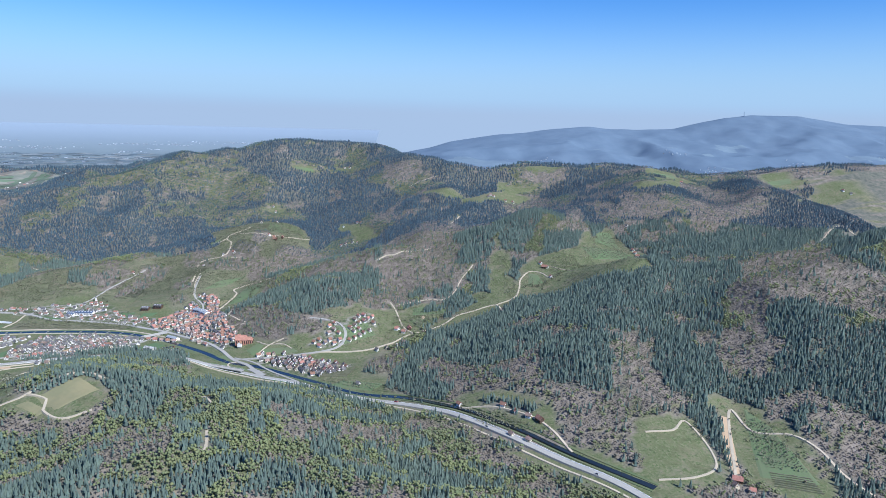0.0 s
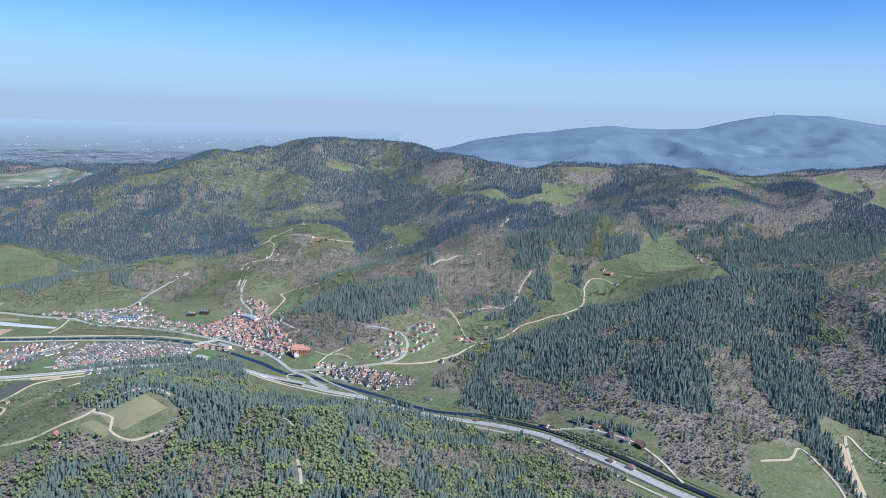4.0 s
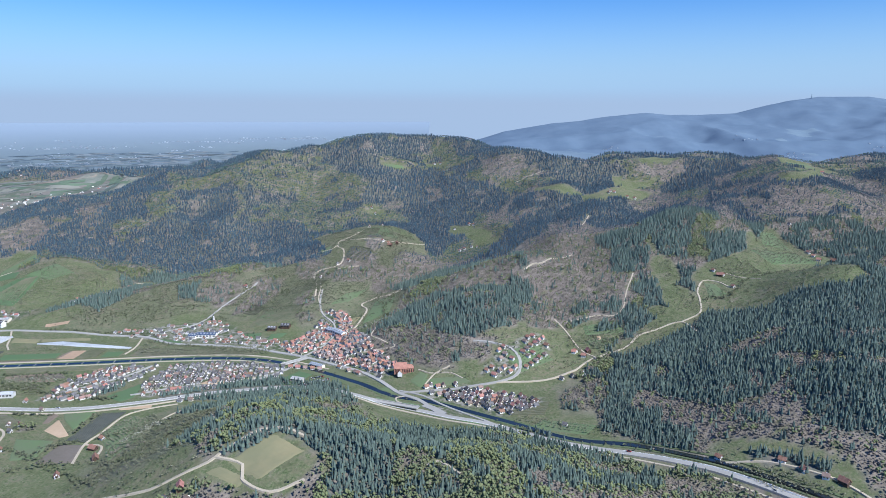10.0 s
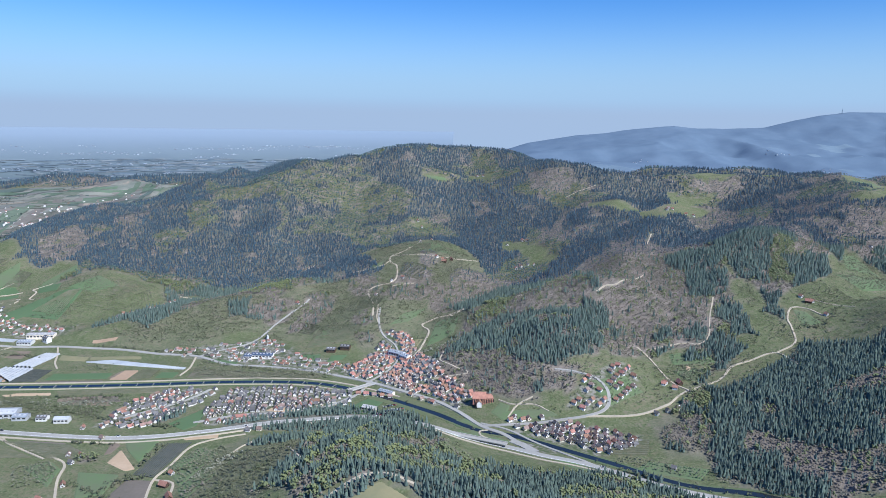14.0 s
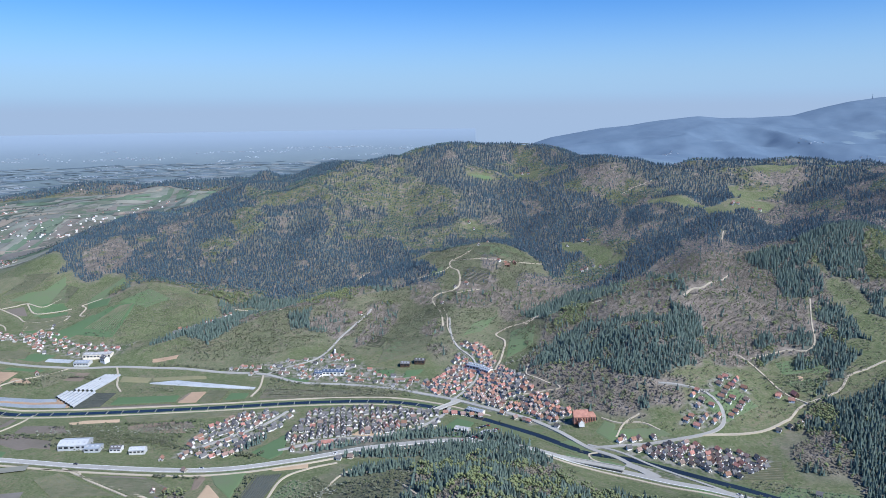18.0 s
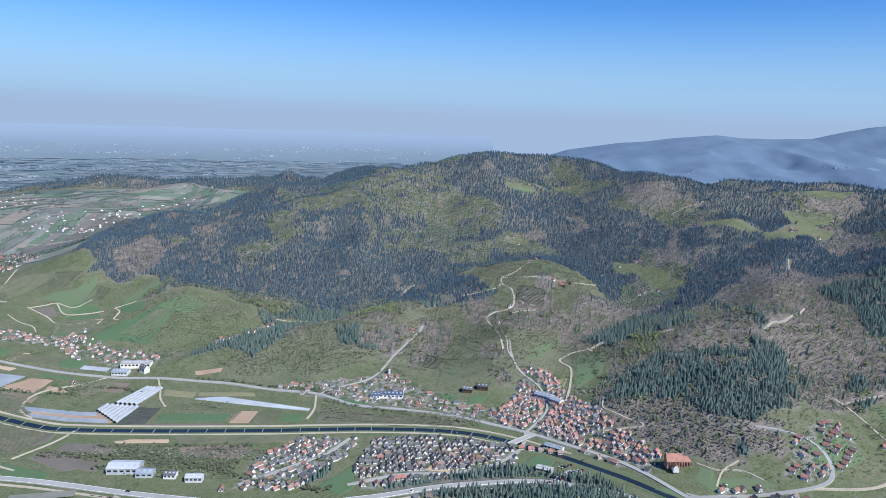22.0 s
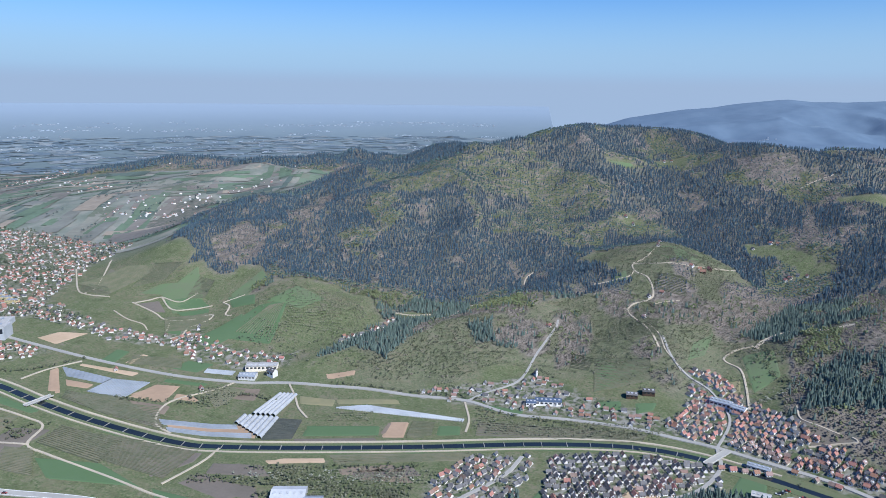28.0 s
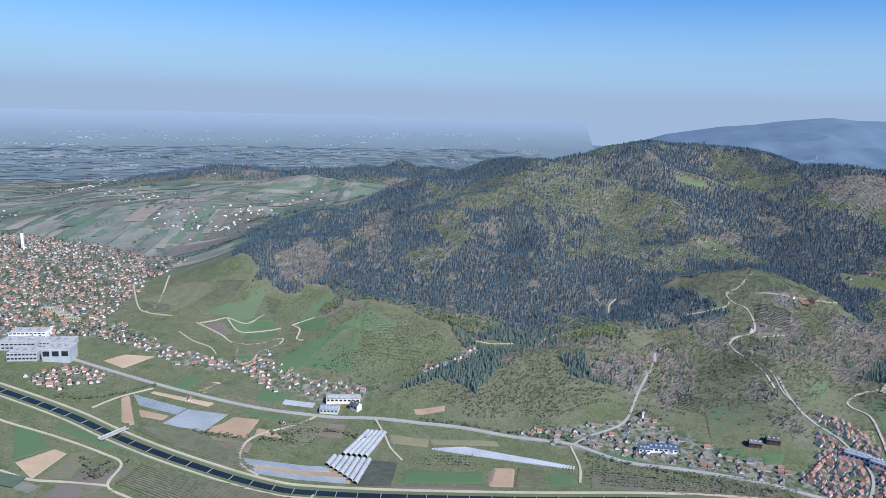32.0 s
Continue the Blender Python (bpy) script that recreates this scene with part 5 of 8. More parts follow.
yellow_field = mat("dry_pale_grass", (0.25, 0.225, 0.125), 0.95, scale=0.03, fine=0.2, second=(0.2, 0.195, 0.11))

dark_vines = mat("dark_vineyard_ground", (0.085, 0.095, 0.085), 0.95, scale=0.03, fine=0.3, second=(0.115, 0.12, 0.1))
vine_dark = mat("dark_vine_rows", (0.07, 0.08, 0.07), 0.95, scale=0.1, fine=0.8, second=(0.1, 0.105, 0.09))
FIELDS = [
    (sandy, "bare sandy field", [(-1055, 848), (-1039, 878), (-1025, 875), (-1024, 829)]),
    (brown, "dark ploughed field with rows", [(-1023, 875), (-1007, 883), (-1000, 842), (-1021, 831)]),
    (lush, "lush green field", [(-1096, 901), (-1066, 896), (-1041, 877), (-1056, 847)]),
    (lush, "lush green field", [(-1066, 904), (-1051, 915), (-994, 900), (-1002, 889)]),
    (vine_ground, "vineyard on the valley floor", [(-964, 879), (-900, 868), (-900, 830), (-966, 846)]),
    (terracotta, "narrow bare reddish field", [(-1045, 982), (-1040, 989), (-1003, 937), (-1007, 928)]),
    (terracotta, "bare reddish field", [(-1021, 966), (-984, 964), (-986, 951), (-1009, 950)]),
    (terracotta, "bare reddish field", [(-944, 946), (-932, 984), (-906, 988), (-903, 946)]),
    (terracotta, "bare reddish field", [(-902, 956), (-904, 971), (-886, 970), (-868, 957)]),
    (sandy, "pale bare strip field", [(-1028, 1006), (-957, 1005), (-962, 990), (-1029, 998)]),
    (sandy, "pale bare field beside the town", [(-1114, 1052), (-1103, 1078), (-1068, 1087), (-1081, 1040)]),
    (fallow, "dull fallow field", [(-1003, 943), (-941, 936), (-936, 906), (-997, 926)]),
    (fallow, "dull fallow field", [(-936, 934), (-905, 938), (-878, 897), (-934, 906)]),
    (terracotta, "bare reddish field with foil strips", [(-893, 917), (-799, 926), (-792, 898), (-872, 896)]),
    (lush, "lush green field", [(-758, 932), (-689, 941), (-690, 925), (-754, 914)]),
    (brown, "brown ploughed field", [(-683, 948), (-660, 952), (-663, 925), (-688, 921)]),
    (lush, "lush green field", [(-636, 949), (-611, 951), (-611, 930), (-636, 925)]),
    (vine_ground, "orchard ground with rows", [(-659, 952), (-638, 952), (-638, 925), (-661, 922)]),
    (yellow_field, "dull yellowish field", [(-745, 990), (-681, 999), (-675, 985), (-741, 976)]),
    (lush, "green field by the road", [(-591, 1000), (-552, 990), (-558, 978), (-597, 985)]),
    (fallow, "long fallow field beside the river", [(-600, 962), (-440, 955), (-450, 936), (-600, 930)]),
    (vine_ground, "steep vineyard below the orchard", [(-501, 1115), (-478, 1102), (-486, 1077), (-506, 1084)]),
    (lush, "large green vineyard on the hillside", [(-478, 1102), (-418, 1092), (-425, 1051), (-484, 1034)]),
    (vine_ground, "hillside vineyard", [(-1193, 1251), (-1150, 1300), (-1080, 1281), (-1124, 1215)]),
    (bright, "green vineyard slope", [(-1048, 1215), (-1027, 1290), (-986, 1215), (-1008, 1170)]),
    (vine_ground, "hillside vineyard", [(-1015, 1160), (-962, 1176), (-944, 1137), (-993, 1118)]),
    (bright, "green slope beside the forest", [(-952, 1222), (-931, 1290), (-915, 1265), (-930, 1178)]),
    (lush, "smooth dark green slope", [(-935, 1110), (-895, 1180), (-858, 1188), (-850, 1095)]),
    (bright, "bright meadow behind the village", [(-328, 1030), (-292, 1058), (-285, 1110), (-320, 1110)]),
    (lush, "flat green sports field", [(-406, 848), (-377, 895), (-357, 886), (-372, 842)]),
    (bright, "bright meadow beside the bypass", [(-280, 815), (-235, 800), (-245, 790), (-278, 800)]),
    (bright, "meadow below the church", [(-250, 850), (-190, 850), (-175, 836), (-235, 832)]),
    (yellow_field, "olive hilltop field", [(-355, 577), (-324, 600), (-295, 582), (-324, 556)]),
    (yellow_field, "olive field below the hilltop", [(-369, 570), (-356, 576), (-334, 565), (-336, 552)]),
    (bright, "steep eastern meadow with young trees", [(278, 620), (290, 586), (296, 505), (250, 517)]),
    (bright, "meadow in the side valley", [(70, 899), (102, 931), (128, 935), (110, 905)]),
    (bright, "meadow on the side valley slope", [(261, 1220), (284, 1216), (290, 1150), (246, 1160)]),
    (bright, "meadow below the hamlet", [(-150, 885), (-100, 905), (-85, 880), (-125, 850)]),
    (vine_ground, "stripy vineyard in the valley", [(-135, 790), (-100, 790), (-108, 762), (-140, 766)]),
    (bright, "bright valley meadow", [(-110, 755), (-60, 735), (-75, 715), (-130, 735)]),
    (bright, "summit meadow", [(-395, 1812), (-345, 1830), (-340, 1812), (-385, 1800)]),
    (lush, "strip of young crop", [(-930, 1000), (-880, 1003), (-885, 990), (-930, 988)]),
    (brown, "dark strip field", [(-870, 1002), (-825, 1003), (-822, 972), (-862, 975)]),
    (vine_ground, "strip field with rows", [(-990, 1042), (-935, 1050), (-925, 1025), (-985, 1020)]),
    (lush, "green field before the hamlet", [(-930, 1050), (-895, 1050), (-905, 1020), (-940, 1022)]),
]
FIELDS.append((sandy, "strip of pale felled timber on the eastern slope", [(250, 608), (262, 606), (240, 520), (229, 522)]))
FIELDS.append((fallow, "pale cleared slope with brushwood above the village", [(-322, 956), (-301, 984), (-272, 932), (-308, 934)]))
FIELDS += [(bright, "bright narrow meadow behind the village", [(-382, 1085), (-366, 1130), (-333, 1168), (-358, 1105)]), (yellow_field, "dry meadow behind the last houses", [(-356, 1052), (-330, 1063), (-338, 1034), (-354, 1032)]),
           (lush, "small green field above the road", [(-484, 1018), (-456, 1019), (-459, 996), (-484, 998)]), (lush, "small green field above the road", [(-447, 1014), (-421, 1016), (-428, 1001), (-449, 990)]),
           (lush, "lawn among the new houses", [(-444, 870), (-424, 871), (-428, 862), (-441, 861)]), (sandy, "bare ground of the building site", [(-470, 868), (-448, 866), (-446, 842), (-482, 846)]),
           (bright, "green meadow between river and bypass", [(-290, 838), (-268, 842), (-240, 806), (-262, 803)]), (bright, "green wedge between the roads", [(-245, 806), (-230, 796), (-222, 786), (-246, 793)]),
           (bright, "meadow below the church", [(-236, 866), (-224, 857), (-232, 836), (-250, 848)]), (bright, "long meadow beside the bypass", [(-200, 770), (-176, 752), (-150, 722), (-180, 735)]),
           (bright, "orchard meadow in the side valley", [(-44, 959), (2, 971), (6, 933), (-45, 935)]), (bright, "orchard meadow in the side valley", [(-50, 926), (-2, 928), (-13, 907), (-33, 901)]), (sandy, "pale building plot in the side valley", [(-32, 935), (-22, 933), (-26, 918), (-35, 917)]),
           (bright, "bright meadow below the hill farms", [(124, 1038), (138, 1030), (145, 996), (118, 992)]), (bright, "upland meadow on the pass", [(715, 1590), (770, 1600), (765, 1575), (710, 1570)]), (bright, "upland meadow", [(460, 1600), (510, 1605), (510, 1570), (465, 1570)])]
FIELDS.append((terracotta, "small bare reddish field at the foot of the hill", [(-770, 1040), (-735, 1050), (-735, 1036), (-765, 1026)]))
FIELDS.append((fallow, "long brown vineyard south of the river", [(-1000, 865), (-965, 872), (-975, 800), (-1010, 800)]))
FIELDS += [(lush, "dark green vineyard plot", [(-1041, 1202), (-999, 1224), (-967, 1195), (-1015, 1182)]), (lush, "dark green vineyard plot", [(-1013, 1157), (-984, 1156), (-968, 1110), (-989, 1116)]), (fallow, "pale brown vineyard plot", [(-1070, 1192), (-1043, 1204), (-1018, 1173), (-1038, 1172)]), (vine_ground, "bare brown vineyard plot", [(-1137, 1232), (-1114, 1280), (-1101, 1247), (-1132, 1229)]), (lush, "smooth green slope above the lane", [(-950, 1107), (-910, 1165), (-896, 1122), (-920, 1080)]), (lush, "green vineyard plot", [(-1011, 1177), (-966, 1192), (-960, 1172), (-983, 1159)]), (vine_ground, "hillside vineyard", [(-1153, 1214), (-1177, 1311), (-1122, 1256), (-1123, 1213)])]
FIELDS += [(fallow, "wide brown fallow field south of the river", [(-889, 873), (-827, 871), (-829, 854), (-852, 821)]),
           (fallow, "brown vineyard field beside the farm track", [(-830, 820), (-814, 839), (-757, 818), (-782, 800)]),
           (fallow, "dull brown strip field", [(-814, 855), (-772, 858), (-755, 838), (-814, 835)]),
           (brown, "dark ploughed field near the terraces", [(-703, 863), (-663, 874), (-638, 844), (-690, 844)]),
           (vine_ground, "young orchard rows beside the dyke", [(-724, 883), (-600, 903), (-595, 886), (-713, 865)]),
           (lush, "large green field above the bypass", [(-846, 812), (-790, 799), (-788, 787), (-827, 787)]),
           (fallow, "fallow field beside the foil rows", [(-925, 923), (-902, 927), (-882, 904), (-907, 899)])]
VALLEY_FIELDS = [
    (vine_ground, "orchard rows on the valley floor", [(-885, 989), (-860, 999), (-841, 996), (-853, 947)]),
    (lush, "long lush strip field", [(-756, 922), (-687, 942), (-684, 919), (-756, 908)]),
    (dark_vines, "field with dark narrow rows", [(-789, 940), (-763, 941), (-761, 903), (-788, 897)]),
    (fallow, "narrow fallow strip beside the river", [(-762, 906), (-685, 918), (-684, 908), (-760, 897)]),
    (terracotta, "bare reddish field", [(-681, 950), (-661, 953), (-661, 918), (-685, 915)]),
    (vine_ground, "field with narrow rows", [(-659, 953), (-648, 954), (-644, 921), (-660, 919)]),
    (yellow_field, "olive field beside the road", [(-784, 992), (-742, 989), (-741, 972), (-778, 972)]),
    (lush, "green strip field", [(-1016, 1020), (-1017, 1055), (-997, 1052), (-996, 1010)]),
    (sandy, "pale bare strip field", [(-990, 1021), (-985, 1051), (-974, 1050), (-976, 1017)]),
    (vine_ground, "strip field with rows", [(-956, 1017), (-952, 1058), (-941, 1057), (-945, 1020)]),
    (fallow, "wide dark fallow field", [(-999, 934), (-950, 949), (-882, 905), (-954, 912)]),
    (brown, "dark ploughed field", [(-946, 943), (-894, 944), (-891, 923), (-929, 922)]),
    (sandy, "pale stubble field below the river", [(-774, 866), (-719, 876), (-721, 865), (-769, 856)]),
    (vine_ground, "rows of young fruit trees", [(-717, 876), (-640, 890), (-639, 879), (-711, 864)]),
    (brown, "dark ploughed field below the rows", [(-709, 861), (-648, 872), (-645, 858), (-704, 847)]),
    (bright, "green vineyard slope", [(-1083, 1217), (-1059, 1241), (-1015, 1250), (-998, 1210)]),
    (lush, "green vineyard slope", [(-955, 1216), (-912, 1215), (-901, 1182), (-932, 1179)]),
    (bright, "green orchard slope", [(-861, 1229), (-811, 1201), (-838, 1168), (-892, 1185)]),
    (bright, "terraced green slope above the side valley", [(215, 1130), (290, 1145), (305, 1100), (230, 1080)]),
    (bright, "bright green hilltop orchard", [(-390, 1372), (-332, 1392), (-304, 1335), (-360, 1328)]),
    (bright, "green meadow on the vine hill", [(-440, 1300), (-418, 1312), (-418, 1280), (-445, 1275)]),
    (sandy, "bare sandy field shaped like a wedge", [(-582, 724), (-583, 754), (-550, 715), (-558, 711)]),
    (brown, "dark ploughed field beside the sandy one", [(-592, 737), (-600, 770), (-585, 760), (-586, 741)]),
    (bright, "bright green meadow below the bypass", [(-590, 769), (-553, 777), (-553, 725), (-576, 750)]),
    (dark_vines, "long dark vineyard strip", [(-549, 705), (-546, 766), (-523, 770), (-529, 701)]),
    (fallow, "dull fallow field below the farm", [(-551, 700), (-526, 699), (-517, 662), (-554, 660)]),
    (bright, "bright meadow beside the lane", [(-599, 709), (-558, 707), (-556, 670), (-577, 665)]),
    (bright, "green orchard meadow beside the lane", [(-652, 713), (-630, 725), (-614, 712), (-605, 677)]),
    (fallow, "dark fallow field below the bypass", [(-685, 761), (-640, 760), (-606, 740), (-641, 736)]),
    (bright, "green orchard ground", [(-528, 720), (-511, 761), (-490, 749), (-498, 681)]),
    (bright, "green meadow beside the farm", [(-500, 680), (-491, 728), (-472, 699), (-484, 652)]),
    (sandy, "bare ground beside the bypass", [(-539, 781), (-504, 792), (-502, 779), (-534, 772)]),
    (lush, "green wedge beside the new houses", [(-566, 807), (-539, 855), (-534, 805), (-542, 794)]),
    (vine_ground, "large trained orchard with narrow rows", [(-733, 749), (-719, 763), (-649, 728), (-701, 723)]),
    (fallow, "dull fallow field beside the rows", [(-698, 757), (-631, 755), (-600, 729), (-637, 728)]),
    (fallow, "dark field north of the halls", [(-824, 835), (-763, 824), (-752, 804), (-807, 811)]),
    (sandy, "pale stubble strip", [(-769, 863), (-758, 870), (-723, 876), (-717, 865)]),
    (fallow, "dark field below the dyke", [(-702, 858), (-648, 875), (-634, 856), (-688, 843)]),
    (vine_ground, "long field with rows below the dyke", [(-721, 877), (-599, 902), (-594, 890), (-708, 865)]),
    (lush, "large lush field south of the river", [(-954, 826), (-900, 833), (-849, 809), (-925, 800)]),
    (vine_ground, "vineyard with narrow rows", [(-984, 833), (-961, 838), (-935, 800), (-973, 802)]),
    (sandy, "pale bare field", [(-994, 817), (-983, 825), (-972, 803), (-979, 798)]),
    (fallow, "wide dark fallow field along the river", [(-949, 874), (-832, 875), (-841, 824), (-900, 836)]),
    (terracotta, "reddish bare strip", [(-1046, 978), (-1043, 992), (-1004, 938), (-1018, 933)]),
    (terracotta, "reddish bare field beside the foil rows", [(-946, 951), (-928, 983), (-912, 987), (-905, 961)]),
]
for m, label, quad in VALLEY_FIELDS:
    drape("field", quad, m, label, 0.36)
    if m in (vine_ground, dark_vines) or label.startswith(("wide dark", "dull fallow field beside")):
        rows("vine_rows", quad, 2.3 if m is vine_ground else 1.8, 0.8, 0.9, vine_dark if m is dark_vines else vine_mat, "brown rows of trained vines and fruit bushes", "vines")
for m, label, quad in FIELDS:
    drape("field", quad, m, label)
for quad, gap, wide, tall in (((FIELDS[4][2]), 2.6, 1.0, 1.3), (FIELDS[17][2], 2.6, 1.0, 1.6), (FIELDS[21][2], 2.4, 0.9, 1.2), (FIELDS[22][2], 2.6, 1.0, 1.3),
                              (FIELDS[23][2], 3.0, 1.0, 1.3), (FIELDS[25][2], 2.8, 1.0, 1.3), (FIELDS[20][2], 3.0, 1.2, 1.0),
                              (FIELDS[1][2], 2.4, 0.9, 0.8), (FIELDS[38][2], 3.2, 1.2, 1.5), (FIELDS[43][2], 2.8, 1.2, 1.2), ):
    rows("vine_rows", quad, gap, wide, tall, vine_mat, "brown rows of trained vines and fruit bushes", "vines")
for k in (11, 12):
    rows("vine_rows", FIELDS[k][2], 2.8, 1.1, 1.0, vine_mat, "brown rows of trained vines and fruit bushes", "vines")
SLOPE_ROWS = [[(-440, 1135), (-405, 1130), (-400, 1165), (-435, 1175)], [(-390, 1255), (-350, 1245), (-345, 1280), (-385, 1290)], [(-1100, 1230), (-1060, 1250), (-1050, 1290), (-1095, 1290)],
              [(-1185, 1250), (-1140, 1240), (-1120, 1215), (-1165, 1215)], [(-905, 1120), (-880, 1175), (-862, 1180), (-858, 1110)], [(262, 525), (290, 515), (292, 495), (258, 505)],
              [(-1010, 1210), (-985, 1215), (-990, 1260), (-1015, 1265)], [(-380, 1340), (-345, 1345), (-345, 1375), (-375, 1378)]]
for quad in SLOPE_ROWS:
    rows("vine_rows", quad, 2.6, 0.9, 1.1, vine_mat, "terraced rows of vines on the slope", "vines")
# foil-covered rows
for quad, m in (([(-1039, 990), (-977, 980), (-980, 967), (-1021, 971)], foil_dull), ([(-984, 945), (-977, 980), (-938, 984), (-944, 943)], foil_dull),
                ([(-893, 914), (-820, 922), (-815, 914), (-886, 906)], foil_dull), ([(-880, 902), (-800, 908), (-796, 899), (-874, 896)], foil_dull),
                ([(-740, 970), (-709, 979), (-611, 963), (-612, 957)], foil), ([(-900, 1034), (-868, 1036), (-868, 1026), (-900, 1024)], foil)):
    rows("foil_rows", quad, 2.4, 1.7, 0.9, m, "rows of crops under pale plastic foil", "foil rows", bushy=0.05, lift=0.2)


# ---------------------------------------------------------------- orchards, hedges, single trees
orchard_mat = mat("orchard_twigs", (0.185, 0.185, 0.128), 0.95, scale=0.05, fine=0.6, per="island", second=(0.12, 0.13, 0.08))
hedge_mat = mat("hedge_leaves", (0.088, 0.104, 0.055), 0.95, scale=0.05, fine=0.6, per="island", second=(0.105, 0.105, 0.07))
bloom_mat = mat("white_blossom", (0.3, 0.3, 0.24), 0.95, scale=0.1, fine=0.6, per="island", second=(0.2, 0.21, 0.15))


def planted(quad, gap, row_gap):
    a, b, c, d = [np.array(p, float) for p in quad]
    nu, nv = max(2, int(np.hypot(*(b - a)) / gap)), max(2, int(np.hypot(*(d - a)) / row_gap))
    u, v = np.meshgrid((np.arange(nu) + 0.5) / nu, (np.arange(nv) + 0.5) / nv)
    u, v = u.ravel()[:, None], v.ravel()[:, None]
    p = (a * (1 - u) + b * u) * (1 - v) + (d * (1 - u) + c * u) * v
    return p + rng.uniform(-0.5, 0.5, p.shape)


ORCHARDS = [[(-600, 978), (-430, 967), (-432, 941), (-604, 943)], [(-888, 984), (-860, 1002), (-842, 960), (-869, 945)], [(-647, 1052), (-624, 1045), (-627, 1002), (-650, 1009)], [(-766, 853), (-651, 858), (-633, 808), (-728, 800)], [(-510, 723), (-494, 763), (-473, 746), (-469, 684)], [(-70, 930), (0, 939), (-2, 910), (-64, 899)], [(-656, 708), (-632, 726), (-607, 693), (-632, 673)],
            [(-866, 1200), (-800, 1240), (-775, 1130), (-846, 1130)], [(-770, 1210), (-755, 1190), (-770, 1140), (-785, 1180)], [(-395, 1380), (-330, 1400), (-300, 1330), (-350, 1320)],
            [(-526, 722), (-511, 759), (-491, 748), (-499, 684)], [(-498, 680), (-491, 726), (-474, 699), (-484, 655)], [(-650, 712), (-631, 722), (-618, 710), (-610, 682)], [(272, 610), (290, 580), (292, 520), (262, 530)], [(250, 1200), (295, 1190), (300, 1130), (240, 1140)], [(135, 1085), (200, 1095), (205, 1050), (160, 1030)], [(220, 1128), (290, 1142), (303, 1102), (232, 1084)], [(80, 1110), (100, 1112), (98, 1050), (80, 1050)], [(84, 1020), (100, 1030), (104, 970), (86, 965)], [(-42, 957), (0, 968), (4, 936), (-42, 937)], [(40, 985), (62, 985), (60, 965), (40, 965)], [(-48, 925), (-6, 926), (-14, 909), (-33, 903)],
            [(20, 640), (60, 615), (90, 580), (40, 600)], [(-740, 960), (-700, 965), (-700, 946), (-742, 940)], [(-590, 960), (-450, 956), (-460, 942), (-590, 935)],
            [(-20, 935), (20, 965), (45, 935), (0, 915)], [(-130, 765), (-40, 720), (-50, 705), (-140, 750)], [(-470, 1180), (-430, 1230), (-400, 1170), (-440, 1130)],
            [(-690, 860), (-600, 868), (-600, 846), (-690, 838)], [(-350, 1290), (-300, 1310), (-285, 1260), (-335, 1230)], [(-820, 1210), (-770, 1230), (-765, 1190), (-815, 1160)], [(-1090, 1290), (-1040, 1290), (-1050, 1240), (-1100, 1240)], [(-600, 865), (-560, 870), (-560, 850), (-600, 845)], [(-870, 1140), (-845, 1140), (-840, 1100), (-880, 1100)], [(-270, 1120), (-245, 1110), (-255, 1070), (-285, 1085)]]
ox, oy = np.concatenate([planted(q, 2.7, 4.2) for q in ORCHARDS]).T
keep = rng.random(len(ox)) < 0.85
scatter("orchard_trees", SMALL_BUSHES, ox[keep], oy[keep], 2.6, orchard_mat, "rows of small grey-green orchard trees", "orchard", wide=(0.9, 1.4))
# loose bushes and trees on the open slopes and along lanes, river and fields
lx, ly = jittered(-1050, 400, 480, 1450, 4.2)
dens = 0.2 + 0.5 * np.clip(fbm(lx, ly, 70, 91, 3) + 0.15, 0, 1)
SCRUB = [(-650, 1115, 130, 40, 40), (-490, 1150, 60, 60, 0), (-440, 1200, 50, 60, 0), (-300, 1250, 40, 60, 0), (-470, 700, 60, 50, 0), (-450, 640, 60, 40, 0)]
dens = np.where((lx < -900) | (lx < -800) & (ly > 1240), 0.1 * dens, dens) + 0.5 * (zone(lx, ly, SCRUB) > 0)
on_slope = (height(lx, ly) - valley_line(lx, ly) > 10) & (woods_at(lx, ly) < 0)
on_slope &= zone(lx, ly, [(-335, 575, 52, 30, 20), (195, 555, 26, 50, 8)]) < 0
p = on_slope & (rng.random(len(lx)) < dens)
half = rng.random(p.sum()) < 0.5
scatter("slope_bushes", BUSHES, lx[p][half], ly[p][half], 2.6, hedge_mat, "green bushes and young trees on the open slopes", "bushes", wide=(1.0, 1.7))
scatter("slope_trees", BUSHES, lx[p][~half], ly[p][~half], 2.9, orchard_mat, "loose grey-brown fruit trees on the open slopes", "trees", wide=(0.9, 1.5))
sx_, sy_ = jittered(-820, -250, 600, 1420, 3.1)
p = (zone(sx_, sy_, SCRUB + BRUSH) + 0.7 * fbm(sx_, sy_, 34, 95, 3) > 0.12) & (woods_at(sx_, sy_) < 0) & (height(sx_, sy_) - valley_line(sx_, sy_) > 6) & (rng.random(len(sx_)) < 0.6)
for pick_, m, label in ((0, hedge_mat, "dense green scrub on the steep slopes"), (1, bare_mat, "grey leafless scrub on the steep slopes")):
    q_ = p & ((fbm(sx_, sy_, 26, 96, 2) + 0.3 * vnoise(sx_, sy_, 4, 97) > 0.4) == (pick_ == 1))
    scatter("scrub", SMALL_BUSHES, sx_[q_], sy_[q_], 2.5, m, label, "bushes", wide=(1.0, 1.7))
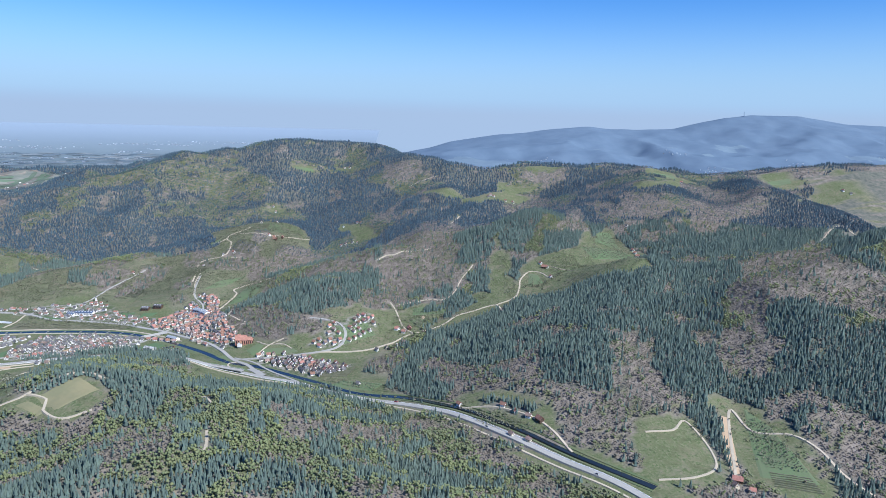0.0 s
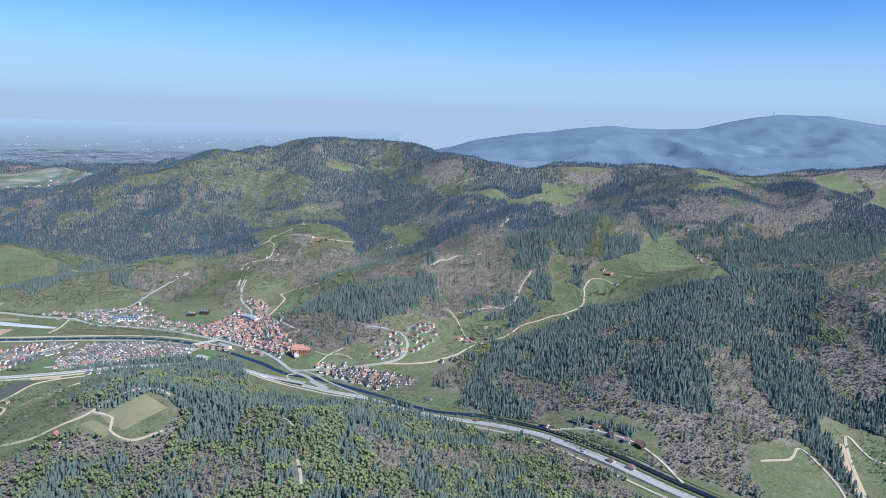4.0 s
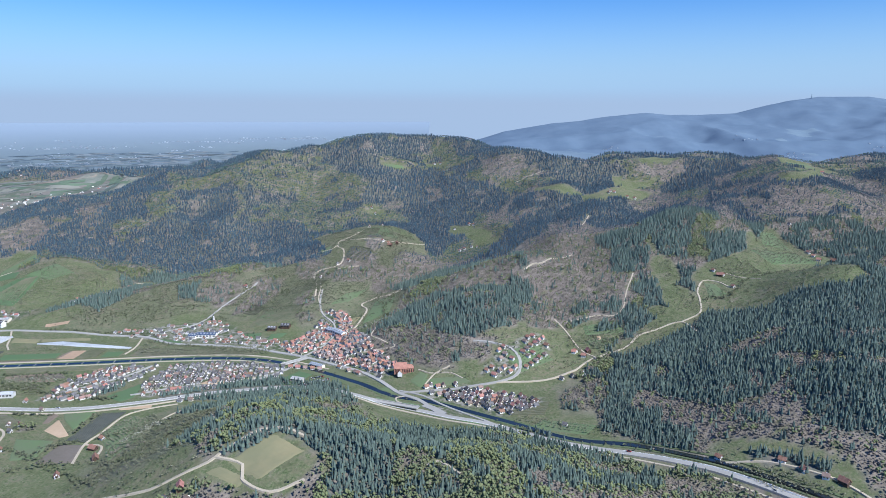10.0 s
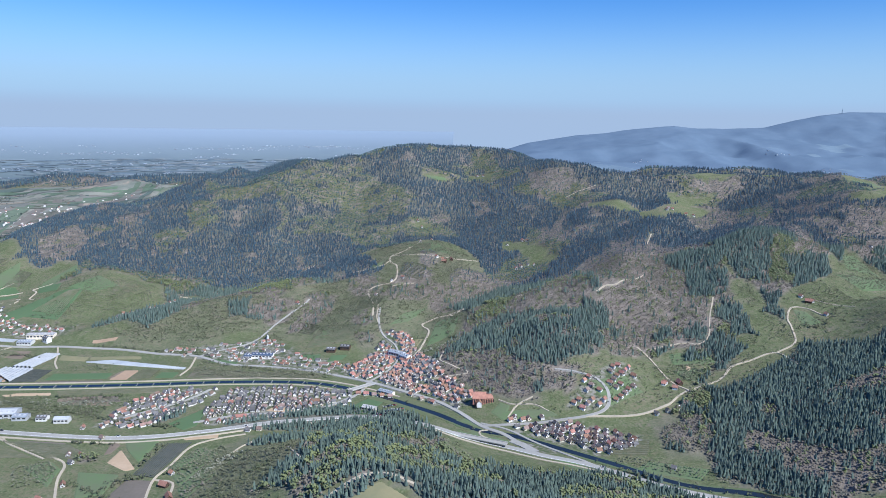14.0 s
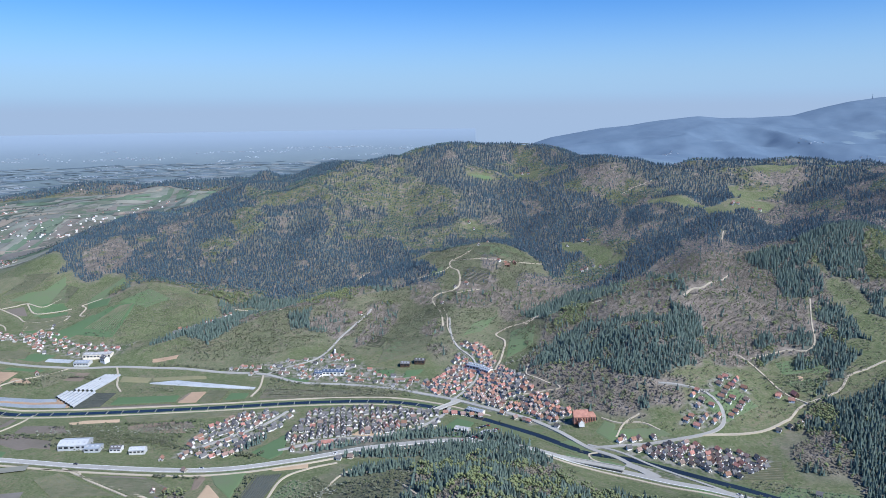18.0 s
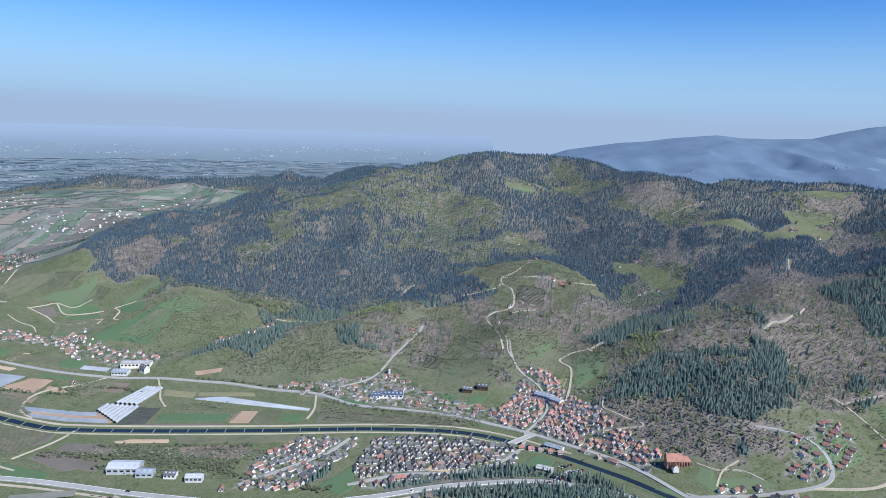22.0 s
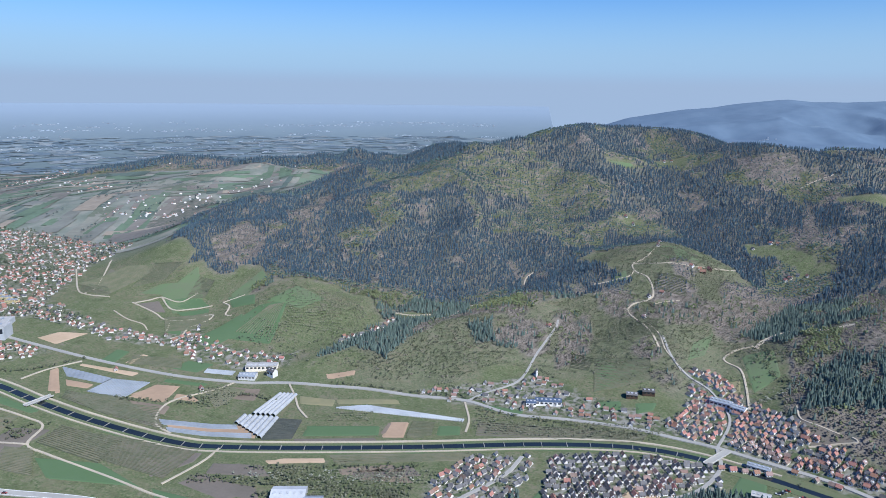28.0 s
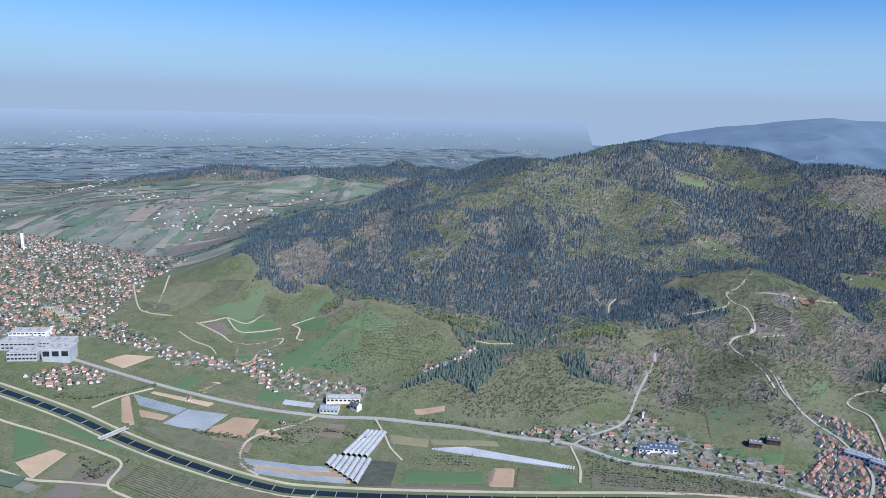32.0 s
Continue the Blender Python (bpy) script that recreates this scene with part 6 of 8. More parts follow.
HEDGES = [[(-745, 848), (-679, 831), (-609, 803), (-552, 803)], [(-633, 757), (-620, 765), (-609, 772)], [(-564, 676), (-555, 686), (-550, 704)], [(-552, 722), (-550, 745), (-548, 765)], [(-755, 845), (-708, 832), (-650, 827)], [(-750, 840), (-708, 828), (-650, 823)], [(-623, 803), (-599, 810), (-558, 798)],
          [(-635, 763), (-615, 760), (-595, 757)], [(-989, 842), (-989, 863), (-986, 878)], [(-819, 824), (-788, 827), (-738, 827)], [(-819, 830), (-788, 833), (-738, 833)], RIVER[10:22], [(-262, 1000), (-300, 1060), (-290, 1110)], [(-890, 960), (-840, 985), (-800, 975)], [(-640, 838), (-690, 822), (-760, 812)], [(-560, 690), (-500, 720), (-460, 745)],
          [(-475, 650), (-430, 690), (-420, 730)], [(-780, 850), (-700, 862), (-640, 870)], [(-600, 1008), (-660, 1012), (-760, 1020)], [(-1100, 960), (-1060, 975), (-1030, 1020)],
          [(-950, 940), (-870, 955)], [(-160, 745), (-60, 690), (30, 625), (120, 530)], [(-1010, 870), (-985, 850), (-975, 880)], [(-450, 950), (-520, 968), (-600, 985)],
          [(100, 1000), (140, 990), (180, 1030), (240, 1050)], [(-585, 640), (-520, 660), (-440, 640)], [(-600, 690), (-540, 660), (-470, 610)]]
# low hedges and dry banks along the old terraces of the vine hill
tx, ty = jittered(-640, -270, 1060, 1440, 2.4)
step_ = height(tx, ty) / 5.2 + 0.6 * fbm(tx, ty, 60, 97, 2)
p = (np.abs(step_ - np.round(step_)) < 0.11) & (fbm(tx, ty, 50, 98, 3) > -0.12) & (woods_at(tx, ty) < 0) & (height(tx, ty) - valley_line(tx, ty) > 9)
scatter("terrace_hedges", FAR_BROADLEAVES, tx[p], ty[p], 1.9, hedge_mat, "low green hedges along old vineyard terraces", "hedge", wide=(1.2, 2.0))
hx, hy = np.concatenate([c + rng.normal(0, 2.0, c.shape) for h in HEDGES for c in [np.repeat(curve_through(h, 2.6), 2, axis=0)]]).T
clear_ = ~on_way(hx, hy)
hx, hy = hx[clear_], hy[clear_]
scatter("hedge", SMALL_BUSHES, hx, hy, 3.0, hedge_mat, "tangled green hedges along lanes, river and fields", "hedge", wide=(1.0, 1.6))
fx_, fy_ = jittered(-120, 560, 540, 1260, 3.6)
p = (stand(fx_, fy_) == 0) & ~on_way(fx_, fy_) & (rng.random(len(fx_)) < 0.16 + 0.5 * np.clip(fbm(fx_, fy_, 30, 99, 3) + 0.1, 0, 1))
p &= zone(fx_, fy_, [(196, 552, 34, 58, 8)]) < 0
scatter("slope_orchard", SMALL_BUSHES, fx_[p], fy_[p], 2.3, orchard_mat, "small fruit trees dotted over the cleared slopes", "orchard", wide=(0.9, 1.5))
BLOSSOM = [[(-780, 835), (-650, 850)], [(-330, 1010), (-260, 1040)], [(-490, 700), (-470, 740)]]
bx, by = np.concatenate([c + rng.normal(0, 4, c.shape) for h in BLOSSOM for c in [np.repeat(curve_through(h + [h[-1]], 4.0) if len(h) > 2 else np.linspace(h[0], h[1], 30), 2, axis=0)]]).T
scatter("blossoming_bushes", BUSHES, bx, by, 3.2, bloom_mat, "pale bushes in blossom beside the fields", "bushes", wide=(1.1, 1.6))


# ---------------------------------------------------------------- the distance
CREST_X = [-278, -134, 23, 312, 494, 672, 888, 1034, 1215, 1430, 1607, 1749, 1925, 2213, 2323, 2542, 2787, 3450]
CREST_Z = [97, 129, 175, 225, 240, 270, 290, 277, 278, 290, 333, 363, 388, 388, 374, 343, 338, 348]


def range_height(x, v):
    """The haze-blue range: v runs from its foot (0) to its crest (1) and a little down its back."""
    crest = np.interp(x, CREST_X, CREST_Z) + 4 * fbm(x, 0 * v, 160, 63, 3)
    up = np.clip(v, 0, 1)
    folds = 1 - np.abs(fbm(x + 260 * v, v * 1500, 420, 62, 4)) * 1.9
    spurs = (folds - 0.45) * 46 * np.sin(up * math.pi) ** 0.8 * np.clip((crest - 60) / 250, 0, 1)
    low = 92 + 14 * fbm(x, v * 1500, 300, 67, 2)
    return low + (crest - low) * up ** 1.5 + np.minimum(spurs, (crest - low) * (1 - up ** 1.5) * 0.8) - np.clip(v - 1, 0, 1) * 500


fx, fv = np.meshgrid(np.linspace(-420, 3600, 260), np.linspace(0, 1.12, 76))
fy = 2950 + 1650 * fv
fz = range_height(fx, fv)
# distance haze is painted into these blues; woods, meadows and mast carry it
range_mat = mat("hazed_wooded_range", (0.142, 0.196, 0.262), 1.0, scale=0.006, fine=0.03, second=(0.122, 0.173, 0.238), spec=0.0)
far_meadow = mat("hazed_range_meadows", (0.17, 0.228, 0.28), 1.0, scale=0.01, fine=0.04, second=(0.15, 0.206, 0.262), spec=0.0)
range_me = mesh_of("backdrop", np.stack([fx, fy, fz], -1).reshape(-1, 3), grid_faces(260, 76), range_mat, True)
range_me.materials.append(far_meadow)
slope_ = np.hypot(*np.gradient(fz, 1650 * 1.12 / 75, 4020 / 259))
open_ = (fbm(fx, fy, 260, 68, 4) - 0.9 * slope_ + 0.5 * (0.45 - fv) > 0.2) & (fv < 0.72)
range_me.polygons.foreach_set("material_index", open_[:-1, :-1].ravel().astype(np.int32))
backdrop = tagged(new("backdrop", range_me), "long wooded mountain range in the distance, painted haze-blue", "mountains", kind="structure")
mast = mesh_of("mast", [(-1.5, -1.5, 0), (1.5, -1.5, 0), (1.5, 1.5, 0), (-1.5, 1.5, 0), (-0.6, -0.6, 30), (0.6, -0.6, 30), (0.6, 0.6, 30), (-0.6, 0.6, 30)],
               [(0, 1, 5, 4), (1, 2, 6, 5), (2, 3, 7, 6), (3, 0, 4, 7), (4, 5, 6, 7)], range_mat)
mast_ob = tagged(new("radio_mast", mast), "tall thin radio mast on the distant summit", "mast")
mast_ob.location = (1875, 4590, float(range_height(np.array([1875.0]), np.array([0.994]))[0]) - 2)


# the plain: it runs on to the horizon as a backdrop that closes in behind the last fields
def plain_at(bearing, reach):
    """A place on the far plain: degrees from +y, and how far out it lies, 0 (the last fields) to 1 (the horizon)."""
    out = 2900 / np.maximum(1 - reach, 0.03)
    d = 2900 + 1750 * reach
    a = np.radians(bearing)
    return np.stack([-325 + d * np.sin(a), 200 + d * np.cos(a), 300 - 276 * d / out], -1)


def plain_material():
    """Fields and woods with haze painted in: the base colour pales with reach."""
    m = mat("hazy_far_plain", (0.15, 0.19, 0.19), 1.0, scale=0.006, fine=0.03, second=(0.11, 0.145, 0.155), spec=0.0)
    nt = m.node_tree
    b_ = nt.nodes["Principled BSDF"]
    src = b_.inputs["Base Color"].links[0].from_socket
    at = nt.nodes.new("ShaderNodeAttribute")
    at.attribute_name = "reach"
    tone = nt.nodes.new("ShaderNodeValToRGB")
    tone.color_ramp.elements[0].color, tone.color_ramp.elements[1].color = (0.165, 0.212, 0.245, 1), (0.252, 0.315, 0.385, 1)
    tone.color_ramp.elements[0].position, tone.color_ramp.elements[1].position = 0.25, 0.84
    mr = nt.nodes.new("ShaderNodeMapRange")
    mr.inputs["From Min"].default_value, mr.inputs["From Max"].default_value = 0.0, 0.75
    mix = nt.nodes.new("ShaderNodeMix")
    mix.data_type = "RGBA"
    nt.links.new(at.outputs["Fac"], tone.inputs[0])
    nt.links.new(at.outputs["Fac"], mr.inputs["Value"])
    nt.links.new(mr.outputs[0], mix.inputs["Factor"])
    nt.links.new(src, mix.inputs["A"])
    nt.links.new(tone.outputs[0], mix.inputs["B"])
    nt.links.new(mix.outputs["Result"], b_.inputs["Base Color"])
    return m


# reach drives the painted haze, from field colours to the horizon's pale blue
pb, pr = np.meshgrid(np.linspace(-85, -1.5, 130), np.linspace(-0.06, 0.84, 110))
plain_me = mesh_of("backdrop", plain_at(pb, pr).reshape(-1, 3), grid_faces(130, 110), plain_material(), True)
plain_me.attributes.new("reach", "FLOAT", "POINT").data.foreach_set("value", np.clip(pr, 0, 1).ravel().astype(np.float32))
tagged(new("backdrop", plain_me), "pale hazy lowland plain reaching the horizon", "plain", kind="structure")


def patchwork(name, n, x0, x1, y0, y1, mats, label, long=(40, 130), short=(10, 28), lift=0.4, seed=3, slope_max=0.12):
    """Many strip fields as one sheet of pieces, each with its own crop."""
    r = np.random.default_rng(seed)
    vs, fs, ms, k = [], [], [], 0
    for _ in range(n):
        cx, cy = r.uniform(x0, x1), r.uniform(y0, y1)
        if any(inside(cx, cy, t[0]) for t in TOWNS.values()) or woods_at(np.array([cx]), np.array([cy]))[0] > -0.1:
            continue
        a, b = r.uniform(*long) / 2, r.uniform(*short) / 2
        t = radians((12, 100, 18, -4)[int(vnoise(cx, cy, 330, 4) * 2 + 2) % 4] + r.uniform(-6, 6))
        u, v = np.meshgrid(np.linspace(-1, 1, 7), np.linspace(-1, 1, 3))
        px, py = cx + u * a * math.cos(t) - v * b * math.sin(t), cy + u * a * math.sin(t) + v * b * math.cos(t)
        pz = ground(px, py) + lift + 0.06 * (k % 17)
        vs.append(np.stack([px, py, pz], -1).reshape(-1, 3))
        fs.append(grid_faces(7, 3) + 21 * k)
        ms.append(np.full(12, r.integers(0, len(mats))))
        k += 1
    me = mesh_of(name, np.concatenate(vs), np.concatenate(fs), mats[0])
    for m in mats[1:]:
        me.materials.append(m)
    me.polygons.foreach_set("material_index", np.concatenate(ms).astype(np.int32))
    return tagged(new(name, me), label, "fields", kind="stuff")


far_crops = [mat("far_crop_" + n, c, 0.95, scale=0.01, fine=0.1) for n, c in (("green", (0.125, 0.175, 0.115)), ("dull", (0.18, 0.185, 0.16)), ("pale", (0.225, 0.225, 0.185)), ("dark", (0.095, 0.125, 0.105)), ("olive", (0.15, 0.17, 0.125)), ("brown", (0.19, 0.175, 0.15)), ("leaf", (0.14, 0.18, 0.125)), ("tan", (0.29, 0.25, 0.195)), ("grass", (0.115, 0.16, 0.105)))]
patchwork("field_strips", 1500, -2700, -980, 1400, 2750, far_crops, "patchwork of narrow strip fields and vineyards on the plain", (40, 170), (12, 44))
patchwork("field_strips", 34, -1120, -1020, 640, 868, far_crops, "strip fields, vineyards and orchards on the valley floor", (30, 70), (8, 18), 0.16, 5)
patchwork("field_strips", 26, -900, -740, 640, 765, far_crops, "strip fields beside the bypass road", (30, 60), (8, 16), 0.16, 8)
LINES = [[(-1220, 1699), (-1180, 1747), (-1113, 1779)], [(-1436, 1816), (-1420, 1820), (-1404, 1825)], [(-1523, 2139), (-1490, 2140), (-1462, 2142)], [(-1766, 2232), (-1660, 2225), (-1563, 2220)], [(-1183, 1475), (-1209, 1467), (-1257, 1392)],
         [(-1225, 1690), (-1180, 1738), (-1113, 1770)], [(-1185, 1480), (-1150, 1490), (-1120, 1500)]]
r_ = np.random.default_rng(23)
for _ in range(130):
    a_, b_ = np.array([r_.uniform(-2500, -1000), r_.uniform(1480, 2700)]), r_.uniform(15, 70)
    t_ = r_.choice([0.2, 1.7]) + r_.uniform(-0.3, 0.3)
    LINES.append([tuple(a_), tuple(a_ + 0.5 * b_ * np.array([math.cos(t_), math.sin(t_)])), tuple(a_ + b_ * np.array([math.cos(t_), math.sin(t_)]))])
hx, hy = np.concatenate([c + r_.normal(0, 3.5, c.shape) for h in LINES for c in [np.repeat(curve_through(h, 6.0), 2 if h[0][0] > -1300 else 1, axis=0)]]).T
far_leaf = mat("plain_tree_rows", (0.1, 0.125, 0.115), 0.95, scale=0.05, per="island", second=(0.075, 0.098, 0.09))
scatter("tree_rows", FAR_BROADLEAVES, hx, hy, 6.5, far_leaf, "dark tree rows and copses on the plain", "trees", wide=(1.0, 1.7))
# strip colours blued and flattened: the haze over the plain is mixed into them
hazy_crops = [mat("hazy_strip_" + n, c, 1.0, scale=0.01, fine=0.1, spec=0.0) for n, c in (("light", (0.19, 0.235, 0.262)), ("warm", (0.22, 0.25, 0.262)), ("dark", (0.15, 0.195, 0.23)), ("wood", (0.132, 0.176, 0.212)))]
r_ = np.random.default_rng(11)
n_ = 2000
bear, reach_ = r_.uniform(-62, -6, n_), r_.uniform(0.0, 0.42, n_)
half_w, half_d = r_.uniform(0.1, 0.75, n_), r_.uniform(0.002, 0.009, n_)
k_ = r_.integers(0, 4, n_)
skew = r_.uniform(-0.6, 0.6, n_)
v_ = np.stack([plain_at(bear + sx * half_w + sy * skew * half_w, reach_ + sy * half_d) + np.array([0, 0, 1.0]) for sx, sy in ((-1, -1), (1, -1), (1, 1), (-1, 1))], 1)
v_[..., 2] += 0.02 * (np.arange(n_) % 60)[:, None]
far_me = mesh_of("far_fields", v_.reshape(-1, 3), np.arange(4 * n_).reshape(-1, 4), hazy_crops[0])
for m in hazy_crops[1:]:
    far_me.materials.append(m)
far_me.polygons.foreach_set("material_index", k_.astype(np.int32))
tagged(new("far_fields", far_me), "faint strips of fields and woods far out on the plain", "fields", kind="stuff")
# white walls dimmed and blued, so that their colour holds the distance haze
far_white = mat("hazed_pale_walls", (0.38, 0.42, 0.47), 0.9, vary=0.4, scale=0.02, per="island", spec=0.1)
BOX_FACES = np.array([(0, 1, 5, 4), (1, 2, 6, 5), (2, 3, 7, 6), (3, 0, 4, 7), (4, 5, 6, 7)])


def far_blocks(name, places, label, wide=(3, 9), tall=(1.2, 2.6)):
    """Pale buildings too far off to tell apart: upright boxes in one mesh."""
    w, l, h = r_.uniform(*wide, len(places)), r_.uniform(4, 9, len(places)), r_.uniform(*tall, len(places))
    v = np.array([(-1, -1, -1), (1, -1, -1), (1, 1, -1), (-1, 1, -1), (-1, -1, 1), (1, -1, 1), (1, 1, 1), (-1, 1, 1)], float)
    p = places[:, None] + v[None] * np.stack([w / 2, l / 2, h], -1)[:, None]
    f = BOX_FACES[None] + 8 * np.arange(len(places))[:, None, None]
    return tagged(new(name, mesh_of(name, p.reshape(-1, 3), f.reshape(-1, 4), far_white)), label, "buildings", kind="stuff")


spots = []
for _ in range(90):
    c_b, c_r, c_n = r_.uniform(-55, -6), r_.uniform(0.08, 0.6), r_.integers(4, 16)
    spots.append(plain_at(c_b + r_.normal(0, 0.3 + c_n * 0.02, c_n), c_r + r_.normal(0, 0.006, c_n)))
for c_b, c_r, c_n in ((-20, 0.56, 60), (-12, 0.6, 70), (-7, 0.57, 50), (-28, 0.5, 40), (-30, 0.28, 60), (-36, 0.3, 40), (-23, 0.35, 30)):
    spots.append(plain_at(np.minimum(c_b + r_.normal(0, 2.2, c_n), -6), c_r + r_.normal(0, 0.008, c_n)))
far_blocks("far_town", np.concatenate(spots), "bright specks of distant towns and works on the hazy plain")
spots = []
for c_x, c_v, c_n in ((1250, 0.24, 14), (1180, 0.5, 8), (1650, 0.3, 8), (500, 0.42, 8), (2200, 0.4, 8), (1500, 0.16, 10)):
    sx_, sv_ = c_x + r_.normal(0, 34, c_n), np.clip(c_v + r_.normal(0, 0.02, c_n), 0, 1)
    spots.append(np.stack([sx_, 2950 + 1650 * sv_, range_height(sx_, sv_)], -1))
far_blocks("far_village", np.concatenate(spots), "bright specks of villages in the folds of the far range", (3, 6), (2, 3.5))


# ---------------------------------------------------------------- houses
def part(name, bm, material, parent, label=""):
    """Links a bmesh as one mesh object under a thing or a part."""
    me = bpy.data.meshes.new(name)
    bm.to_mesh(me)
    bm.free()
    me.materials.append(material)
    ob = new(name, me)
    ob.parent = parent
    return tagged(ob, label)


def box(x0, x1, y0, y1, z0, z1, bevel=0.0):
    bm = bmesh.new()
    bmesh.ops.create_cube(bm, size=1, matrix=Matrix.Translation(((x0 + x1) / 2, (y0 + y1) / 2, (z0 + z1) / 2)) @ Matrix.Diagonal((x1 - x0, y1 - y0, z1 - z0, 1)))
    if bevel:
        bmesh.ops.bevel(bm, geom=bm.edges[:], offset=bevel, segments=1, affect="EDGES")
    return bm


def solid(verts, faces):
    bm = bmesh.new()
    vs = [bm.verts.new(v) for v in verts]
    for f in faces:
        bm.faces.new([vs[i] for i in f])
    bmesh.ops.recalc_face_normals(bm, faces=bm.faces[:])
    return bm


def gable_body(w, l, e, r):
    """Walls of a gabled house: width w across the ridge, length l along it, eaves at e, ridge at r."""
    w, l = w / 2, l / 2
    v = [(-w, -l, -1.5), (w, -l, -1.5), (w, -l, e), (0, -l, r), (-w, -l, e), (-w, l, -1.5), (w, l, -1.5), (w, l, e), (0, l, r), (-w, l, e)]
    return solid(v, [(0, 1, 2, 3, 4), (9, 8, 7, 6, 5), (1, 6, 7, 2), (0, 4, 9, 5), (2, 7, 8, 3), (4, 3, 8, 9)])


def gable_roof(w, l, e, r, over=0.45, thick=0.28):
    """Two roof slabs with eaves that stand out."""
    s = (r - e) / (w / 2)
    a, b = w / 2 + over, l / 2 + over
    lo = e - s * over
    v = []
    for y in (-b, b):
        v += [(-a, y, lo), (0, y, r + 0.02), (a, y, lo), (a, y, lo + thick), (0, y, r + 0.02 + thick * 1.3), (-a, y, lo + thick)]
    return solid(v, [(0, 1, 4, 5), (1, 2, 3, 4), (11, 10, 7, 6), (10, 9, 8, 7), (5, 4, 10, 11), (4, 3, 9, 10), (6, 7, 1, 0), (7, 8, 2, 1), (0, 5, 11, 6), (3, 2, 8, 9)])


white_wall = mat("white_render", (0.82, 0.8, 0.76), 0.9, vary=0.08, scale=0.3, per="object")
cream_wall = mat("cream_render", (0.76, 0.7, 0.56), 0.9, vary=0.1, scale=0.3, per="object")
red_tile = mat("red_roof_tiles", (0.335, 0.178, 0.135), 0.8, vary=0.25, scale=0.4, fine=2.5, bump=0.3, per="object")
orange_tile = mat("orange_roof_tiles", (0.39, 0.205, 0.145), 0.8, vary=0.2, scale=0.4, fine=2.5, bump=0.3, per="object")
brown_tile = mat("brown_roof_tiles", (0.27, 0.195, 0.165), 0.8, vary=0.25, scale=0.4, fine=2.5, bump=0.3, per="object")
grey_tile = mat("dark_grey_roof_tiles", (0.135, 0.13, 0.13), 0.7, vary=0.25, scale=0.4, fine=2.5, bump=0.3, per="object")
window_glass = mat("dark_window", (0.03, 0.035, 0.045), 0.15, scale=0.5, spec=0.5)
wood_dark = mat("dark_timber", (0.1, 0.065, 0.045), 0.85, scale=0.5)
brick_mat = mat("chimney_brick", (0.3, 0.16, 0.11), 0.9, scale=1.0)


def house(w, l, e, r, wall_m, roof_m, label, name="house", category="house", dormer=False, balcony=False):
    """A house: walls, roof, chimney, door and windows as parts."""
    w, l, e, r = w * 0.54, l * 0.56, e * 0.58, r * 0.58
    ob = tagged(new(name), label, category)
    part("wall", gable_body(w, l, e, r), wall_m, ob)
    roof = part("roof", gable_roof(w, l, e, r), roof_m, ob)
    part("chimney", box(0.4, 0.85, l * 0.12, l * 0.12 + 0.45, r - 0.9, r + 0.6, 0.03), brick_mat, roof, "brick chimney")
    part("door", box(-0.4, 0.4, -l / 2 - 0.06, -l / 2 + 0.05, 0, 1.5, 0.03), wood_dark, ob)
    for x, z in ((-w * 0.3, 0.75), (w * 0.3, 0.75), (-w * 0.18, e - 0.2), (w * 0.18, e - 0.2)):
        part("window", box(x - 0.34, x + 0.34, -l / 2 - 0.05, -l / 2 + 0.05, z, z + 0.8, 0.03), window_glass, ob)
    for y in (-l * 0.25, l * 0.25):
        for sx in (-1, 1):
            part("window", box(sx * w / 2 - 0.05, sx * w / 2 + 0.05, y - 0.4, y + 0.4, 0.6, 1.4, 0.03), window_glass, ob)
    if dormer:
        d = part("dormer", gable_body(1.3, 1.7, 0.9, 1.5), wall_m, roof)
        d.matrix_basis = pose(w * 0.27, 0, e + (r - e) * 0.2, 0, 0, 90)
    if balcony:
        part("balcony", box(-w * 0.35, w * 0.35, -l / 2 - 1.0, -l / 2 + 0.02, e - 0.9, e - 0.15, 0.05), wood_dark, ob, "dark timber balcony")
    return ob


def put(ob, x, y, turn, dz=0.0):
    ob.matrix_world = pose(x, y, float(ground(x, y)) + dz, 0, 0, turn)
    return ob


def line_points(lines):
    return np.concatenate([curve_through(l, 4.0) for l in lines])


ROAD_POINTS = line_points([v[3] for v in ROADS.values()])
WIDE_POINTS = line_points([BYPASS, RIVER])


def plots(poly, sx, sy, turn, chance, loose=0.14):
    """Building plots: rows turned to the streets, clear of roads and water."""
    p = np.array(poly, float)
    c = p.mean(0)
    n = int(np.ptp(p, axis=0).max() / min(sx, sy)) + 4
    i, j = np.meshgrid(np.arange(-n, n + 1), np.arange(-n, n + 1))
    u, v = (i.ravel() + rng.uniform(-loose, loose, i.size)) * sx, (j.ravel() + rng.uniform(-loose, loose, i.size)) * sy
    a = radians(turn)
    x, y = c[0] + u * math.cos(a) - v * math.sin(a), c[1] + u * math.sin(a) + v * math.cos(a)
    ok = inside(x, y, poly) & (rng.random(x.size) < chance)
    x, y = x[ok], y[ok]
    d1 = np.hypot(x[:, None] - ROAD_POINTS[:, 0], y[:, None] - ROAD_POINTS[:, 1]).min(1)
    d2 = np.hypot(x[:, None] - WIDE_POINTS[:, 0], y[:, None] - WIDE_POINTS[:, 1]).min(1)
    ok = (d1 > 4.6) & (d2 > 13)
    return x[ok], y[ok]


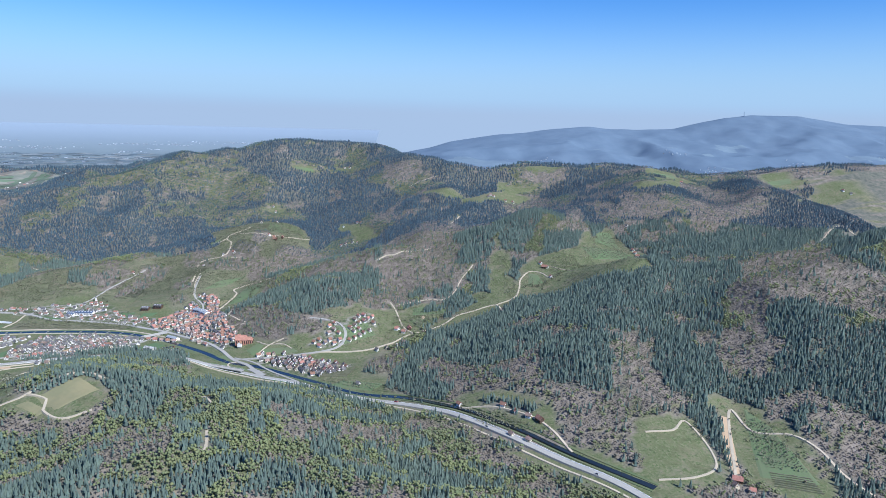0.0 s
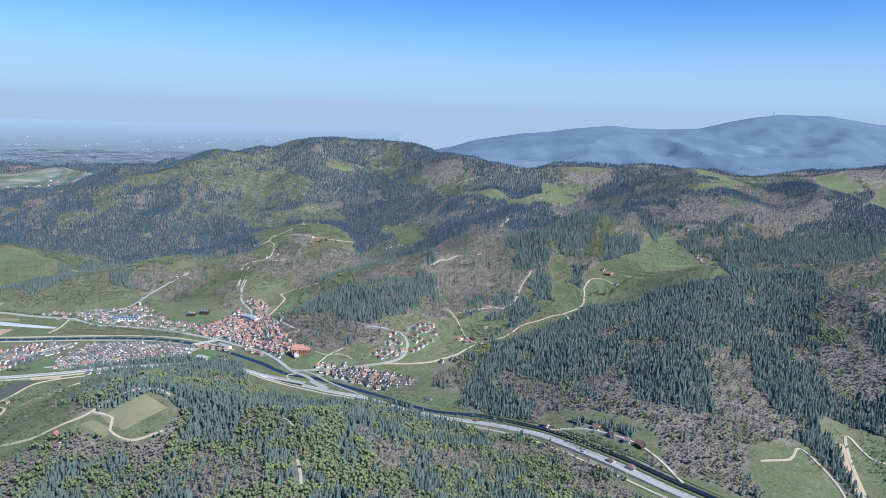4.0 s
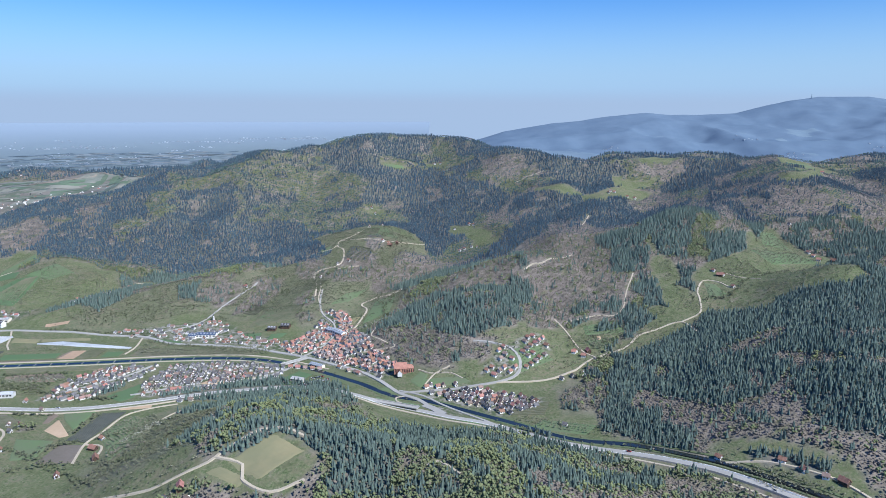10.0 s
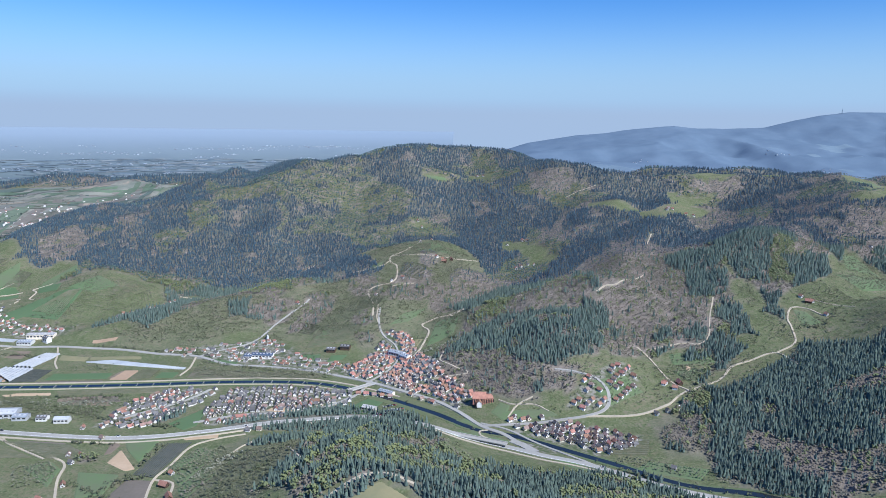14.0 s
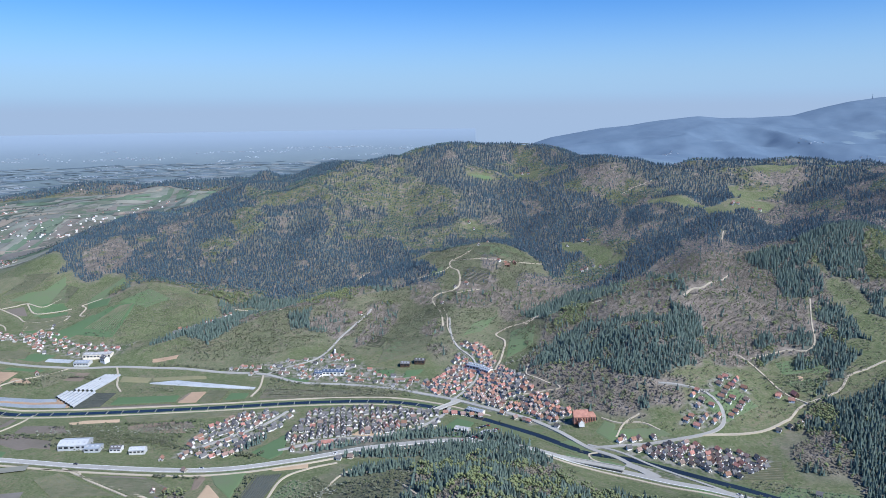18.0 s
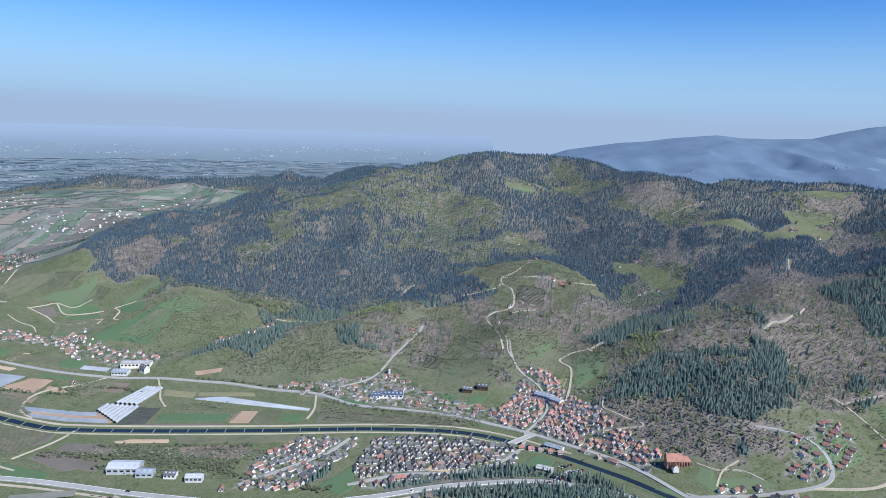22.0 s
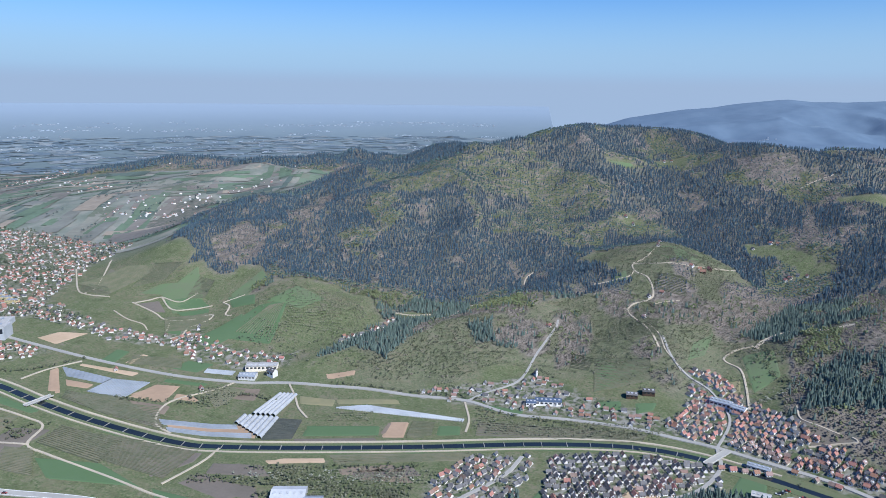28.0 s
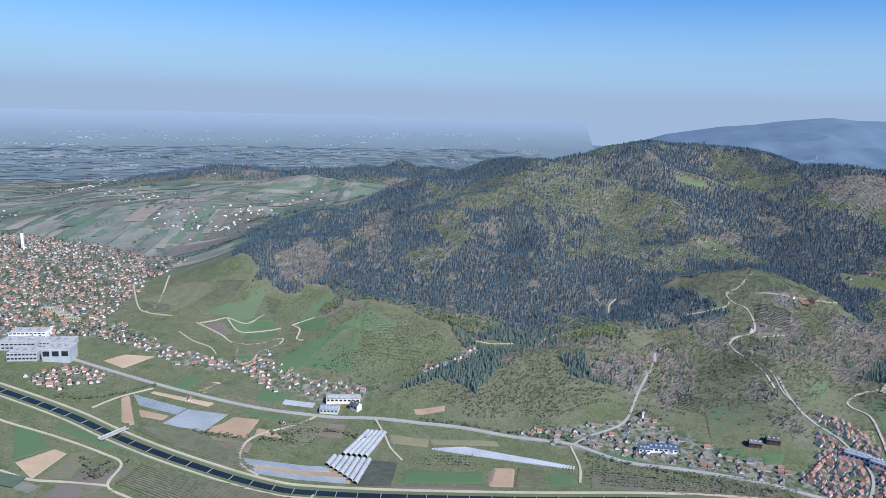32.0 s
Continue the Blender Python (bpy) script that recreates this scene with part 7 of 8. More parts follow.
HOUSES = [
    (house(6.4, 7.4, 3.6, 6.6, white_wall, grey_tile, "white family house with a dark grey tiled gable roof"), "dark"),
    (house(6.8, 8.0, 3.4, 6.2, white_wall, grey_tile, "white house with dark roof and a small dormer", dormer=True), "dark"),
    (house(6.0, 7.0, 3.9, 6.9, cream_wall, grey_tile, "cream house with a dark grey roof"), "dark"),
    (house(6.6, 8.4, 3.6, 6.6, white_wall, red_tile, "white village house with a red tiled roof"), "red"),
    (house(7.0, 9.4, 4.0, 7.4, white_wall, red_tile, "broad white house with red tiles and a timber balcony", balcony=True), "red"),
    (house(6.4, 8.0, 3.4, 6.4, cream_wall, brown_tile, "cream house with brown roof tiles"), "red"),
    (house(6.2, 7.6, 3.8, 6.8, white_wall, orange_tile, "white house with a bright orange tiled roof"), "red"),
    (house(6.8, 8.6, 3.6, 6.6, white_wall, brown_tile, "white house with brown roof tiles and dormer", dormer=True), "brown"),
]
for i, (h, _) in enumerate(HOUSES):
    put(h, -418 + 9 * i, 905 - 1.5 * i, 100)
    tagged(h, group="houses of the valley villages")
rnd = random.Random(5)
MIX = {"new": (0, 0, 1, 2, 0, 7, 3), "village": (3, 4, 5, 6, 7, 0, 1, 7, 2, 0, 5), "east": (0, 1, 0, 7, 3, 5), "hamlet": (3, 4, 6, 7)}
FARTHER = {"village": [], "new": []}
for key, kinds in MIX.items():
    poly, sx, sy, turn, chance = TOWNS[key]
    for x, y in zip(*plots(poly, sx, sy, turn, chance, 0.3 if key == "village" else 0.12)):
        if key in ("village", "new") and y > (950 if key == "village" else 876):
            FARTHER[key].append((x, y, turn + rnd.choice((0, 0, 0, 90)) + rnd.uniform(-9, 9)))
            continue
        if abs(x + 256) < 22 and abs(y - 868) < 14 or (-425 < x < -350 and 880 < y < 912 and key == "new"):
            continue
        t = turn + rnd.choice((0, 0, 0, 90)) + rnd.uniform(-9, 9)
        copy_thing(HOUSES[rnd.choice(kinds)][0], pose(x, y, float(ground(x, y)) + 0.1, 0, 0, t))


def house_stuff(name, places, roofs, label, shrink=1.0):
    """Many far houses as one object: walls and roofs of several tile colours."""
    v0 = np.array([(-.5, -.5, -.3), (.5, -.5, -.3), (.5, .5, -.3), (-.5, .5, -.3), (-.5, -.5, .48), (.5, -.5, .48), (.5, .5, .48), (-.5, .5, .48), (0, -.5, 1), (0, .5, 1)], float)
    walls = np.array([(0, 1, 5), (0, 5, 4), (1, 2, 6), (1, 6, 5), (2, 3, 7), (2, 7, 6), (3, 0, 4), (3, 4, 7), (4, 5, 8), (6, 7, 9)])
    r0 = np.array([(-.58, -.58, .41), (0, -.58, 1.03), (.58, -.58, .41), (-.58, .58, .41), (0, .58, 1.03), (.58, .58, .41)], float)
    roof = np.array([(0, 1, 4), (0, 4, 3), (1, 2, 5), (1, 5, 4)])
    vs, fs, ms, n = [], [], [], 0
    for x, y, turn in places:
        s = np.array([rng.uniform(3.1, 4.3), rng.uniform(3.7, 5.6), rng.uniform(3.0, 4.0)]) * shrink
        c, q = math.cos(radians(turn)), math.sin(radians(turn))
        base = float(ground(x, y))
        for k, (v, f) in enumerate(((v0, walls), (r0, roof))):
            p = v * s
            vs.append(np.c_[p[:, 0] * c - p[:, 1] * q + x, p[:, 0] * q + p[:, 1] * c + y, p[:, 2] + base])
            fs.append(f + n)
            n += len(v)
            ms.append(np.full(len(f), 0 if k == 0 else 1 + rng.integers(0, len(roofs))))
    me = mesh_of(name, np.concatenate(vs), np.concatenate(fs), white_stuff)
    for r in roofs:
        me.materials.append(r)
    me.polygons.foreach_set("material_index", np.concatenate(ms).astype(np.int32))
    return tagged(new(name, me), label, "houses", kind="stuff")


white_stuff = mat("white_render_far", (0.72, 0.69, 0.65), 0.9, vary=0.08, scale=0.3, per="island")
red_stuff = mat("red_tiles_far", (0.335, 0.175, 0.132), 0.8, vary=0.2, scale=0.3, per="island")
brown_stuff = mat("brown_tiles_far", (0.25, 0.168, 0.136), 0.8, vary=0.2, scale=0.3, per="island")
grey_stuff = mat("grey_tiles_far", (0.15, 0.145, 0.145), 0.8, vary=0.2, scale=0.3, per="island")
house_stuff("houses", FARTHER["village"], [red_stuff, brown_stuff, red_stuff, grey_stuff], "crowded white village houses with red, brown and grey roofs")
house_stuff("houses", FARTHER["new"], [grey_stuff, brown_stuff, grey_stuff], "rows of white new houses with dark roofs beside the river")
for key, roofs, label in (("row", [red_stuff, grey_stuff, grey_stuff, brown_stuff], "rows of terraced houses with red and grey roofs"),
                          ("village_west", [red_stuff, brown_stuff, grey_stuff], "white village houses with red and brown roofs along the road"),
                          ("hill_village", [red_stuff, brown_stuff, red_stuff], "hillside village houses with red roofs"),
                          ("back_hamlet", [red_stuff, brown_stuff, grey_stuff], "small hamlet of white houses below the forest"),
                          ("lane_village", [red_stuff, brown_stuff, grey_stuff], "village houses along a lane below the vineyards"),
                          ("town", [red_stuff, brown_stuff, red_stuff, red_stuff, grey_stuff], "crowded red-roofed town on the edge of the plain"),
                          ("town_row", [red_stuff, red_stuff, brown_stuff], "rows of red-roofed houses beside the factory"),
                          ("town_edge", [red_stuff, brown_stuff, grey_stuff], "houses at the edge of the town")):
    poly, sx, sy, turn, chance = TOWNS[key]
    xs, ys = plots(poly, sx, sy, turn, chance, 0.25)
    house_stuff("houses", [(x, y, turn + rnd.choice((0, 90)) + rnd.uniform(-14, 14)) for x, y in zip(xs, ys)], roofs, label, 1.05 if key == "town" else 1.0)
PLAIN_VILLAGES = [(-2160, 2700, 60), (-1575, 2278, 40), (-2120, 2590, 50), (-1911, 2200, 50), (-1579, 1909, 50), (-1279, 1697, 36), (-1386, 1715, 36), (-1264, 1770, 22), (-1192, 1810, 16), (-1147, 1897, 16), (-1185, 2147, 14), (-1705, 2040, 34), (-1933, 2134, 24), (-1316, 1690, 20), (-1850, 1760, 40), (-2000, 2450, 40)]
house_stuff("houses", [(x + rng.normal(0, 26), y + rng.normal(0, 24 + n * 0.4), rng.uniform(0, 180)) for x, y, n in PLAIN_VILLAGES for _ in range(n * 2 // 3)],
            [red_stuff, brown_stuff, brown_stuff, white_stuff], "small pale villages scattered over the plain", 0.85)
GARDEN_TREES = [broadleaf_shape(2, seed=s + 160, spread=0.2, big=0.25, trunk=False) for s in range(8)]
garden_mat = mat("garden_leaves", (0.075, 0.098, 0.06), 0.95, scale=0.05, fine=0.6, per="island", second=(0.11, 0.12, 0.08))
gx, gy = [], []
for poly, sx, sy, turn, chance in TOWNS.values():
    a, b = plots(poly, sx * 0.75, sy * 0.75, turn + 20, 0.85 if sx > 9 else 0.6, 0.5)
    gx.append(a), gy.append(b)
gx, gy = np.concatenate(gx), np.concatenate(gy)
scatter("garden_trees", GARDEN_TREES, gx, gy, np.where(gx < -1100, 5.4, 3.0), garden_mat, "green garden trees between the houses", "trees", wide=(0.9, 1.4))


# ---------------------------------------------------------------- landmark buildings
sandstone = mat("red_sandstone", (0.42, 0.22, 0.16), 0.9, vary=0.2, scale=0.3, fine=2.0)
sheet_white = mat("pale_sheet_metal", (0.5, 0.51, 0.52), 0.5, vary=0.12, scale=0.1, spec=0.4)
sheet_grey = mat("grey_sheet_metal", (0.3, 0.33, 0.37), 0.5, vary=0.15, scale=0.1, spec=0.4)
blue_roof = mat("blue_sheet_roof", (0.08, 0.11, 0.17), 0.5, vary=0.15, scale=0.1, spec=0.4)
film_mat = mat("tunnel_film", (0.43, 0.44, 0.44), 0.4, vary=0.12, scale=0.08, spec=0.5)
steel = mat("galvanised_steel", (0.4, 0.42, 0.44), 0.45, metal=0.6, scale=0.3)
flat_gravel = mat("flat_roof_gravel", (0.42, 0.41, 0.39), 0.95, scale=0.2)
yellow_wall = mat("yellow_render", (0.66, 0.55, 0.3), 0.9, vary=0.1, scale=0.3)


def church(x, y, turn):
    """The sandstone church: nave, lower choir, buttresses, tall windows, ridge turret and a red-roofed annexe."""
    ob = tagged(new("church"), "large red sandstone church with tall windows and a steep red roof", "church")
    nave = part("nave_wall", gable_body(11, 18, 8.5, 15.5), sandstone, ob)
    nave.matrix_basis = pose(-3, 0, 0, 0, 0, 90)
    roof = part("nave_roof", gable_roof(11, 18, 8.5, 15.5, 0.6, 0.35), orange_tile, ob)
    roof.matrix_basis = pose(-3, 0, 0, 0, 0, 90)
    part("choir_wall", box(6, 16, -4.2, 4.2, -1, 8.2), sandstone, ob)
    part("choir_roof", solid([(6, -4.8, 8), (16.6, -4.8, 8), (16.6, 4.8, 8), (6, 4.8, 8), (6, 0, 13), (13, 0, 13)], [(0, 1, 5, 4), (1, 2, 5), (2, 3, 4, 5), (3, 0, 4), (0, 3, 2, 1)]), orange_tile, ob)
    for k in range(9):
        bx = -11.4 + 3.3 * k
        depth = 5.5 if bx < 6 else 4.2
        for s in (-1, 1):
            part("buttress", box(bx - 0.35, bx + 0.35, min(s * depth, s * (depth + 1.1)), max(s * depth, s * (depth + 1.1)), -1, 6.6, 0.08), sandstone, ob)
            part("window", box(bx + 1.1, bx + 2.2, min(s * (depth - 0.05), s * (depth + 0.06)), max(s * (depth - 0.05), s * (depth + 0.06)), 2.2, 6.8, 0.03), window_glass, ob)
    turret = part("ridge_turret", box(-10.6, -9.4, -0.6, 0.6, 14.5, 18.5, 0.05), grey_tile, ob, "slate-clad ridge turret")
    part("spire", solid([(-10.8, -0.8, 18.4), (-9.2, -0.8, 18.4), (-9.2, 0.8, 18.4), (-10.8, 0.8, 18.4), (-10, 0, 23)], [(0, 1, 4), (1, 2, 4), (2, 3, 4), (3, 0, 4), (3, 2, 1, 0)]), grey_tile, turret)
    annexe = part("annexe_wall", gable_body(6.5, 7, 4.5, 7.8), white_wall, ob)
    annexe.matrix_basis = pose(-3.5, -10.2, 0, 0, 0, 0)
    annexe_roof = part("annexe_roof", gable_roof(6.5, 7, 4.5, 7.8), orange_tile, ob)
    annexe_roof.matrix_basis = pose(-3.5, -10.2, 0)
    return put(ob, x, y, turn)


church(-256, 868, 4).scale = (0.76, 0.76, 0.76)


def chapel(x, y, turn, tall=9.0):
    ob = tagged(new("chapel"), "small white chapel with a slim tower and dark spire", "chapel")
    part("wall", gable_body(4.2, 6.5, 3.4, 5.8), white_wall, ob)
    part("roof", gable_roof(4.2, 6.5, 3.4, 5.8), brown_tile, ob)
    tower = part("tower", box(-1.3, 1.3, -5.6, -3.0, -1, tall, 0.05), white_wall, ob)
    part("spire", solid([(-1.5, -5.8, tall), (1.5, -5.8, tall), (1.5, -2.8, tall), (-1.5, -2.8, tall), (0, -4.3, tall + 4.5)], [(0, 1, 4), (1, 2, 4), (2, 3, 4), (3, 0, 4), (3, 2, 1, 0)]), grey_tile, tower)
    for z in (3.5, 6.2):
        part("window", box(-0.35, 0.35, -5.66, -5.55, z, z + 1.0, 0.03), window_glass, tower)
    return put(ob, x, y, turn)


chapel(-543, 1068, 20).scale = (0.75, 0.75, 0.75)
town_church = chapel(-1560, 1500, 30, 22)
town_church.scale = (1.6, 1.6, 1.35)
tagged(town_church, "tall pale church tower above the town's roofs", "church")


def hall(x, y, turn, w, l, e, r, wall_m, roof_m, label, bays=5, category="hall", name="hall"):
    """A long commercial building: walls, low gabled roof, gates and a row of roof lights."""
    ob = tagged(new(name), label, category)
    part("wall", gable_body(w, l, e, r), wall_m, ob)
    roof = part("roof", gable_roof(w, l, e, r, 0.3, 0.3), roof_m, ob)
    for k in range(bays):
        y0 = -l / 2 + l * (k + 0.5) / bays
        part("gate", box(w / 2 - 0.04, w / 2 + 0.07, y0 - l / bays * 0.3, y0 + l / bays * 0.3, 0, e * 0.7, 0.03), sheet_grey, ob)
        part("window", box(-w / 2 - 0.07, -w / 2 + 0.04, y0 - l / bays * 0.32, y0 + l / bays * 0.32, e * 0.45, e * 0.8, 0.03), window_glass, ob)
        part("roof_light", box(-w * 0.3, -w * 0.12, y0 - 0.9, y0 + 0.9, e + (r - e) * 0.62, e + (r - e) * 0.62 + 0.7, 0.05), sheet_white, roof)
    return put(ob, x, y, turn)


hall(-733, 812, 98, 16, 26, 5.0, 7.0, sheet_white, sheet_white, "large pale sheet-metal farm hall beside the bypass road")
hall(-712, 806, 98, 10, 14, 4.0, 5.6, sheet_white, sheet_grey, "smaller grey-roofed hall beside the large one", 3)
hall(-668, 803, 98, 8, 14, 4.2, 5.6, white_wall, sheet_white, "long white workshop building by the road", 4)
hall(-690, 806, 95, 8, 10, 3.6, 5.2, white_wall, grey_tile, "grey-roofed workshop with dark solar panels", 3)
hall(-531, 1008, 92, 10, 26, 4.5, 6.2, white_wall, blue_roof, "long workshop hall with a blue sheet roof", 6)
hall(-548, 1004, 92, 9, 10, 4.2, 5.8, white_wall, blue_roof, "short hall with a blue sheet roof", 3)
hall(-447, 1024, 85, 8, 11, 3.6, 5.4, wood_dark, grey_tile, "dark timber barn below the vineyard", 3, "barn", "barn")
hall(-430, 1029, 85, 8, 12, 3.8, 5.8, wood_dark, grey_tile, "dark barn with solar roof below the vineyard", 3, "barn", "barn")
hall(-362, 1016, 60, 10, 20, 5.0, 7.0, white_wall, sheet_grey, "grey-roofed workshop hall at the village's end", 5)
hall(-350, 1000, 50, 9, 14, 5.0, 7.0, white_wall, sheet_grey, "grey workshop building in the village", 4)
hall(-360, 903, 62, 7, 18, 3.6, 5.2, cream_wall, sheet_grey, "long low station building beside the river", 5)
hall(-372, 858, 70, 8, 14, 3.4, 4.8, concrete, flat_gravel, "low flat-roofed sports building beside the pitch", 4)
hall(-842, 1045, 100, 11, 34, 5.5, 6.2, cream_wall, flat_gravel, "long pale guest house with a flat gravel roof", 8, "hotel", "hotel")
hall(-850, 1024, 95, 12, 18, 4.0, 5.6, white_wall, sheet_grey, "showroom hall with grey roofs at the roadside", 5)
hall(-825, 1030, 60, 7, 10, 6.0, 9.0, white_wall, grey_tile, "tall white gabled house beside the guest house", 2, "house", "house")


def block(x, y, turn, w, l, h, wall_m, label, rows_=3, cols=6, name="factory_building", category="factory"):
    """A flat-roofed factory block with window bands, parapet and roof plant."""
    ob = tagged(new(name), label, category)
    part("wall", box(-w / 2, w / 2, -l / 2, l / 2, -1.5, h, 0.1), wall_m, ob)
    roof = part("roof", box(-w / 2 + 0.5, w / 2 - 0.5, -l / 2 + 0.5, l / 2 - 0.5, h, h + 0.15), flat_gravel, ob)
    for k in range(3):
        part("roof_plant", box(-w * 0.3 + k * w * 0.25, -w * 0.3 + k * w * 0.25 + 2.5, -1.5, 1.5, h + 0.1, h + 1.8, 0.1), sheet_grey, roof)
    for r in range(rows_):
        z = h * (r + 0.45) / rows_
        for c in range(cols):
            u = -w / 2 + w * (c + 0.5) / cols
            part("window", box(u - w / cols * 0.36, u + w / cols * 0.36, -l / 2 - 0.06, -l / 2 + 0.05, z, z + h / rows_ * 0.4, 0.03), window_glass, ob)
    return put(ob, x, y, turn)


block(-1153, 1040, 15, 28, 22, 14, sheet_white, "tall pale blue-grey factory block with dark windows", 1, 3)
block(-1185, 1030, 15, 30, 20, 9, sheet_white, "wide white factory hall with roof plant", 2, 8)
block(-1215, 1060, 15, 40, 24, 8, sheet_white, "long white factory building", 2, 9)
block(-1180, 1075, 15, 34, 22, 6, sheet_white, "low factory wing beside the tall block", 2, 8)
block(-1230, 1095, 15, 40, 20, 7, white_wall, "long white factory building at the back", 2, 9)
block(-1250, 1035, 15, 26, 20, 10, sheet_white, "pale factory block at the town's edge", 2, 5)
APARTMENTS = [(-1277, 1187), (-1257, 1175), (-1237, 1165), (-1220, 1155)]
for k in range(4):
    block(APARTMENTS[k][0], APARTMENTS[k][1], 10, 17, 5, 5, yellow_wall, "long yellow apartment block", 3, 8, "apartment_block", "apartments")

# walk-in plastic tunnels
def tunnel(x0, y0, x1, y1, wide, tall):
    """One plastic tunnel: an arched film skin with thickness and steel hoops."""
    l = math.hypot(x1 - x0, y1 - y0)
    ob = tagged(new("plastic_tunnel"), "long walk-in tunnel of white plastic film on hoops", "greenhouse", "plastic tunnels in the fields")
    n = 8
    prof = [(wide / 2 * math.cos(math.pi * i / n), tall * math.sin(math.pi * i / n)) for i in range(n + 1)]
    inner = [(a * 0.97, b * 0.96) for a, b in prof]
    v = [(a, y, b) for y in (-l / 2, l / 2) for a, b in prof + inner]
    m = n + 1
    f = [(i, i + 1, 2 * m + i + 1, 2 * m + i) for i in range(n)] + [(m + i, 3 * m + i, 3 * m + i + 1, m + i + 1) for i in range(n)]
    f += [(i, m + i, m + i + 1, i + 1) for i in range(n)] + [(2 * m + i, 2 * m + i + 1, 3 * m + i + 1, 3 * m + i) for i in range(n)]
    part("film", solid(v, f), film_mat, ob)
    for k in range(5):
        y = -l / 2 + l * k / 4
        hv = [(a * s, y + d, b * s) for d in (-0.1, 0.1) for s in (1.0, 1.03) for a, b in prof]
        hf = [(i, i + 1, m + i + 1, m + i) for i in range(n)] + [(2 * m + i, 3 * m + i, 3 * m + i + 1, 2 * m + i + 1) for i in range(n)] + [(m + i, m + i + 1, 3 * m + i + 1, 3 * m + i) for i in range(n)]
        part("hoop", solid(hv, hf), steel, ob)
    ob.matrix_world = pose((x0 + x1) / 2, (y0 + y1) / 2, float(ground((x0 + x1) / 2, (y0 + y1) / 2)) + 0.2, 0, 0, math.degrees(math.atan2(y1 - y0, x1 - x0)) - 90)


for k in range(5):
    tunnel(-813 + 4.9 * k, 944, -803 + 4.0 * k, 993, 4.4, 2.6)
for k in range(7):
    tunnel(-822 + 5.2 * k, 924 - 4.0 * k, -822 + 5.2 * k + 2, 941, 4.8, 2.6)

# farmsteads: a farmhouse with its barn
barn_red = house(8.5, 13, 4.0, 8.2, wood_dark, red_tile, "large timber barn with a red tiled roof", "barn", "barn")
put(barn_red, -319, 1300, 70)
FARMS = [(-350, 1450, 20, 4), (-332, 1310, 40, 3), (-322, 1306, 80, 6), (-381, 1248, 60, 3), (-398, 1242, 20, 0), (-413, 1181, 30, 7), (-527, 1165, 70, 4), (-377, 1550, 10, 4), (146, 1064, 30, 3), (306, 1126, 40, 6), (306, 1141, 20, 4), (-62, 898, 70, 6), (318, 1237, 20, 0), (433, 1396, 30, 0), (508, 1542, 60, 4), (849, 1522, 20, 4), (859, 1508, 70, 0),
         (-365, 1382, 10, 4), (-180, 1345, 60, 0), (-200, 1332, 20, 3), (-516, 708, 60, 6), (-621, 734, 20, 7), (-611, 721, 70, 0), (-610, 734, 40, 3), (-596, 684, 30, 3), (-601, 660, 70, 4),
         (-517, 638, 30, 4), (-388, 553, 60, 0), (-370, 548, 70, 7), (17, 647, 40, 3), (58, 628, 50, 4), (68, 615, 20, 6), (79, 604, 60, 7), (62, 583, 40, 5), (76, 572, 50, 5),
         (154, 1050, 30, 6), (155, 1013, 20, 3), (306, 1109, 60, 4), (228, 506, 20, 5), (238, 498, 70, 6),
         (-60, 900, 40, 6), (-52, 890, 70, 4), (-59, 850, 30, 7), (-82, 842, 50, 0), (-49, 859, 70, 5), (-70, 846, 20, 2), (-92, 737, 60, 0), (-272, 1878, 20, 4), (-258, 1872, 60, 3), (-184, 1452, 30, 4), (-176, 1446, 70, 3), (-192, 1339, 40, 3), (-170, 1338, 10, 6), (89, 1517, 20, 4), (101, 1523, 60, 3), (95, 1530, 80, 7), (-387, 1570, 30, 4),
         (143, 1530, 30, 4), (126, 1520, 70, 3), (-212, 1445, 20, 0), (-985, 1000, 30, 6), (-884, 985, 40, 4), (-610, 770, 60, 5), (-480, 797, 80, 0), (-470, 800, 80, 5), (-640, 790, 10, 3)]
for x, y, t, k in FARMS:
    copy_thing(HOUSES[k][0], pose(x, y, float(ground(x, y)) + 0.1, 0, 0, t))
for x, y, t in ((-308, 1312, 10), (-513, 687, 70), (-499, 665, 30), (150, 1050, 60), (322, 1100, 40), (232, 512, 70), (88, 596, 30), (-380, 560, 20), (-45, 900, 10)):
    copy_thing(barn_red, pose(x, y, float(ground(x, y)) + 0.1, 0, 0, t))


# bridges
def bridge(a, b, wide, deck, label):
    """A road bridge: deck, two parapets and piers."""
    ob = tagged(new("bridge"), label, "bridge")
    l = math.hypot(b[0] - a[0], b[1] - a[1])
    part("deck", box(-wide / 2, wide / 2, -l / 2, l / 2, deck - 0.6, deck, 0.05), asphalt, ob)
    for s in (-1, 1):
        part("parapet", box(s * wide / 2 - 0.25, s * wide / 2 + 0.25, -l / 2, l / 2, deck, deck + 0.9, 0.05), concrete, ob)
        part("pier", box(-wide * 0.4, wide * 0.4, s * l * 0.28 - 0.5, s * l * 0.28 + 0.5, -1, deck - 0.6, 0.1), concrete, ob)
    x, y = (a[0] + b[0]) / 2, (a[1] + b[1]) / 2
    ob.matrix_world = pose(x, y, float(ground(x, y)), 0, 0, math.degrees(math.atan2(b[1] - a[1], b[0] - a[0])) - 90)


bridge((-285, 800), (-232, 781), 6.6, 2.2, "long concrete road bridge of the bypass")
bridge((-402, 905), (-378, 930), 6, 1.9, "concrete village bridge over the river")
bridge((-1015, 900), (-1005, 925), 5, 1.9, "small concrete bridge over the river")
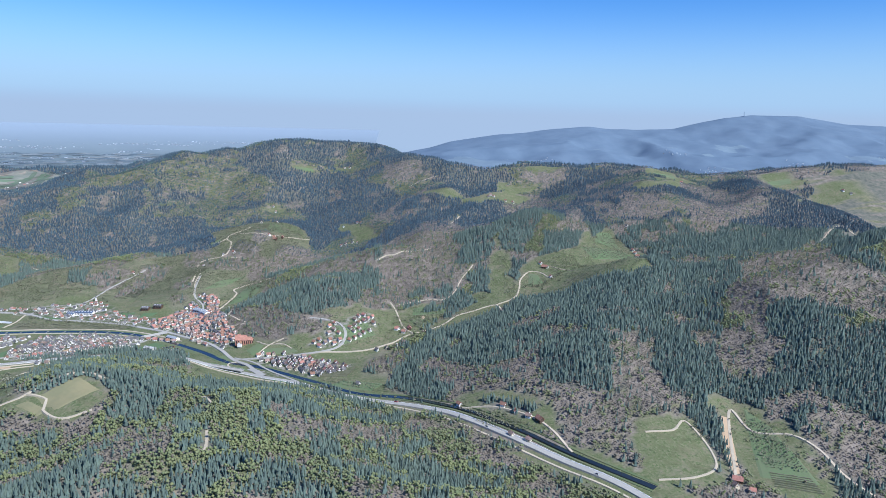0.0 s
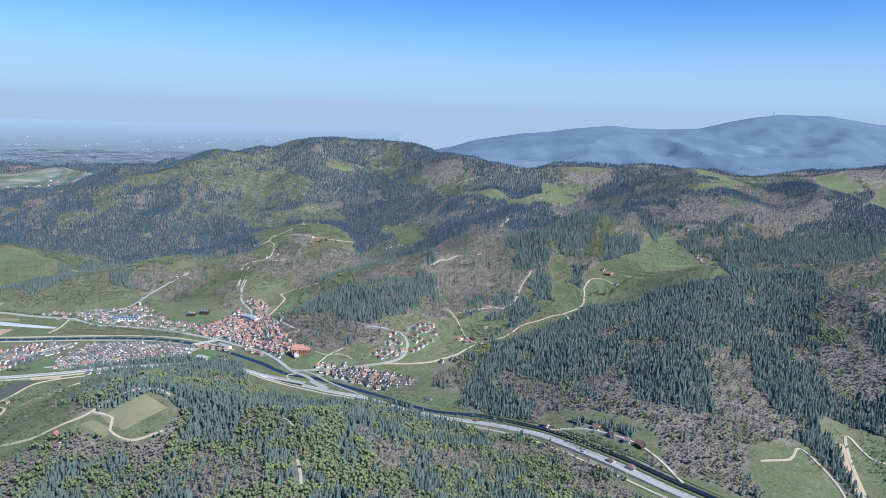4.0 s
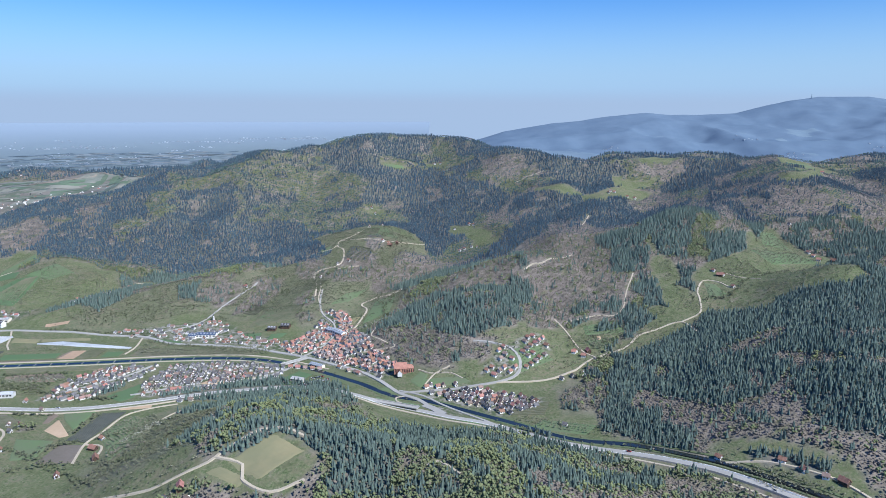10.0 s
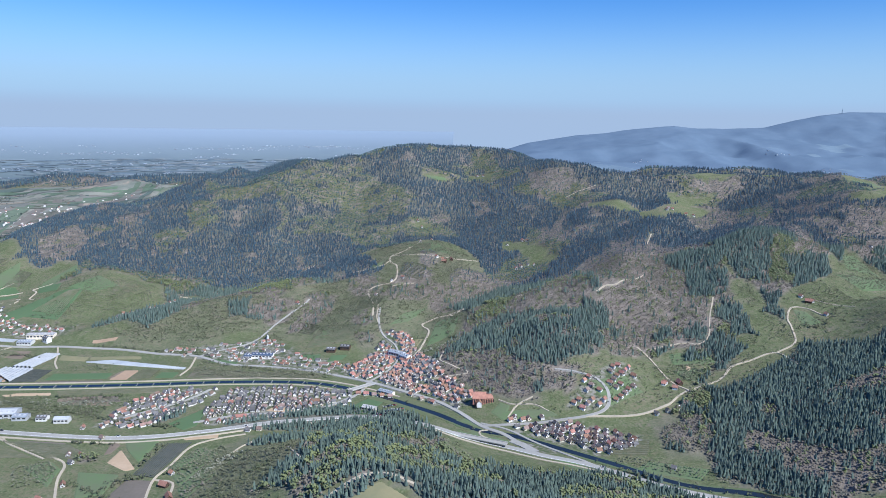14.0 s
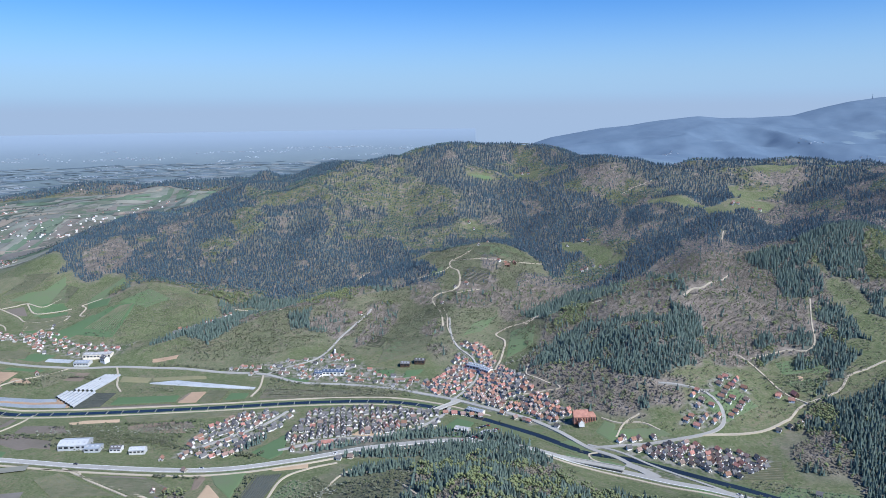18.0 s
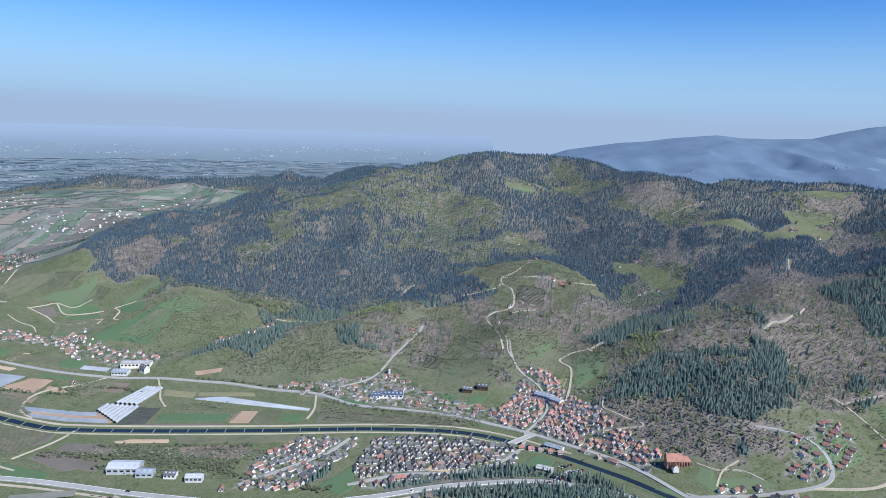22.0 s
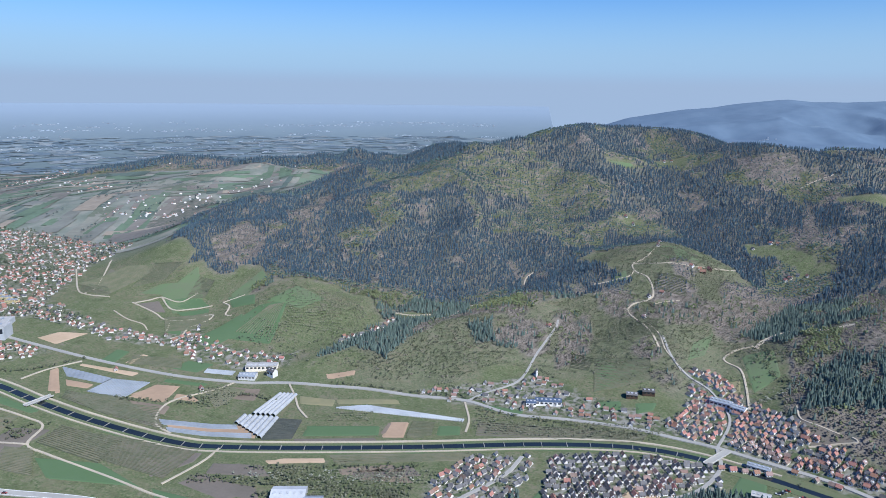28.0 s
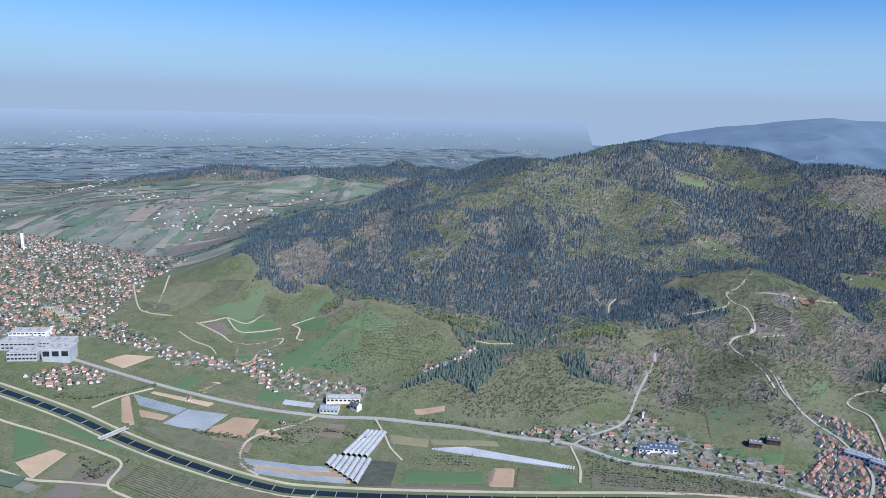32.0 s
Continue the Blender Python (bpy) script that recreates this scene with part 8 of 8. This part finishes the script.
# cars on the car park and the roads
paint = [mat("car_paint_" + n, c, 0.3, vary=0.05, spec=0.5) for n, c in (("white", (0.7, 0.7, 0.7)), ("dark", (0.04, 0.04, 0.05)), ("silver", (0.35, 0.36, 0.38)), ("red", (0.35, 0.05, 0.04)))]
tyre = mat("tyre_rubber", (0.03, 0.03, 0.03), 0.9)


def car(colour, label):
    ob = tagged(new("car"), label, "car", "cars on roads and parking places")
    body = part("body", box(-0.8, 0.8, -2.0, 2.0, 0.3, 0.85, 0.12), colour, ob)
    part("cabin", solid([(-0.72, -1.3, 0.84), (0.72, -1.3, 0.84), (0.72, 0.9, 0.84), (-0.72, 0.9, 0.84), (-0.58, -0.9, 1.35), (0.58, -0.9, 1.35), (0.58, 0.4, 1.35), (-0.58, 0.4, 1.35)],
                        [(0, 1, 5, 4), (1, 2, 6, 5), (2, 3, 7, 6), (3, 0, 4, 7), (4, 5, 6, 7), (3, 2, 1, 0)]), window_glass, body, "dark glazed cabin")
    for sx in (-0.75, 0.75):
        for sy in (-1.25, 1.25):
            bm = bmesh.new()
            bmesh.ops.create_cone(bm, cap_ends=True, segments=10, radius1=0.32, radius2=0.32, depth=0.2, matrix=pose(sx, sy, 0.32, 0, 90, 0))
            part("wheel", bm, tyre, ob)
    return ob


CARS = [car(m, n) for m, n in zip(paint, ("white car on the grey asphalt", "black car on the grey asphalt", "silver car on the grey asphalt", "red car on the grey asphalt"))]
for i, c in enumerate(CARS):
    c.matrix_world = pose(-357 + 3.2 * i, 866 + 2.0 * i, float(ground(-357 + 3.2 * i, 866 + 2.0 * i)) + 0.3, 0, 0, 60)
for row in range(3):
    for i in range(9):
        x, y = -366 + 2.7 * i + 3 * row, 846 + 1.6 * i + 6 * row - 8
        if rnd.random() < 0.75:
            copy_thing(rnd.choice(CARS), pose(x, y, float(ground(x, y)) + 0.3, 0, 0, 60))
lane = curve_through(BYPASS, 5.0)
for i in range(60, len(lane) - 20, 23):
    a, b = lane[i], lane[i + 1]
    d = (b - a) / np.linalg.norm(b - a)
    q = a + np.array([-d[1], d[0]]) * 2.0 * rnd.choice((-1, 1))
    copy_thing(rnd.choice(CARS), pose(q[0], q[1], float(ground(q[0], q[1])) + 0.75, 0, 0, math.degrees(math.atan2(d[1], d[0])) - 90))
drape("pavement", [(-372, 842), (-350, 868), (-338, 862), (-358, 836)], asphalt, "grey asphalt car park beside the pitch", 0.25, "car park")
